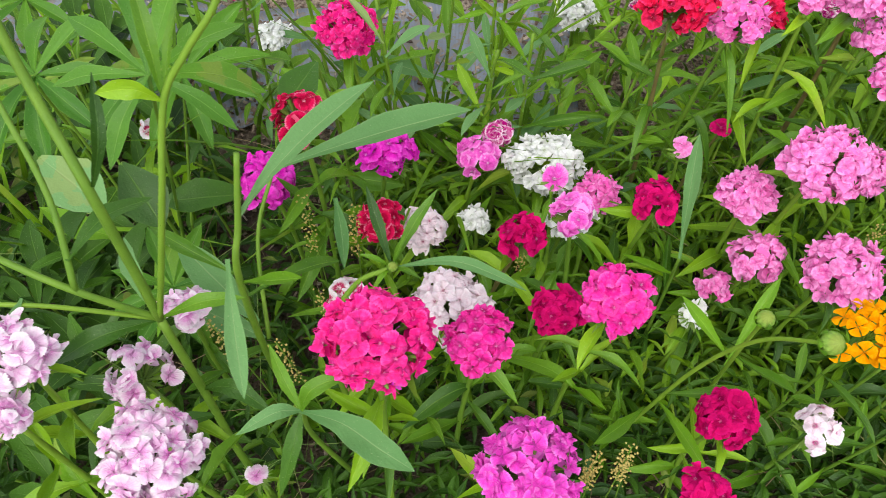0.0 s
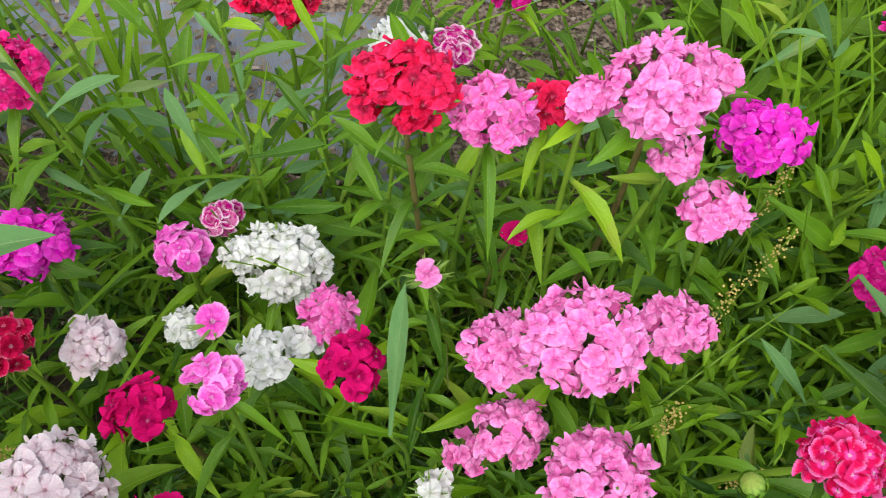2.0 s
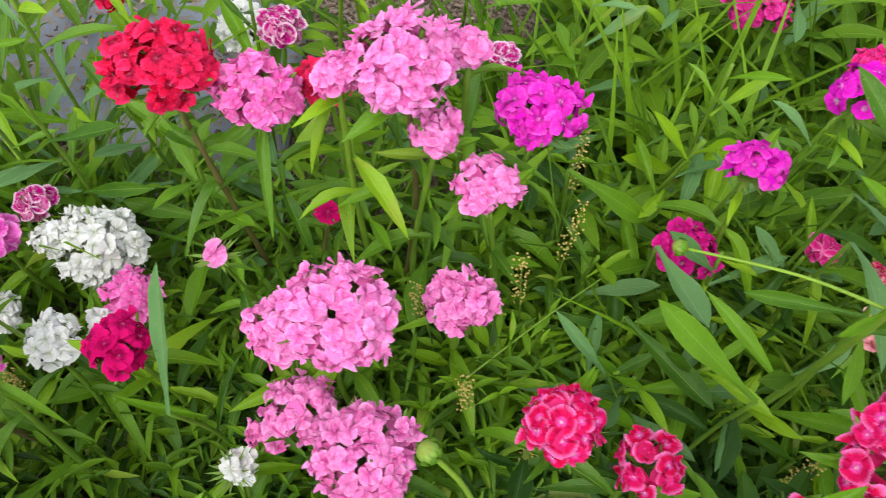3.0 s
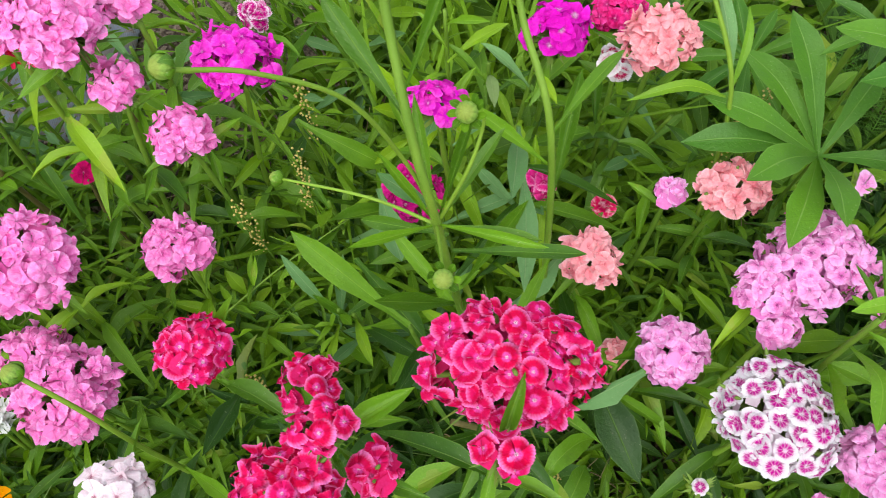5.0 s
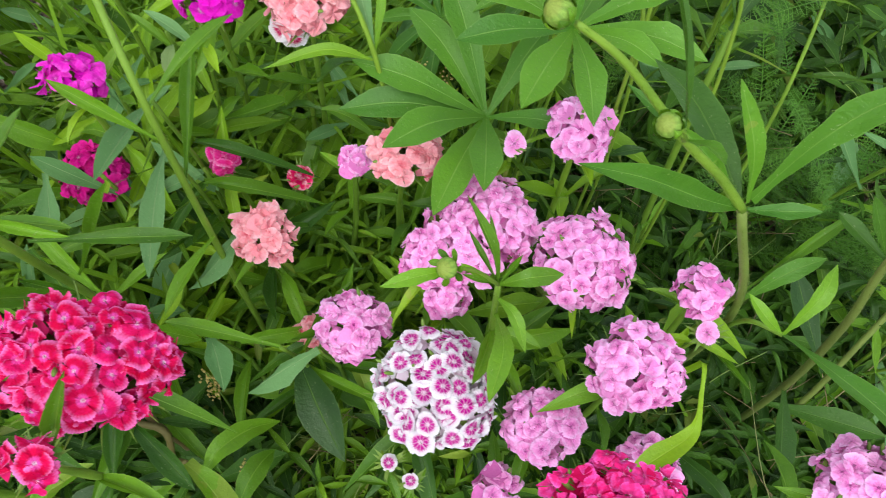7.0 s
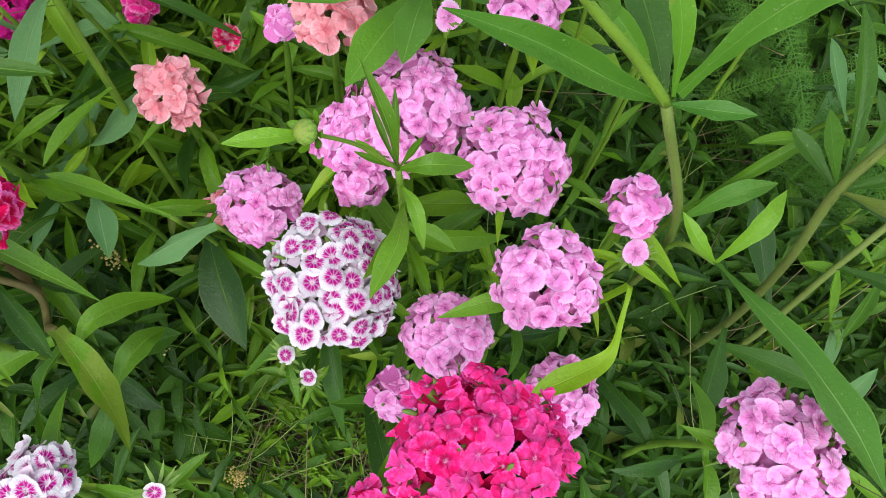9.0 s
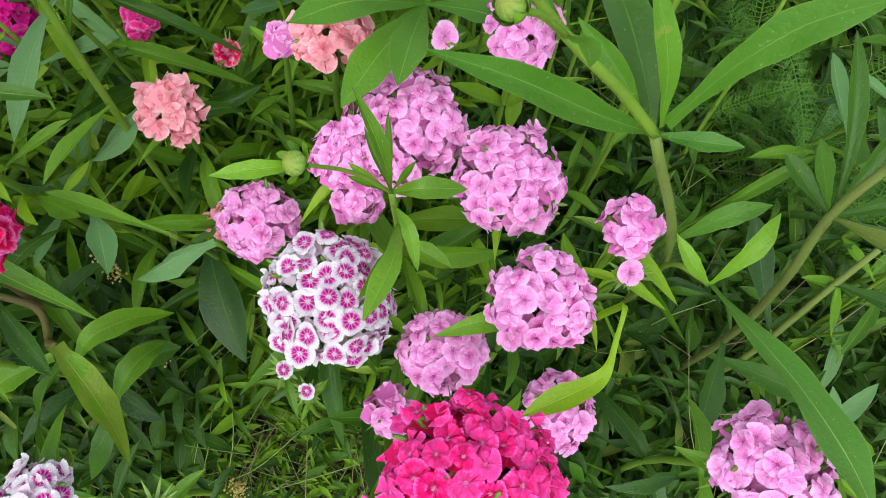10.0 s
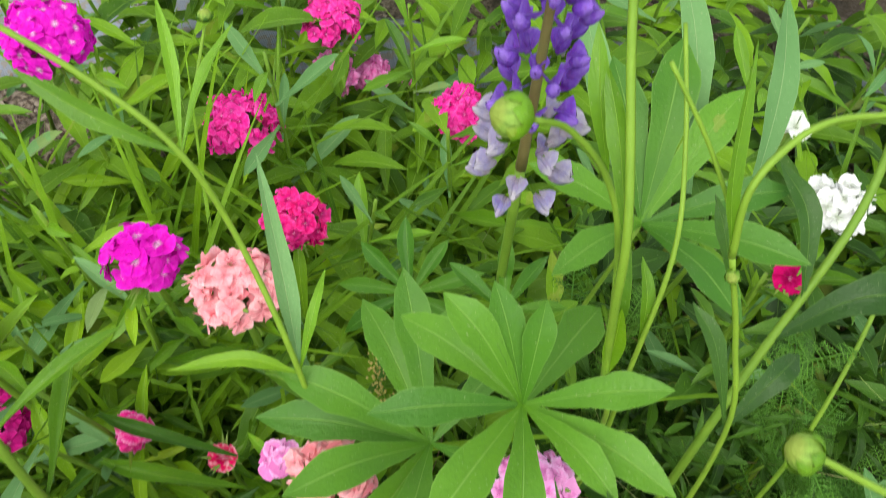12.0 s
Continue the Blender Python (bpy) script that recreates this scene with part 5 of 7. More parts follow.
def coneflower_right():
    o = (1.05, 0.42, 0)
    root = plant_root("coneflower_plant", o[0], o[1], "tall hairy-stemmed coneflower with large leaves and green buds", "plant", "coneflowers in bud")
    node = (0.974, 0.389, 0.486)
    sec = (0.925, 0.388, 0.552)
    stalk(root, [(1.07, 0.43, 0), (1.06, 0.41, 0.18), (1.028, 0.393, 0.345), node], 0.0031, 0.0025, HAIRSTEM, origin=o, label="hairy green stem with a brownish flush", hairs=600)
    stalk(root, [node, (0.951, 0.388, 0.520), sec, (0.893, 0.395, 0.592), (0.872, 0.398, 0.611)], 0.0025, 0.0014, LIMESTEM, origin=o, name="branch", hairs=220)
    stalk(root, [sec, (0.912, 0.376, 0.58), (0.903, 0.369, 0.592)], 0.0014, 0.0011, LIMESTEM, origin=o, name="branch", hairs=60)
    bud(root, (0.865, 0.398, 0.617), (-0.6, 0.0, 0.6), 0.0055, origin=o, open_out=0.15)
    bud(root, (0.901, 0.367, 0.597), (-0.6, -0.3, 0.8), 0.0046, origin=o, open_out=0.3)
    # big leaves from the joint
    blade(root, [node, (0.945, 0.382, 0.512), (0.912, 0.378, 0.540), (0.880, 0.376, 0.558)], 0.0125, LUPIN, origin=o, up=(0.2, -0.6, 1), peak=0.45, fold=0.28)
    blade(root, [(0.978, 0.392, 0.489), (0.990, 0.397, 0.525), (1.004, 0.399, 0.552), (1.022, 0.396, 0.574)], 0.0145, LUPIN, origin=o, up=(-0.3, -0.5, 1), peak=0.6, fold=0.12, stalk=0.35, label="broad pale green leaf with a sunken midrib")
    blade(root, [node, (0.968, 0.415, 0.492), (0.960, 0.447, 0.492), (0.951, 0.481, 0.479)], 0.019, DEEP, origin=o, peak=0.5)
    blade(root, [(0.976, 0.391, 0.488), (0.968, 0.400, 0.522), (0.954, 0.416, 0.552)], 0.0095, LUPIN, origin=o, up=(0.3, -1, 0.3), peak=0.55, fold=0.22)
    blade(root, [(0.966, 0.390, 0.497), (0.952, 0.402, 0.512), (0.935, 0.414, 0.524)], 0.0085, LUPIN, origin=o, up=(0.3, -1, 0.4), peak=0.5, fold=0.22)
    blade(root, [node, (0.990, 0.383, 0.494), (1.005, 0.380, 0.498)], 0.0080, LUPIN, origin=o, peak=0.5)
    blade(root, [sec, (0.916, 0.405, 0.590), (0.904, 0.440, 0.622)], 0.0095, DEEP, origin=o, up=(1, -0.6, 0.2), peak=0.5, fold=0.25, label="narrow dark upright leaf")
    blade(root, [sec, (0.914, 0.396, 0.560), (0.903, 0.408, 0.562)], 0.0060, LUPIN, origin=o, peak=0.4)
    blade(root, [sec, (0.928, 0.376, 0.566), (0.926, 0.362, 0.578)], 0.0075, LUPIN, origin=o, peak=0.5)
    blade(root, [(1.028, 0.393, 0.345), (1.050, 0.400, 0.372), (1.072, 0.405, 0.380)], 0.012, LUPIN, origin=o, peak=0.5)
    # the fork lower down and its long leaf
    fork = (1.043, 0.365, 0.360)
    stalk(root, [(1.045, 0.40, 0.26), (1.030, 0.380, 0.345), fork], 0.0018, 0.0015, STEM, origin=o, name="branch", hairs=80)
    blade(root, [fork, (1.052, 0.338, 0.383), (1.069, 0.308, 0.396), (1.088, 0.276, 0.398), (1.106, 0.248, 0.388)], 0.026, LUPIN, origin=o, up=(0.35, 0.1, 1), peak=0.62, fold=0.10, stalk=0.2, tip=2.6, label="large smooth lance leaf")
    blade(root, [fork, (1.058, 0.378, 0.385), (1.070, 0.396, 0.392)], 0.011, LEAF, origin=o, peak=0.5)
    blade(root, [fork, (1.030, 0.372, 0.372), (1.020, 0.386, 0.378)], 0.009, LEAF, origin=o, peak=0.5)
    # folded blade leaning over the lilac heads
    blade(root, [(1.010, 0.375, 0.20), (1.011, 0.366, 0.29), (1.010, 0.362, 0.313), (1.005, 0.343, 0.310), (0.999, 0.322, 0.301), (0.978, 0.309, 0.301), (0.952, 0.297, 0.297)], 0.017, LIME, origin=o, up=(0.5, 0.5, 1), peak=0.84, tip=1.8, fold=0.14, stalk=0.3, swell=2.6, label="bright green kinked blade")
    return root


coneflower_right()


def coneflower_far_right():
    o = (1.15, 0.40, 0)
    root = plant_root("coneflower_plant", o[0], o[1], "coneflower with bristly stem and crowded young leaves", "plant", "coneflowers in bud")
    node = (1.073, 0.380, 0.432)
    stalk(root, [(1.13, 0.37, 0), (1.115, 0.37, 0.2), (1.09, 0.372, 0.345), node, (1.08, 0.39, 0.48)], 0.0032, 0.0022, HAIRSTEM, origin=o, label="bristly green stem", hairs=500)
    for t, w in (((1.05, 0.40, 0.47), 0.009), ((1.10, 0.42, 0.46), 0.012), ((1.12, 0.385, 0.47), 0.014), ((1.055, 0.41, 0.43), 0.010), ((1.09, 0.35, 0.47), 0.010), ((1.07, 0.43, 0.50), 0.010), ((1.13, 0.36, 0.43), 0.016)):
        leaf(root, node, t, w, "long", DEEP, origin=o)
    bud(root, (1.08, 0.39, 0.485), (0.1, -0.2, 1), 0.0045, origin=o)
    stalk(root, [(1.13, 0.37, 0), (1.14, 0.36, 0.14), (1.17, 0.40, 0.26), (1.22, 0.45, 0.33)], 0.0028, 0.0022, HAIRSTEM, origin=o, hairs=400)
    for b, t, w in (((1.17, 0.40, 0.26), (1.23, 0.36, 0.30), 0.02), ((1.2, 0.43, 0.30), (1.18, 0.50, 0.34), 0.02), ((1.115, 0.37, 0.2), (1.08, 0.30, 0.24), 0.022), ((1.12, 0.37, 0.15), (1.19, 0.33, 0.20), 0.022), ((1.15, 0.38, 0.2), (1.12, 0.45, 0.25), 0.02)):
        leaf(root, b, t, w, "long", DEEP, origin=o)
    return root


coneflower_far_right()


def budding_stem():
    o = (0.89, 0.41, 0)
    root = plant_root("coneflower_plant", o[0], o[1], "slender coneflower shoot with one bud and small leaves", "plant", "coneflowers in bud")
    n = (0.870, 0.394, 0.391)
    stalk(root, [(0.89, 0.41, 0), (0.884, 0.40, 0.2), (0.876, 0.398, 0.30), n], 0.0024, 0.0019, STEM, origin=o, hairs=320)
    stalk(root, [n, (0.853, 0.385, 0.435), (0.836, 0.369, 0.479)], 0.0012, 0.0009, LIMESTEM, origin=o, name="branch")
    bud(root, (0.834, 0.367, 0.484), (-0.5, -0.3, 0.8), 0.0054, origin=o, open_out=0.9)
    blade(root, [n, (0.864, 0.402, 0.424), (0.850, 0.420, 0.452)], 0.0085, LEAF, origin=o, up=(1, -0.6, 0.4), peak=0.5, fold=0.25)
    blade(root, [n, (0.886, 0.392, 0.404), (0.908, 0.398, 0.392)], 0.0115, LEAF, origin=o, peak=0.55)
    blade(root, [(0.837, 0.369, 0.478), (0.822, 0.363, 0.486), (0.804, 0.358, 0.488)], 0.0075, LEAF, origin=o, peak=0.55)
    blade(root, [(0.874, 0.395, 0.340), (0.872, 0.362, 0.372), (0.860, 0.330, 0.378)], 0.0135, LEAF, origin=o, peak=0.6, up=(-0.2, 0.3, 1))
    blade(root, [(0.872, 0.394, 0.37), (0.880, 0.380, 0.375), (0.886, 0.362, 0.362)], 0.008, LEAF, origin=o, peak=0.5)
    for t, w in (((0.866, 0.412, 0.428), 0.0045), ((0.848, 0.402, 0.405), 0.004), ((0.856, 0.412, 0.418), 0.004), ((0.882, 0.402, 0.416), 0.004), ((0.850, 0.392, 0.412), 0.0035)):
        leaf(root, n, t, w, "long", LEAF, origin=o)
    for b, t, w in (((0.876, 0.398, 0.30), (0.858, 0.345, 0.335), 0.014), ((0.876, 0.398, 0.30), (0.91, 0.385, 0.30), 0.012), ((0.878, 0.398, 0.27), (0.90, 0.34, 0.29), 0.012), ((0.88, 0.40, 0.24), (0.84, 0.43, 0.28), 0.016),
                    ((0.88, 0.40, 0.22), (0.93, 0.43, 0.26), 0.018), ((0.881, 0.40, 0.26), (0.935, 0.40, 0.29), 0.016)):
        leaf(root, b, t, w, "lance", LEAF, origin=o)
    return root


budding_stem()


for x, y, h in ((0.60, 0.50, 0.27), (0.655, 0.475, 0.25), (0.64, 0.535, 0.29), (0.555, 0.475, 0.25), (0.70, 0.55, 0.27), (0.50, 0.50, 0.25), (0.17, 0.60, 0.34), (0.24, 0.66, 0.33), (0.085, 0.60, 0.36), (0.31, 0.70, 0.30), (-0.035, 0.585, 0.40), (0.20, 0.74, 0.30), (0.39, 0.72, 0.28), (-0.06, 0.66, 0.40), (-0.01, 0.70, 0.38), (0.05, 0.68, 0.36), (0.10, 0.72, 0.33), (-0.13, 0.72, 0.42), (0.02, 0.62, 0.34), (0.14, 0.66, 0.30), (-0.22, 0.70, 0.40), (-0.30, 0.80, 0.38),
                (0.52, 0.76, 0.30), (0.60, 0.82, 0.34), (0.66, 0.70, 0.30), (0.57, 0.68, 0.28), (0.74, 0.84, 0.32), (0.80, 0.74, 0.30), (0.48, 0.66, 0.24), (0.90, 0.82, 0.30), (1.12, 0.66, 0.34), (1.20, 0.56, 0.32),
                (1.0, 0.84, 0.30), (0.76, 0.66, 0.28), (0.42, 0.88, 0.22), (1.26, 0.44, 0.26), (1.20, 0.32, 0.22), (1.3, 0.75, 0.36), (-0.42, 0.62, 0.36), (0.60, 0.60, 0.33), (0.655, 0.63, 0.34), (0.56, 0.65, 0.32), (0.52, 0.58, 0.26), (0.62, 0.67, 0.34),
                (0.40, 1.00, 0.26), (0.55, 0.98, 0.30), (0.70, 1.02, 0.28), (0.85, 0.96, 0.32), (1.0, 1.02, 0.34), (1.15, 0.95, 0.36), (1.3, 1.0, 0.36), (1.1, 1.12, 0.34), (1.25, 1.18, 0.36), (0.93, 1.14, 0.30), (1.42, 1.1, 0.36)):
    o = (x, y, 0)
    root = plant_root("coneflower_shoot", x, y, "slender green coneflower shoot with long lance leaves", "plant", "coneflower shoots")
    k = Vector((x + rng.uniform(-0.04, 0.04), y + rng.uniform(-0.05, 0.02), h))
    stalk(root, [(x, y, 0), (Vector((x, y, 0)) + k) / 2 + Vector((0, 0.008, 0)), k], 0.0026, 0.0016, STEM, origin=o)
    for i in range(11):
        f, a = 0.25 + 0.75 * (i + rng.random() * 0.5) / 11, i * 2.4 + rng.uniform(-0.4, 0.4)
        p = Vector((x, y, 0)) + (k - Vector((x, y, 0))) * f
        n = rng.uniform(0.055, 0.10) * (1.15 - 0.5 * f)
        up = rng.uniform(0.3, 0.9) if f < 0.85 else rng.uniform(0.9, 1.6)
        leaf(root, p, p + Vector((math.cos(a), math.sin(a), up)).normalized() * n, n * rng.uniform(0.15, 0.22), "long", rng.choice((LIME, LIME, LEAF, GREY) if 0.49 < x < 0.71 else (LIME, LEAF, LEAF, LEAF, GREY, GREY) if -0.1 < x < 0.4 else (GREY, LEAF, LEAF)), origin=o)


def late_stems():
    """Tall stems and buds that stand round the lupin."""
    o = (1.02, 0.60, 0)
    root = plant_root("coneflower_plant", o[0], o[1], "tall crossing coneflower stems with long leaves and buds", "plant", "coneflowers in bud")
    joint, knee = (0.953, 0.533, 0.472), (0.977, 0.542, 0.566)
    stalk(root, [(0.985, 0.56, 0), (0.970, 0.53, 0.25), (0.959, 0.522, 0.44), joint], 0.0014, 0.0014, LIMESTEM, origin=o)
    stalk(root, [joint, (0.941, 0.530, 0.540), (0.935, 0.538, 0.585), (0.926, 0.573, 0.63), (0.922, 0.59, 0.655)], 0.0019, 0.0015, LIMESTEM, origin=o, hairs=120)
    blade(root, [joint, (0.945, 0.537, 0.53), (0.941, 0.556, 0.565)], 0.0085, LEAF, origin=o, up=(0.5, -1, 0.3), peak=0.5)
    blade(root, [joint, (0.948, 0.530, 0.51), (0.944, 0.531, 0.54)], 0.0085, LIME, origin=o, up=(-0.2, -1, 0.3), peak=0.5)
    blade(root, [(0.938, 0.536, 0.57), (0.928, 0.556, 0.605), (0.921, 0.575, 0.62)], 0.0075, LEAF, origin=o, up=(-0.4, -1, 0.3), peak=0.5)
    # second stem, forking at the knee
    stalk(root, [(1.03, 0.50, 0), (1.022, 0.505, 0.30), (1.012, 0.519, 0.453), (0.996, 0.533, 0.515), knee], 0.0014, 0.0012, LIMESTEM, origin=o, hairs=80)
    stalk(root, [knee, (0.973, 0.549, 0.595), (0.984, 0.561, 0.607), (0.997, 0.568, 0.612), (1.018, 0.575, 0.610)], 0.0015, 0.0011, LIMESTEM, origin=o, name="branch")
    stalk(root, [knee, (0.970, 0.548, 0.585), (0.956, 0.558, 0.607), (0.938, 0.568, 0.63)], 0.0009, 0.0008, LIMESTEM, origin=o, name="branch")
    bud(root, (0.978, 0.536, 0.562), (-0.3, -0.6, 0.5), 0.0026, origin=o, sepals=5, open_out=0.2)
    blade(root, [knee, (0.966, 0.55, 0.60), (0.961, 0.57, 0.64)], 0.0070, LEAF, origin=o, up=(0.6, -1, 0.2), peak=0.5)
    blade(root, [(0.985, 0.541, 0.545), (0.975, 0.552, 0.567), (0.972, 0.566, 0.570)], 0.0075, DEEP, origin=o, up=(0.3, -1, 0.3), peak=0.5)
    blade(root, [(1.010, 0.521, 0.46), (0.998, 0.545, 0.49), (0.986, 0.56, 0.50)], 0.009, DEEP, origin=o, peak=0.5)
    blade(root, [(1.010, 0.521, 0.45), (1.030, 0.54, 0.475), (1.045, 0.555, 0.47)], 0.012, DEEP, origin=o, peak=0.5)
    # third stem, curving behind
    stalk(root, [(1.00, 0.57, 0), (0.995, 0.565, 0.25), (0.985, 0.572, 0.40), (0.990, 0.603, 0.47), (0.990, 0.647, 0.50), (0.985, 0.70, 0.53)], 0.0017, 0.0012, LIMESTEM, origin=o)
    blade(root, [(0.986, 0.575, 0.41), (0.983, 0.590, 0.445), (0.979, 0.610, 0.455)], 0.0085, LEAF, origin=o, up=(0.4, -1, 0.3), peak=0.5)
    stalk(root, [(1.03, 0.50, 0), (1.036, 0.545, 0.30), (1.052, 0.580, 0.40), (1.090, 0.640, 0.47), (1.10, 0.69, 0.53)], 0.0030, 0.0022, STEM, origin=o, hairs=240)
    blade(root, [(1.058, 0.59, 0.415), (1.090, 0.60, 0.45), (1.120, 0.60, 0.45), (1.16, 0.585, 0.42)], 0.022, DEEP, origin=o, peak=0.45)
    blade(root, [(1.070, 0.605, 0.435), (1.062, 0.635, 0.47), (1.050, 0.665, 0.475)], 0.014, DEEP, origin=o, peak=0.5)
    # the bud in front of the lupin, and the one that leans in
    stalk(root, [(0.953, 0.535, 0.475), (0.942, 0.553, 0.545), (0.930, 0.560, 0.580), (0.913, 0.561, 0.602), (0.899, 0.552, 0.616)], 0.0014, 0.0012, LIMESTEM, origin=o, name="branch")
    bud(root, (0.891, 0.549, 0.620), (-0.8, -0.1, 0.3), 0.0072, origin=o, open_out=0.15)
    blade(root, [(0.930, 0.560, 0.580), (0.921, 0.568, 0.610), (0.917, 0.585, 0.627)], 0.0075, LEAF, origin=o, up=(-0.2, -1, 0.3), peak=0.5)
    stalk(root, [(1.24, 0.40, 0.0), (1.20, 0.42, 0.35), (1.10, 0.435, 0.54), (1.03, 0.440, 0.600), (0.993, 0.445, 0.612), (0.965, 0.450, 0.625)], 0.0015, 0.0009, LIMESTEM, origin=o, name="branch")
    bud(root, (0.961, 0.450, 0.627), (-0.8, 0.1, 0.35), 0.0048, origin=o, open_out=0.2)
    # tall pale leaves behind
    for p in ([(0.99, 0.69, 0.39), (0.965, 0.74, 0.44), (0.945, 0.80, 0.47)], [(1.02, 0.68, 0.42), (1.01, 0.73, 0.48), (1.0, 0.79, 0.50)], [(1.05, 0.66, 0.42), (1.06, 0.72, 0.47), (1.065, 0.78, 0.49)]):
        blade(root, p, 0.018, GREY, origin=o, up=(0.1, -1, 0.5), peak=0.5)
    o = (0.80, 0.56, 0)
    root = plant_root("coneflower_plant", o[0], o[1], "leaning coneflower stem with leaves and a small bud", "plant", "coneflowers in bud")
    bend = (0.756, 0.604, 0.511)
    stalk(root, [(0.83, 0.53, 0), (0.820, 0.545, 0.25), (0.806, 0.558, 0.388), (0.778, 0.592, 0.455), bend, (0.722, 0.614, 0.542), (0.680, 0.622, 0.568)], 0.0019, 0.0014, LIMESTEM, origin=o, hairs=160)
    stalk(root, [bend, (0.757, 0.63, 0.52), (0.756, 0.665, 0.53)], 0.0010, 0.0008, LIMESTEM, origin=o, name="branch")
    bud(root, (0.756, 0.668, 0.534), (0, 0.1, 1), 0.0036, origin=o, open_out=0.15)
    blade(root, [(0.806, 0.560, 0.385), (0.796, 0.590, 0.425), (0.774, 0.648, 0.460)], 0.0125, GREY, origin=o, up=(0.7, -0.8, 0.5), peak=0.45, fold=0.2)
    blade(root, [(0.806, 0.559, 0.385), (0.812, 0.580, 0.415), (0.815, 0.605, 0.42)], 0.006, LEAF, origin=o, peak=0.4)
    blade(root, [(0.805, 0.560, 0.38), (0.775, 0.560, 0.392), (0.735, 0.552, 0.385)], 0.009, LIME, origin=o, peak=0.4)
    blade(root, [bend, (0.750, 0.632, 0.535), (0.738, 0.662, 0.55)], 0.006, LEAF, origin=o, up=(0.5, -1, 0.2), peak=0.5)
    blade(root, [bend, (0.762, 0.632, 0.53), (0.772, 0.66, 0.54)], 0.006, LEAF, origin=o, up=(-0.5, -1, 0.2), peak=0.5)
    blade(root, [bend, (0.722, 0.605, 0.530), (0.690, 0.614, 0.545)], 0.010, LEAF, origin=o, up=(0, -0.8, 0.8), peak=0.5)
    o = (0.66, 0.335, 0)
    root = plant_root("sweet_william_shoot", o[0], o[1], "large smooth arching leaves round a flowering stem", "plant", "leafy shoots in the bed")
    stalk(root, [(0.66, 0.335, 0), (0.658, 0.333, 0.13), (0.657, 0.332, 0.245)], 0.0034, 0.003, STEM, origin=o)
    g = (0.657, 0.332, 0.243)
    knot = (0.673, 0.326, 0.275)
    stalk(root, [(0.657, 0.332, 0.243), (0.655, 0.350, 0.27), (0.62, 0.355, 0.29)], 0.0026, 0.0022, REDSTEM, origin=o, name="branch")
    stalk(root, [g, (0.664, 0.330, 0.262), knot], 0.0030, 0.0026, REDSTEM, origin=o, name="branch")
    blade(root, [knot, (0.684, 0.316, 0.277), (0.697, 0.298, 0.262), (0.703, 0.281, 0.232), (0.705, 0.262, 0.198)], 0.021, LEAF, origin=o, up=(0.5, 0.4, 1), peak=0.4, fold=0.2, stalk=0.5)
    blade(root, [(0.682, 0.320, 0.262), (0.693, 0.334, 0.272), (0.710, 0.350, 0.256), (0.727, 0.361, 0.227)], 0.0155, LEAF, origin=o, peak=0.4, stalk=0.4, fold=0.22)
    blade(root, [(0.697, 0.300, 0.225), (0.706, 0.316, 0.238), (0.714, 0.331, 0.232), (0.721, 0.343, 0.215)], 0.0165, LEAF, origin=o, peak=0.4, stalk=0.4, fold=0.2)
    blade(root, [(0.672, 0.318, 0.258), (0.662, 0.300, 0.252), (0.654, 0.280, 0.225), (0.651, 0.262, 0.185)], 0.017, LEAF, origin=o, up=(-0.3, 0.4, 1), peak=0.45, stalk=0.4)
    blade(root, [(0.668, 0.322, 0.262), (0.645, 0.308, 0.262), (0.620, 0.298, 0.24)], 0.016, LEAF, origin=o, peak=0.45, stalk=0.4)
    blade(root, [(0.690, 0.300, 0.21), (0.688, 0.275, 0.205), (0.672, 0.252, 0.17)], 0.015, DEEP, origin=o, peak=0.45, stalk=0.4)
    for t, w in (((0.727, 0.345, 0.20), 0.020), ((0.70, 0.29, 0.16), 0.022), ((0.62, 0.28, 0.18), 0.02), ((0.63, 0.40, 0.2), 0.02)):
        leaf(root, (0.658, 0.333, 0.14), t, w, "long", DEEP, origin=o)


late_stems()

# ---- lupins ----


def lupin_leaf(root, o, hub, foot, n, size, axis=(0, -0.3, 1), spin=0.0):
    stalk(root, [foot, (Vector(foot) + Vector(hub)) / 2 + Vector((0, 0.01, 0.01)), hub], 0.0018, 0.0014, STEM, name="leaf_stalk", origin=o)
    q = Vector(axis).normalized().to_track_quat("Z", "Y")
    for k in range(n):
        a = spin + 2 * math.pi * k / n + rng.uniform(-0.14, 0.14)
        d = q @ Vector((math.cos(a), math.sin(a), rng.uniform(0.05, 0.55)))
        s = size * rng.uniform(0.76, 1.1)
        leaf(root, hub, Vector(hub) + d * s, s * 0.23, "flet", LUPIN, hint=axis, origin=o, name="leaflet")


def lupin_hand(root, o, hub, foot, tips, share=0.24):
    """A hand-shaped leaf whose leaflets end at the tips, each drooping a little."""
    hub = Vector(hub)
    stalk(root, [foot, (Vector(foot) + hub) / 2 + Vector((0, 0.01, 0.01)), hub], 0.0018, 0.0014, STEM, name="leaf_stalk", origin=o)
    for t in tips:
        t = Vector(t)
        n = (t - hub).length
        mid = hub + (t - hub) * 0.55 + Vector((0, 0, n * rng.uniform(0.06, 0.13)))
        blade(root, [hub, mid, t], n * share * rng.uniform(0.92, 1.1), LUPIN, origin=o, up=(0, -0.3, 1), peak=0.58, tip=2.0, fold=0.13, stalk=0.12, wave=0.03, name="leaflet")


def lupin_plant(x, y, leaves, label):
    root = plant_root("lupin_plant", x, y, label, "plant", "lupins")
    for hub, n, size, axis, spin in leaves:
        lupin_leaf(root, (x, y, 0), hub, (x, y, 0.02), n, size, axis, spin)
    return root


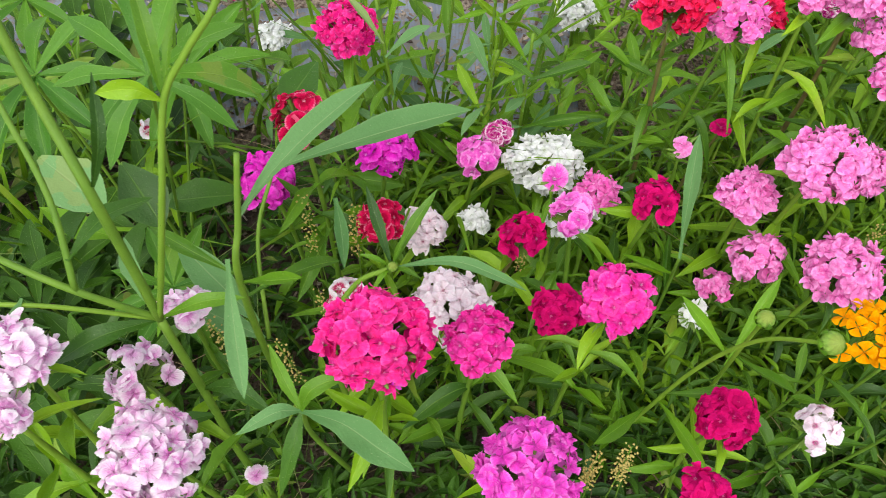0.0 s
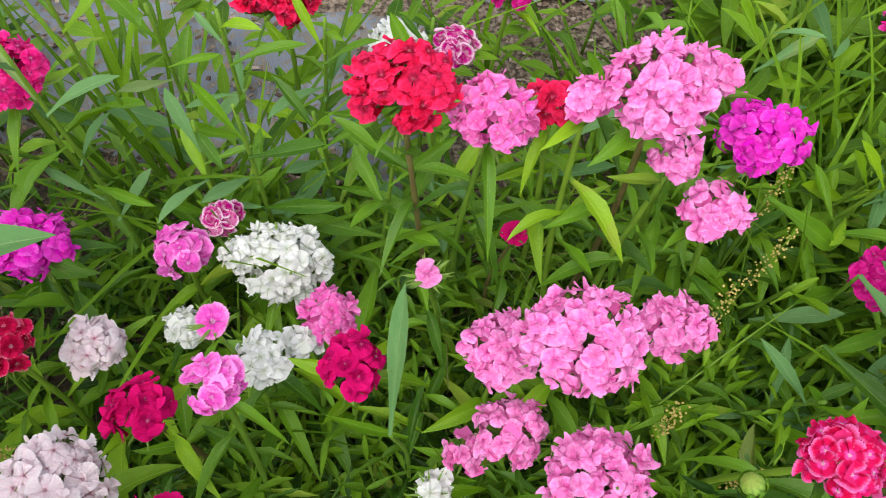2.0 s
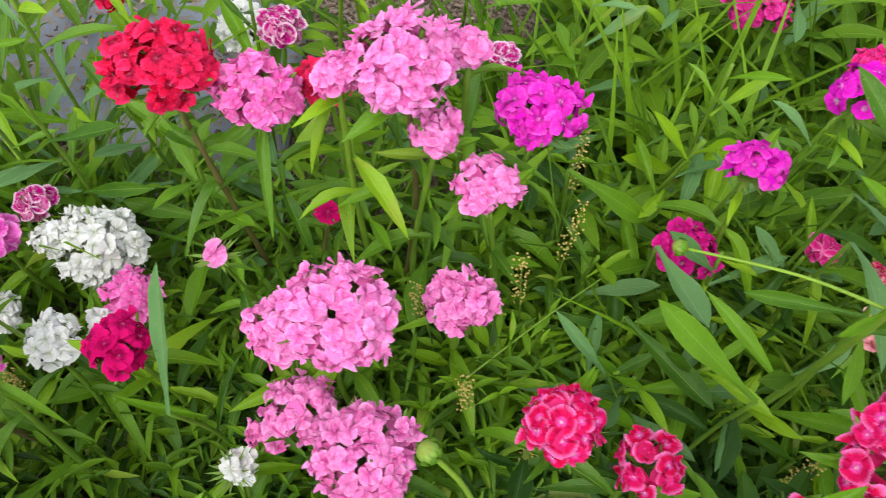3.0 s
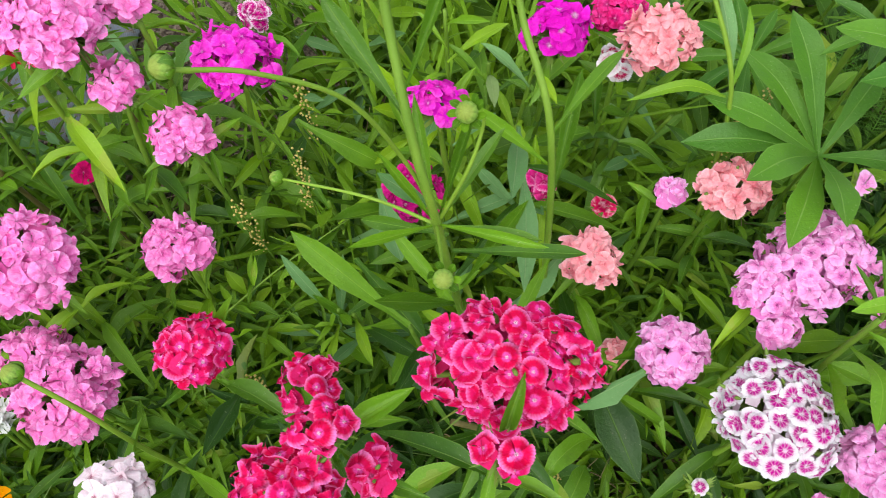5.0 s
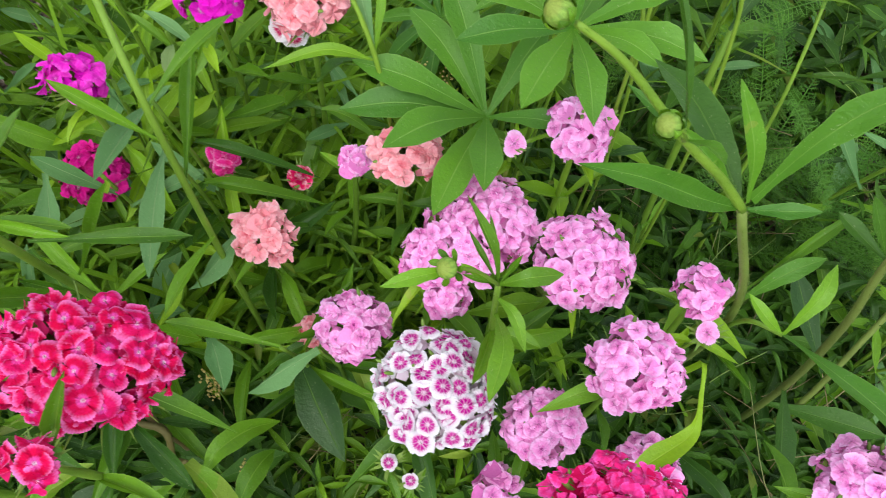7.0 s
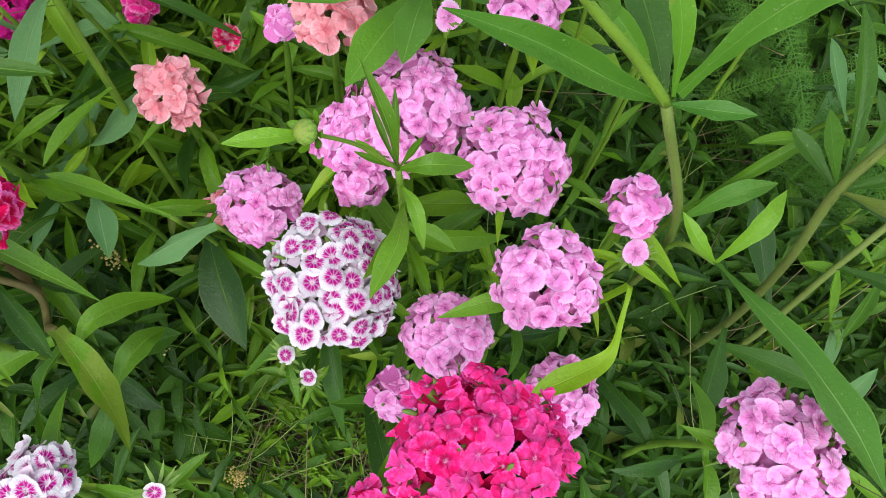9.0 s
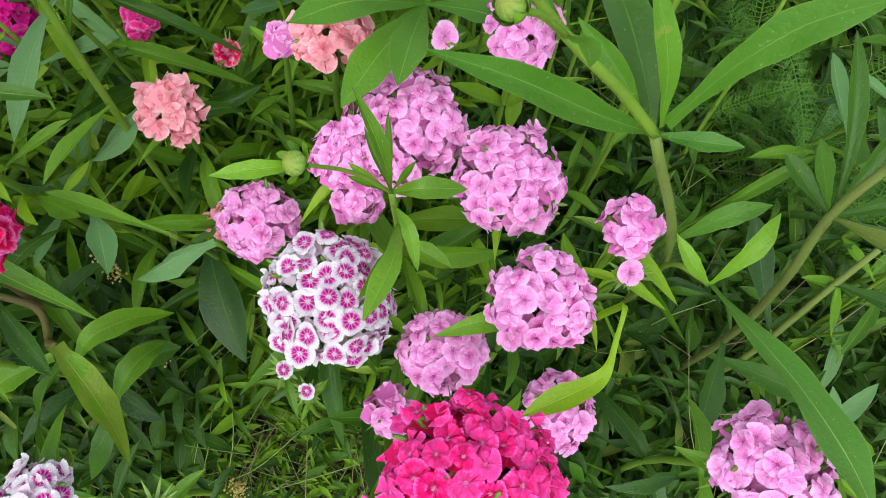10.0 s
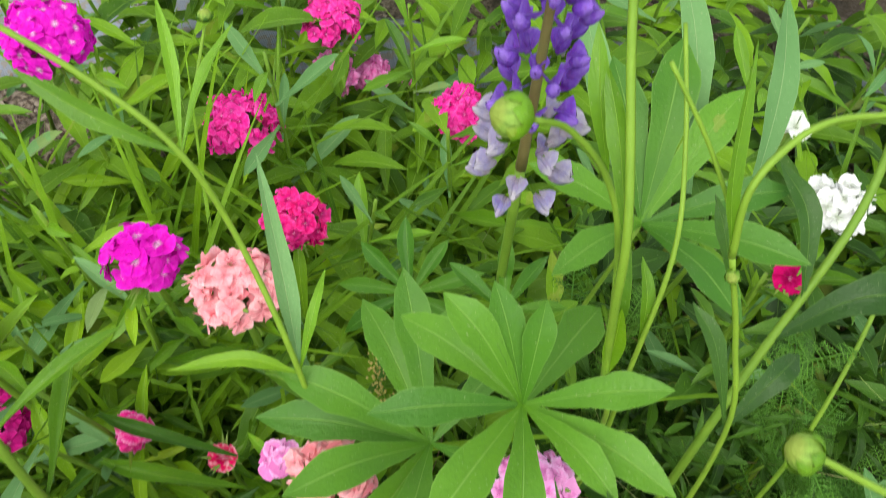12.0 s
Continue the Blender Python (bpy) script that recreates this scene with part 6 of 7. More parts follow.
lupin = lupin_plant(0.93, 0.60, [((0.915, 0.60, 0.40), 8, 0.045, (-0.1, -0.1, 1), 0.1), ((0.86, 0.66, 0.30), 9, 0.06, (-0.3, -0.3, 1), 0.3)], "lupin with fresh green hand-shaped leaves")
lupin_hand(lupin, (0.93, 0.60, 0), (0.882, 0.542, 0.336), (0.93, 0.60, 0.02),
           [(0.832, 0.621, 0.359), (0.856, 0.625, 0.395), (0.791, 0.562, 0.378), (0.780, 0.543, 0.350), (0.808, 0.491, 0.384), (0.838, 0.455, 0.359), (0.869, 0.461, 0.378), (0.935, 0.515, 0.362), (0.930, 0.60, 0.36)], 0.225)
lupin_hand(lupin, (0.93, 0.60, 0), (0.9205, 0.527, 0.447), (0.93, 0.60, 0.02),
           [(0.859, 0.573, 0.436), (0.850, 0.510, 0.462), (0.879, 0.458, 0.472), (0.918, 0.452, 0.462), (0.957, 0.478, 0.474), (0.981, 0.482, 0.474), (0.979, 0.523, 0.489), (0.966, 0.600, 0.415), (0.923, 0.556, 0.497), (0.900, 0.563, 0.497), (0.878, 0.556, 0.495)])
lupin_hand(lupin, (0.93, 0.60, 0), (0.985, 0.643, 0.437), (0.93, 0.60, 0.02),
           [(1.059, 0.605, 0.470), (1.021, 0.570, 0.468), (0.932, 0.593, 0.456), (0.962, 0.725, 0.480), (1.0, 0.735, 0.49), (1.035, 0.71, 0.48), (0.918, 0.655, 0.465), (1.06, 0.655, 0.465)])
left_lupin = lupin_plant(-0.30, 0.46, [((-0.25, 0.56, 0.34), 9, 0.08, (0.1, -0.3, 1), 0.0), ((-0.35, 0.50, 0.40), 10, 0.085, (-0.1, -0.3, 1), 0.3), ((-0.24, 0.36, 0.28), 8, 0.06, (0.1, -0.4, 1), 0.2),
                          ((-0.40, 0.62, 0.38), 10, 0.08, (0, -0.3, 1), 0.1)], "leafy lupin clump with broad hand-shaped leaves")
lupin_hand(left_lupin, (-0.30, 0.46, 0), (-0.192, 0.380, 0.526), (-0.30, 0.46, 0.02),
           [(-0.130, 0.420, 0.466), (-0.140, 0.367, 0.486), (-0.220, 0.332, 0.487), (-0.235, 0.36, 0.49), (-0.262, 0.385, 0.51), (-0.255, 0.43, 0.53), (-0.215, 0.455, 0.55), (-0.175, 0.455, 0.55), (-0.142, 0.445, 0.51)], 0.2)


def pea_flower(kind):
    """A small two-lipped flower: a folded standard above a plump keel."""
    verts, faces = [], []
    for s in (-1, 1):
        base = len(verts)
        for i in range(5):
            for j in range(4):
                u, v = i / 4, j / 3
                a = math.pi * u
                verts.append((s * (0.08 + 0.42 * v * math.sin(a)), 0.15 + 1.0 * u - 0.1 * v, 0.35 + 0.55 * v * math.sin(a) + 0.1 * u))
        for i in range(4):
            for j in range(3):
                a = base + i * 4 + j
                faces.append((a, a + 1, a + 5, a + 4))
    base, rows, cols = len(verts), 6, 8
    for i in range(rows + 1):
        v = i / rows
        r = 0.36 * math.sin(math.pi * (0.08 + 0.88 * v)) ** 0.8
        for k in range(cols):
            a = 2 * math.pi * k / cols
            verts.append((0.8 * r * math.cos(a), 0.05 + 1.15 * v, 0.25 * v + r * math.sin(a)))
    for i in range(rows):
        for k in range(cols):
            a, b = base + i * cols + k, base + i * cols + (k + 1) % cols
            faces.append((a, b, b + cols, a + cols))
    return mesh_of("floret", verts, faces, PETAL[kind])


PEA, PEA_OLD = pea_flower("purple"), pea_flower("fadedpurple")


def lupin_spike(x, y, z0, z1, foot, label, lean=(0.0, 0.0), scale=1.0):
    o = (foot[0], foot[1], 0)
    root = plant_root("lupin_flower", o[0], o[1], label, "flower", "lupins")
    a, b = Vector((x, y, z0)), Vector((x + lean[0], y + lean[1], z1))
    stalk(root, [(o[0], o[1], 0), a * 0.5 + Vector((o[0], o[1], 0)) * 0.5, a], 0.0032, 0.0026, STEM, origin=o)
    stalk(root, [a, (a + b) / 2, b], 0.0026, 0.0014, REDSTEM, name="spike_stem", origin=o)
    whorls = int((z1 - z0) / (0.0165 * scale))
    for w in range(whorls):
        f = w / whorls
        for k in range(6 if f < 0.75 else 5):
            t = k * 2 * math.pi / (6 if f < 0.75 else 5) + w * 0.5 + rng.uniform(-0.2, 0.2)
            p = a + (b - a) * (f + rng.uniform(-0.012, 0.012))
            d = Vector((math.cos(t), math.sin(t), (-0.25 if f < 0.25 else 0.3) + 0.6 * f + rng.uniform(-0.15, 0.15))).normalized()
            s = scale * 0.0132 * (1 - 0.25 * f) * rng.uniform(0.85, 1.1)
            part("floret", PEA_OLD if f < 0.25 else PEA, root, frame_matrix(p + d * (0.017 - 0.004 * f) * scale - Vector(o), d, UP, s, s, s))
    return root


lupin_spike(0.907, 0.608, 0.520, 0.675, (0.93, 0.66), "purple lupin flower spike, lower florets faded", (-0.004, 0.006), 0.78)
lupin_spike(0.66, 1.32, 0.20, 0.36, (0.66, 1.34), "purple lupin flower spike beyond the path")
lupin_spike(0.74, 1.38, 0.20, 0.36, (0.74, 1.39), "purple lupin flower spike beyond the path")
lupin_spike(0.95, 1.25, 0.18, 0.33, (0.95, 1.27), "purple lupin flower spike beyond the path")

# ---- orange wallflower ----
CROSS = [floret_data(s, petals=4, cols=8, teeth=0.012, cup=0.25, gap=0.27, ruffle=0.16, loose=0.30) for s in (11, 12, 13, 14)]


def wallflower(x, y, z, n, spread):
    root = plant_root("wallflower", x, y + 0.03, "bright orange wallflower cluster on thin stems", "flower", "orange wallflowers")
    o = Vector((x, y + 0.03, 0))
    top = Vector((x, y, z - 0.03)) - o
    stalk(root, [(0, 0, 0), top * 0.5 + Vector((0.004, 0, 0)), top], 0.002, 0.0014, STEM)
    for k in range(n):
        a, q = k * 2.4, spread * math.sqrt((k + 0.5) / n)
        p = top + Vector((q * math.cos(a) * rng.uniform(0.85, 1.2), q * math.sin(a) * rng.uniform(0.8, 1.15), 0.032 - 0.9 * q + rng.uniform(-0.007, 0.007)))
        stalk(root, [top + Vector((0, 0, -0.004)), (top + p) / 2 + Vector((0, 0, 0.002)), p], 0.0007, 0.0006, LIMESTEM, name="flower_stalk", sides=5)
        d = Vector((math.cos(a) * q / spread * 0.7 + rng.uniform(-0.3, 0.3), math.sin(a) * q / spread * 0.7 - 0.2 + rng.uniform(-0.3, 0.3), 1)).normalized()
        s = 0.0090 * rng.uniform(0.8, 1.1)
        m = d.to_track_quat("Z", "Y").to_matrix().to_4x4() @ Matrix.Rotation(rng.uniform(0, 6), 4, "Z") @ Matrix.Diagonal((s, s, s, 1))
        m.translation = p
        part("floret", floret_mesh("orange", CROSS, "cross"), root, m)
    for k in range(8):
        a, f = k * 1.9, 0.2 + 0.09 * k
        part("leaf", leaf_mesh("long", LEAF), root, frame_matrix(top * f, (math.cos(a), math.sin(a), 0.6), UP, 0.05, 0.05, 0.05))
    return root


wallflower(0.332, 0.283, 0.365, 13, 0.026)
wallflower(0.352, 0.268, 0.345, 6, 0.016)
wallflower(0.372, 0.225, 0.365, 9, 0.022)

# ---- sorrel seed stalks, yarrow, grass ----


def sorrel(x, y, z, h, lean=(0.0, 0.0)):
    root = plant_root("sorrel_stalk", x, y, "thin sorrel stalk hung with tiny tan seeds", "weed", "sorrel stalks")
    top = Vector((lean[0], lean[1], z))
    stalk(root, [(0, 0, 0), top * 0.5 + Vector((0.004, 0.003, 0)), top], 0.0009, 0.0006, STEM, sides=5)
    verts, faces = [], []
    for k in range(70):
        f = 1 - (h / z) * (k / 70)
        a = k * 2.4
        q = top * f + Vector((math.cos(a), math.sin(a), 0.1)) * rng.uniform(0.001, 0.007)
        r = rng.uniform(0.0008, 0.0014)
        base = len(verts)
        verts += [q + Vector(v) * r for v in ((1, 0, 0), (0, 1, 0), (-1, 0, 0), (0, -1, 0), (0, 0, 1.3), (0, 0, -1.3))]
        faces += [tuple(base + i for i in t) for t in ((0, 1, 4), (1, 2, 4), (2, 3, 4), (3, 0, 4), (1, 0, 5), (2, 1, 5), (3, 2, 5), (0, 3, 5))]
    part("seed_spray", mesh_of("seed_spray", verts, faces, SEED), root)
    return root


for args in ((-0.125, 0.42, 0.33, 0.09), (-0.10, 0.43, 0.34, 0.09), (-0.16, 0.31, 0.36, 0.08), (-0.115, 0.30, 0.34, 0.09), (0.12, 0.20, 0.30, 0.07), (0.145, 0.20, 0.31, 0.07), (0.135, 0.215, 0.28, 0.06),
             (0.165, 0.20, 0.27, 0.06), (0.03, 0.17, 0.27, 0.06), (0.47, 0.52, 0.30, 0.08), (0.485, 0.56, 0.31, 0.09), (0.43, 0.44, 0.27, 0.07), (0.455, 0.42, 0.26, 0.06), (0.40, 0.50, 0.27, 0.06),
             (0.50, 0.61, 0.33, 0.08), (0.53, 0.35, 0.28, 0.06), (0.55, 0.31, 0.27, 0.05), (0.845, 0.61, 0.33, 0.09), (0.86, 0.615, 0.32, 0.09), (0.66, 0.39, 0.24, 0.06), (0.71, 0.36, 0.20, 0.06), (0.96, 0.26, 0.14, 0.04),
             (0.99, 0.25, 0.13, 0.04), (0.73, 0.24, 0.16, 0.05), (0.76, 0.25, 0.15, 0.05), (-0.04, 0.37, 0.26, 0.06), (-0.09, 0.36, 0.27, 0.06), (0.06, 0.42, 0.25, 0.05)):
    sorrel(*args, lean=(rng.uniform(-0.025, 0.025), rng.uniform(-0.03, 0.01)))


def yarrow_frond(seed):
    r = random.Random(seed)
    verts, faces, uvs = [], [], []

    def sliver(a, b, w):
        d = (b - a).normalized()
        x = d.cross(UP).normalized() * w
        base = len(verts)
        verts.extend([a - x, a + x, (a + b) / 2 + x + UP * w, (a + b) / 2 - x + UP * w, b])
        uvs.extend([(0.3, 0.1), (0.7, 0.1), (0.7, 0.5), (0.3, 0.5), (0.5, 1)])
        faces.extend([(base, base + 1, base + 2, base + 3), (base + 3, base + 2, base + 4)])

    for i in range(30):
        v = i / 30
        p = Vector((0.05 * v * v, v, -0.25 * v * v + 0.08 * v))
        n = 0.15 * math.sin(math.pi * (0.12 + 0.83 * v)) * r.uniform(0.8, 1.15)
        for s in (-1, 1):
            d = Vector((s, r.uniform(0.2, 0.7), r.uniform(-0.5, 0.6))).normalized()
            sliver(p, p + d * n, 0.0035)
            for f in (0.25, 0.42, 0.6, 0.78, 0.92):
                q = p + d * n * f
                g = n * r.uniform(0.22, 0.4) * (1.1 - 0.5 * f)
                sliver(q, q + Vector((s * 0.5, 1, r.uniform(-0.5, 0.8))).normalized() * g, 0.0026)
                sliver(q, q + Vector((s * 1.0, -0.8, r.uniform(-0.5, 0.8))).normalized() * g, 0.0026)
        if i < 29:
            sliver(p, p + Vector((0, 0.07, 0)), 0.005)
    return mesh_of("frond", verts, faces, FERN, uvs)


FRONDS = [yarrow_frond(s) for s in (1, 2, 3)]
for k in range(14):
    x, y = rng.uniform(0.98, 1.26), rng.uniform(0.44, 0.70)
    yr = plant_root("yarrow", x, y, "feathery green yarrow leaves growing among the flowers", "plant", "yarrow")
    for i in range(6):
        a = rng.uniform(0, 6.28)
        n = rng.uniform(0.07, 0.13)
        part("frond", rng.choice(FRONDS), yr, frame_matrix((0, 0, rng.uniform(0.02, 0.16)), (math.cos(a), math.sin(a), rng.uniform(0.6, 1.6)), UP, n, n, n))


tall_yarrow = plant_root("yarrow", 1.10, 0.50, "tall yarrow stem with long feathery fronds", "plant", "yarrow")
stalk(tall_yarrow, [(1.10, 0.50, 0), (1.108, 0.54, 0.18), (1.122, 0.575, 0.30), (1.140, 0.63, 0.38), (1.150, 0.68, 0.42)], 0.0019, 0.0013, LIMESTEM, origin=(1.10, 0.50, 0), hairs=160)
for p, q in (((1.137, 0.615, 0.365), (1.061, 0.588, 0.372)), ((1.122, 0.585, 0.315), (1.110, 0.650, 0.345)), ((1.120, 0.565, 0.31), (1.163, 0.500, 0.27)), ((1.142, 0.635, 0.385), (1.20, 0.66, 0.41)), ((1.112, 0.55, 0.22), (1.055, 0.53, 0.25)), ((1.112, 0.55, 0.20), (1.16, 0.56, 0.25))):
    p, q = Vector(p), Vector(q)
    n = (q - p).length * 1.12
    part("frond", FRONDS[0], tall_yarrow, frame_matrix(p - Vector((1.10, 0.50, 0)), q - p, UP, n, n, n))


def grass_tuft(x, y, n, height, spread, width=0.0035, label="tuft of tall narrow grass blades"):
    verts, faces, uvs = [], [], []
    for _ in range(n):
        a, h, w = rng.uniform(0, 6.28), height * rng.uniform(0.55, 1.1), width * rng.uniform(0.6, 1.3)
        lean, bend = rng.uniform(0.05, 0.5), rng.uniform(0.05, 0.6)
        px, py = rng.gauss(0, spread), rng.gauss(0, spread)
        side = Vector((-math.sin(a), math.cos(a), 0))
        out = Vector((math.cos(a), math.sin(a), 0))
        base = len(verts)
        for i in range(8):
            v = i / 7
            c = Vector((px, py, 0)) + out * h * (lean * v + bend * v * v) + UP * h * (v - 0.3 * bend * v * v)
            ww = w * min(1.0, 0.6 + v) * (1 - v ** 3) + 0.0002
            verts += [c - side * ww, c + UP * ww * 0.3, c + side * ww]
            uvs += [(0, v), (0.5, v), (1, v)]
        for i in range(7):
            b = base + i * 3
            faces += [(b, b + 1, b + 4, b + 3), (b + 1, b + 2, b + 5, b + 4)]
    ob = new("grass_tuft", mesh_of("grass_tuft", verts, faces, GRASS, uvs))
    ob.location = (x, y, 0)
    return tagged(ob, label, "grass", "grass tufts", "stuff")


for args in ((0.55, 0.80, 34, 0.34, 0.05), (0.64, 0.74, 34, 0.34, 0.05), (0.75, 0.78, 30, 0.34, 0.05), (0.60, 0.66, 26, 0.32, 0.04), (0.68, 0.60, 24, 0.34, 0.04), (0.48, 0.72, 24, 0.28, 0.05), (0.86, 0.80, 26, 0.30, 0.06),
             (-0.04, 0.66, 20, 0.40, 0.04), (0.02, 0.62, 22, 0.38, 0.03), (-0.09, 0.72, 18, 0.42, 0.04), (0.56, 0.55, 18, 0.26, 0.04), (1.14, 0.78, 20, 0.32, 0.06), (0.42, 0.85, 24, 0.26, 0.06),
             (0.95, 0.90, 26, 0.28, 0.08), (1.3, 0.85, 30, 0.34, 0.08), (0.30, 0.95, 16, 0.2, 0.06), (-0.35, 0.75, 24, 0.36, 0.06), (-0.5, 0.55, 24, 0.36, 0.06), (0.66, 0.92, 22, 0.28, 0.06), (0.52, 0.45, 12, 0.2, 0.04), (0.60, 0.62, 20, 0.3, 0.03)):
    grass_tuft(*args)
for k in range(26):
    grass_tuft(rng.uniform(-0.4, 1.4), rng.uniform(0.15, 0.7), 7, rng.uniform(0.14, 0.22), 0.03, 0.002, "few thin grass blades among the leaves")


def straw(a, b, r):
    o = (a[0], a[1], 0)
    root = plant_root("grass_stalk", o[0], o[1], "thin pale grass stalk leaning across the leaves", "grass", "grass stalks")
    stalk(root, [a, (Vector(a) + Vector(b)) / 2 + Vector((0, 0, 0.006)), b], r, r * 0.6, STEM, origin=o, sides=5)


straw((0.444, 0.475, 0.03), (0.465, 0.50, 0.22), 0.0008)
straw((0.42, 0.455, 0.205), (0.531, 0.542, 0.232), 0.0011)
straw((0.535, 0.545, 0.0), (0.463, 0.590, 0.36), 0.0010)

# ---- leafy undergrowth ----


def ceiling_at(x, y):
    """How high plain leaves may reach beneath the flower heads nearby."""
    top = 0.25
    for hx, hy, hz, hr in HEADS:
        d = math.hypot(x - hx, (y + 0.035 - hy) * 0.8)
        if d < hr + 0.055:
            top = min(top, hz - 0.055)
    return top


SHOOT_AREA = ((-0.50, 1.45), (0.06, 0.80))
placed = []
tries = 0
while len(placed) < 225 and tries < 6000:
    tries += 1
    x, y = rng.uniform(*SHOOT_AREA[0]), rng.uniform(*SHOOT_AREA[1])
    if y > 0.66 and x < 0.45 and rng.random() < 0.8:
        continue
    if any((x - a) ** 2 + (y - b) ** 2 < 0.026 ** 2 for a, b in placed):
        continue
    if 0.66 < x < 0.92 and y < 0.31 and rng.random() < 0.75:
        continue
    top = ceiling_at(x, y) * rng.uniform(0.55, 1.0)
    if top < 0.07:
        continue
    placed.append((x, y))
    # more DEEP in front and at right: undergrowth shade put into leaf colour
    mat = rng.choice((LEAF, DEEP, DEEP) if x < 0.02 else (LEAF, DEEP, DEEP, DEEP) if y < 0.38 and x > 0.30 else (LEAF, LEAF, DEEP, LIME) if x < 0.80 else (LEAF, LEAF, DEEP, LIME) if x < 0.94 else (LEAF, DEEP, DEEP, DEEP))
    shape = "lance" if rng.random() < 0.94 else "broad"
    root = plant_root("sweet_william_shoot", x, y, "leafy green shoot without flowers, growing low", "plant", "leafy shoots in the bed")
    tip = Vector((rng.uniform(-0.03, 0.03), rng.uniform(-0.03, 0.03), top * 0.8))
    stalk(root, [(0, 0, 0), tip * 0.5 + Vector((0.004, 0.004, 0)), tip], 0.0022, 0.0014, STEM, sides=5)
    turn = rng.uniform(0, 6.28)
    pairs = max(3, min(6, int(top / 0.035)))
    for i in range(pairs):
        f = 1 - i / (pairs + 0.3)
        turn += math.pi / 2 + rng.uniform(-0.25, 0.25)
        for s in (0, math.pi):
            a = turn + s + rng.uniform(-0.2, 0.2)
            n = rng.uniform(0.026, 0.058) * (0.62 + 0.38 * min(1, i / 1.5))
            d = (math.cos(a), math.sin(a), rng.uniform(0.9, 1.6) if i == 0 else rng.uniform(0.15, 0.8))
            part("leaf", leaf_mesh(shape, mat), root, frame_matrix(tip * f, d, UP, n * rng.uniform(0.7, 1.15), n, n))


def leaf_carpet(name, count, area, z_range, size, label, material, seed, coarse=True):
    """Low leaves as one mass."""
    r = np.random.default_rng(seed)
    v0, f0, uv0 = leaf_grid(long_n=5, wide_n=2, width=0.27, arch=0.35, fold=0.12)
    v0, f0 = np.array(v0), np.array(f0)
    verts, faces = [], []
    for k in range(count):
        x, y = r.uniform(*area[0]), r.uniform(*area[1])
        lim = min(z_range[1], ceiling_at(x, y) - 0.05) if area[1][0] < 0.7 else z_range[1]
        z = max(0.004, r.uniform(z_range[0], max(z_range[0] + 0.004, lim)))
        a, n = r.uniform(0, 6.283), r.uniform(*size)
        m = frame_matrix((x, y, z), (math.cos(a), math.sin(a), r.uniform(-0.1, 0.9)), (r.uniform(-0.4, 0.4), r.uniform(-0.4, 0.4), 1), n * r.uniform(0.7, 1.3), n, n)
        m = np.array(m)
        verts.append(v0 @ m[:3, :3].T + m[:3, 3])
        faces.append(f0 + k * len(v0))
    verts, faces = np.concatenate(verts), np.concatenate(faces)
    me = bpy.data.meshes.new(name)
    me.from_pydata(verts.tolist(), [], faces.tolist())
    me.materials.append(material)
    uv = np.tile(np.array(uv0, np.float32), (count, 1))
    idx = np.empty(len(me.loops), np.int32)
    me.loops.foreach_get("vertex_index", idx)
    me.uv_layers.new(name="UVMap").data.foreach_set("uv", uv[idx].ravel())
    me.polygons.foreach_set("use_smooth", [True] * len(me.polygons))
    me.update()
    return tagged(new(name, me), label, "foliage", kind="stuff")


def dry_stems(count, seed, area=((-0.5, 1.4), (0.08, 0.75)), high=1.0):
    """Thin dead and green stems lying and standing between the plants, as one mass."""
    r = random.Random(seed)
    verts, faces = [], []
    for _ in range(count):
        x, y = r.uniform(*area[0]), r.uniform(*area[1])
        top = max(0.03, ceiling_at(x, y) - 0.05) * high
        a, n = r.uniform(0, 6.283), r.uniform(0.05, 0.15)
        z0, z1 = r.uniform(0.005, 0.6) * top, r.uniform(0.1, 1.0) * top
        p, q = Vector((x, y, z0)), Vector((x + n * math.cos(a), y + n * math.sin(a), z1))
        v, f, _uv = tube_data([p, (p + q) / 2 + Vector((r.uniform(-0.012, 0.012), r.uniform(-0.012, 0.012), r.uniform(-0.01, 0.02))), q], r.uniform(0.0004, 0.0009), 0.0003, 4, 4)
        base = len(verts)
        verts += v
        faces += [tuple(base + i for i in g) for g in f]
    return tagged(new("dry_stems", mesh_of("dry_stems", verts, faces, DRY)), "thin dry stems and stalks tangled in the bed", "litter", kind="stuff")


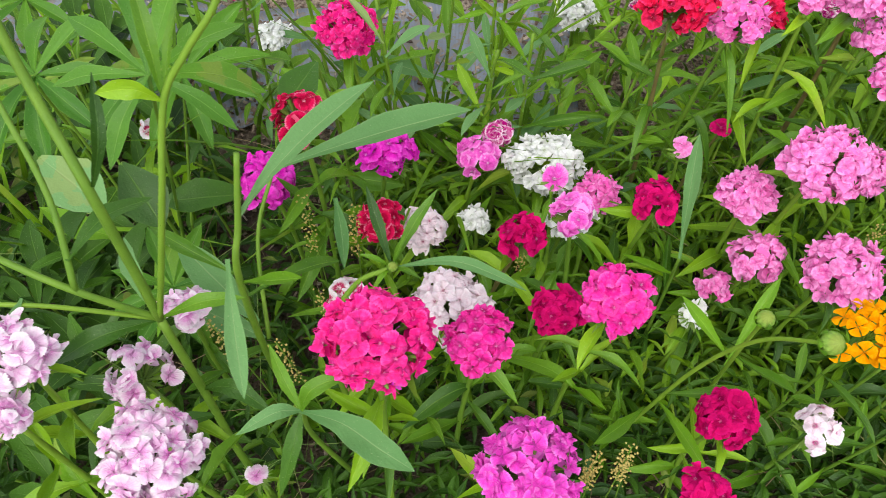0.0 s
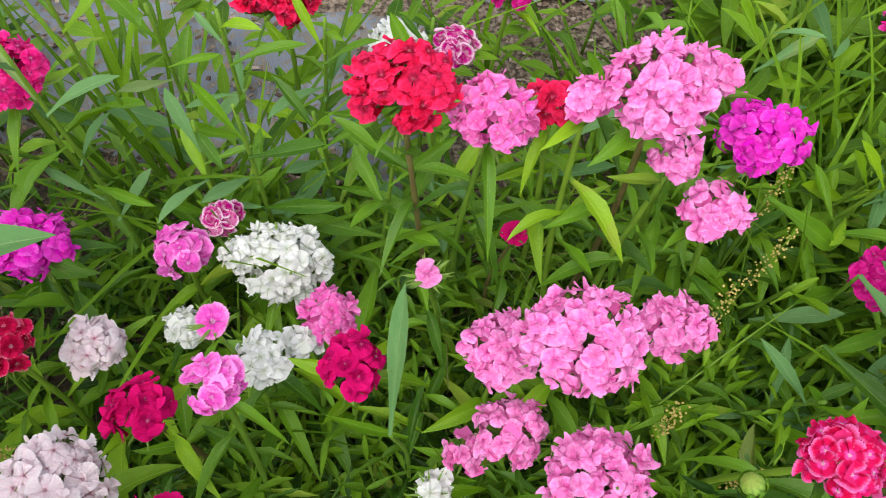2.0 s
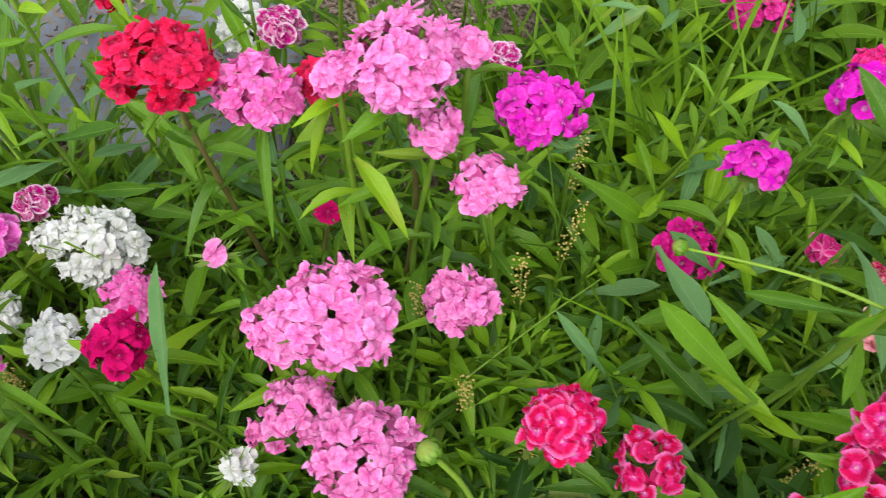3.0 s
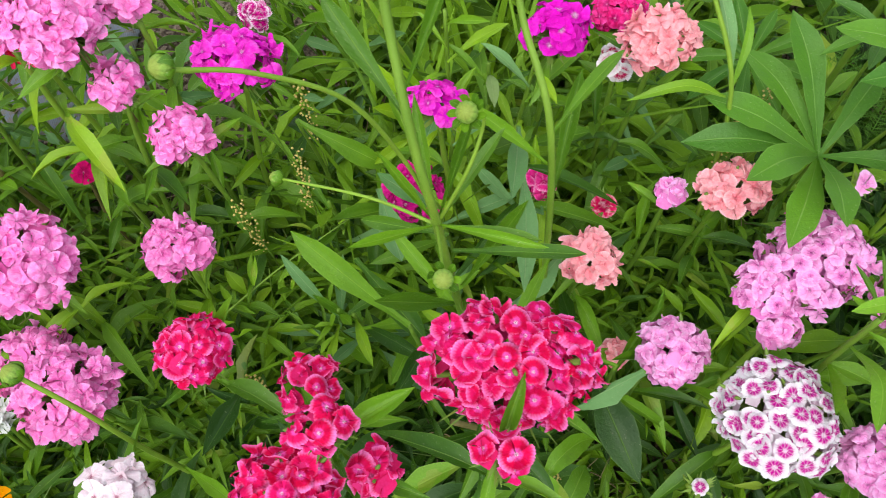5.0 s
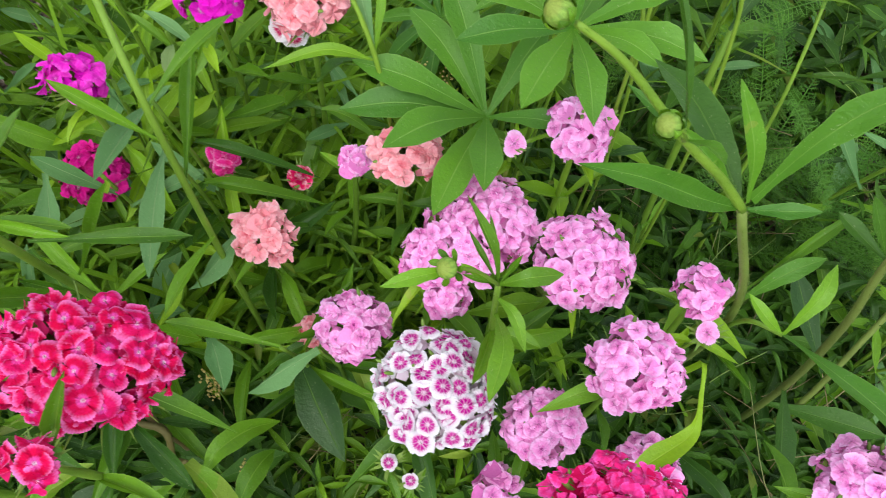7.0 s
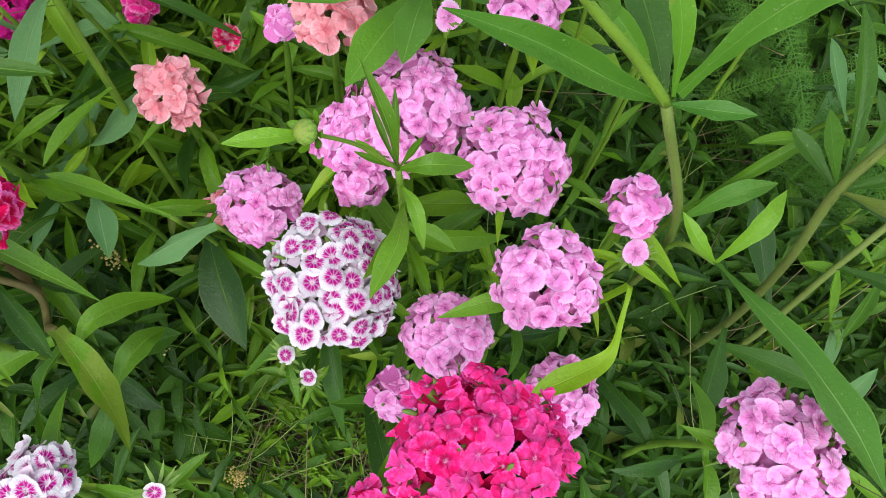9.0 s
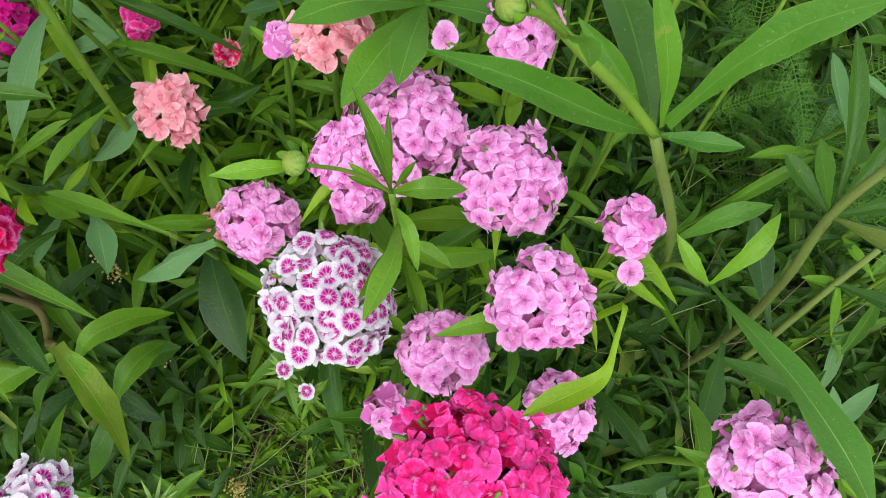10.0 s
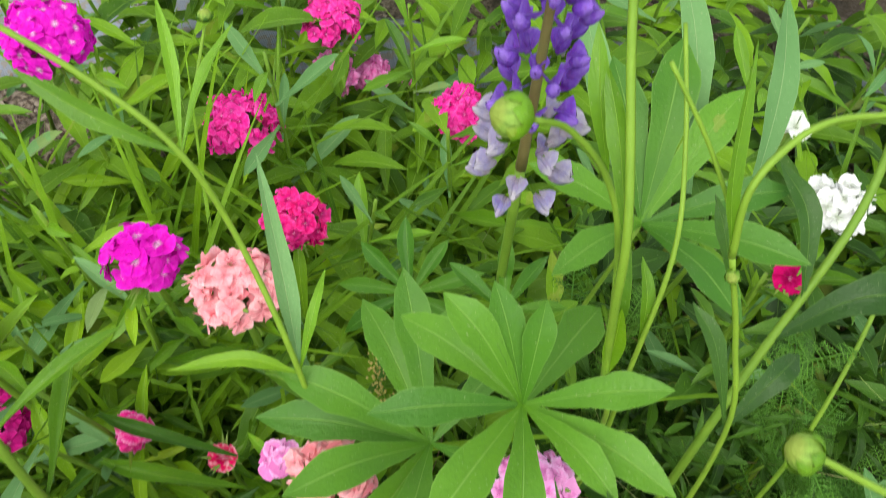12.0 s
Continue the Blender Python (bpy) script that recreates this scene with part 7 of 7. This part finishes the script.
def shoot_mass(name, count, area, high, size, label, material, seed, keep=None, spoon=False):
    """Young shoots with crosswise pairs of narrow leaves, as one mass."""
    r = random.Random(seed)
    shapes = [leaf_grid(long_n=6, wide_n=2, width=w * (1.25 if spoon else 1), arch=a, fold=0.2 if spoon else 0.26, side=sd, peak=0.62 if spoon else 0.42, tip=2.6 if spoon else 2.1, stalk=0.3, twist=t) for w, a, sd, t in ((0.24, 0.1, 0.05, 0.3), (0.2, 0.45, -0.1, -0.5), (0.26, 0.8, 0.1, 0.4), (0.21, 1.2, -0.06, 0.2))]
    shapes = [(np.array(v), np.array(f), np.array(uv, np.float32)) for v, f, uv in shapes]
    verts, faces, uvs, at = [], [], [], 0
    for _ in range(count):
        x, y = r.uniform(*area[0]), r.uniform(*area[1])
        top = min(high, ceiling_at(x, y) - 0.015) * r.uniform(0.45, 1.0)
        if top < 0.03 or (keep and not keep(x, y)):
            continue
        tip = Vector((x + r.uniform(-0.3, 0.3) * top, y + r.uniform(-0.3, 0.3) * top, top))
        turn, pairs = r.uniform(0, 6.28), r.choice((3, 4, 4, 5))
        for i in range(pairs):
            p = Vector((x, y, 0)).lerp(tip, 1 - i / (pairs + 0.6))
            turn += 1.571 + r.uniform(-0.3, 0.3)
            for half in (0, math.pi):
                n, a = r.uniform(*size) * (0.6 + 0.4 * min(1, i / 1.5)), turn + half + r.uniform(-0.25, 0.25)
                m = np.array(frame_matrix(p, (math.cos(a), math.sin(a), r.uniform(0.8, 1.6) if i == 0 else r.uniform(0.1, 0.8)), UP, n * r.uniform(0.8, 1.2), n, n))
                v, f, uv = r.choice(shapes)
                verts.append(v @ m[:3, :3].T + m[:3, 3])
                faces.append(f + at)
                uvs.append(uv)
                at += len(v)
    me = bpy.data.meshes.new(name)
    me.from_pydata(np.concatenate(verts).tolist(), [], np.concatenate(faces).tolist())
    me.materials.append(material)
    idx = np.empty(len(me.loops), np.int32)
    me.loops.foreach_get("vertex_index", idx)
    me.uv_layers.new(name="UVMap").data.foreach_set("uv", np.concatenate(uvs)[idx].ravel())
    me.polygons.foreach_set("use_smooth", [True] * len(me.polygons))
    me.update()
    return tagged(new(name, me), label, "foliage", kind="stuff")


dry_stems(700, 41)
dry_stems(420, 43, ((0.64, 0.95), (0.14, 0.33)), 0.6)
# masses in CARPET carry the bed's shade in their leaf colour
shoot_mass("low_shoots", 900, ((-0.7, 1.5), (0.0, 0.46)), 0.17, (0.020, 0.042), "young green shoots crowded under the flowers, shade put into their colour", CARPET, 21, lambda x, y: not (0.68 < x < 0.92 and y < 0.31) and not (0.56 < x < 0.8 and y > 0.31))
shoot_mass("fresh_shoots", 680, ((-0.1, 0.95), (0.32, 0.70)), 0.20, (0.022, 0.048), "young fresh green shoots between the flower stems", GRASS, 22, lambda x, y: not (0.46 < x < 0.70 and y < 0.43))
shoot_mass("back_shoots", 420, ((0.85, 1.7), (0.44, 0.85)), 0.20, (0.025, 0.05), "young green shoots among taller plants, shade put into their colour", CARPET, 23)
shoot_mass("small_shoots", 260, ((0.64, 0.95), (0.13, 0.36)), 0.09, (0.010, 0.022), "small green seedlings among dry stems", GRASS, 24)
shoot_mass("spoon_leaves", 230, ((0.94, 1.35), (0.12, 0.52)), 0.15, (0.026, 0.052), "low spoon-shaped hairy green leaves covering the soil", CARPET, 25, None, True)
shoot_mass("broad_leaves", 150, ((0.44, 0.72), (0.22, 0.45)), 0.17, (0.028, 0.052), "low broad green leaves between the raspberry flowers, shade put into their colour", CARPET, 28, None, True)
shoot_mass("bright_shoots", 180, ((0.46, 0.82), (0.46, 0.70)), 0.24, (0.030, 0.055), "light green leafy shoots standing between the stems", GRASS, 26)
shoot_mass("edge_shoots", 90, ((0.36, 0.52), (0.38, 0.55)), 0.22, (0.028, 0.05), "light green leafy shoots below the pink heads", GRASS, 27)
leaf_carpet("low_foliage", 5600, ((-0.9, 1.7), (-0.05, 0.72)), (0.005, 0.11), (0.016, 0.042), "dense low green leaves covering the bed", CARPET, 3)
leaf_carpet("tiny_weeds", 1800, ((0.62, 0.96), (0.12, 0.34)), (0.004, 0.09), (0.006, 0.018), "tiny-leaved weeds among dry stems on the soil", GRASS, 14)
leaf_carpet("path_edge_foliage", 1000, ((-0.9, 2.2), (0.70, 1.0)), (0.005, 0.15), (0.03, 0.065), "scattered green weeds growing over the path edge", GRASS, 4)
leaf_carpet("middle_bed_foliage", 1300, ((0.5, 1.0), (0.62, 1.12)), (0.01, 0.20), (0.04, 0.08), "mixed light green foliage beyond the flowers", GRASS, 5)
leaf_carpet("right_side_foliage", 1500, ((1.0, 2.2), (0.62, 1.12)), (0.01, 0.20), (0.04, 0.085), "mixed green foliage beyond the flowers", CARPET, 16)
leaf_carpet("path_weeds", 1400, ((0.5, 2.1), (0.86, 1.34)), (0.02, 0.22), (0.05, 0.09), "light green weeds along the path", GRASS, 15)
leaf_carpet("far_bed_foliage", 4200, ((-1.5, 3.0), (1.36, 2.6)), (0.01, 0.24), (0.05, 0.10), "green foliage of the flower bed beyond the path", GRASS, 6)
leaf_carpet("left_side_foliage", 1500, ((-1.2, -0.3), (0.1, 0.9)), (0.02, 0.17), (0.05, 0.09), "mixed green foliage at the end of the bed", CARPET, 8)
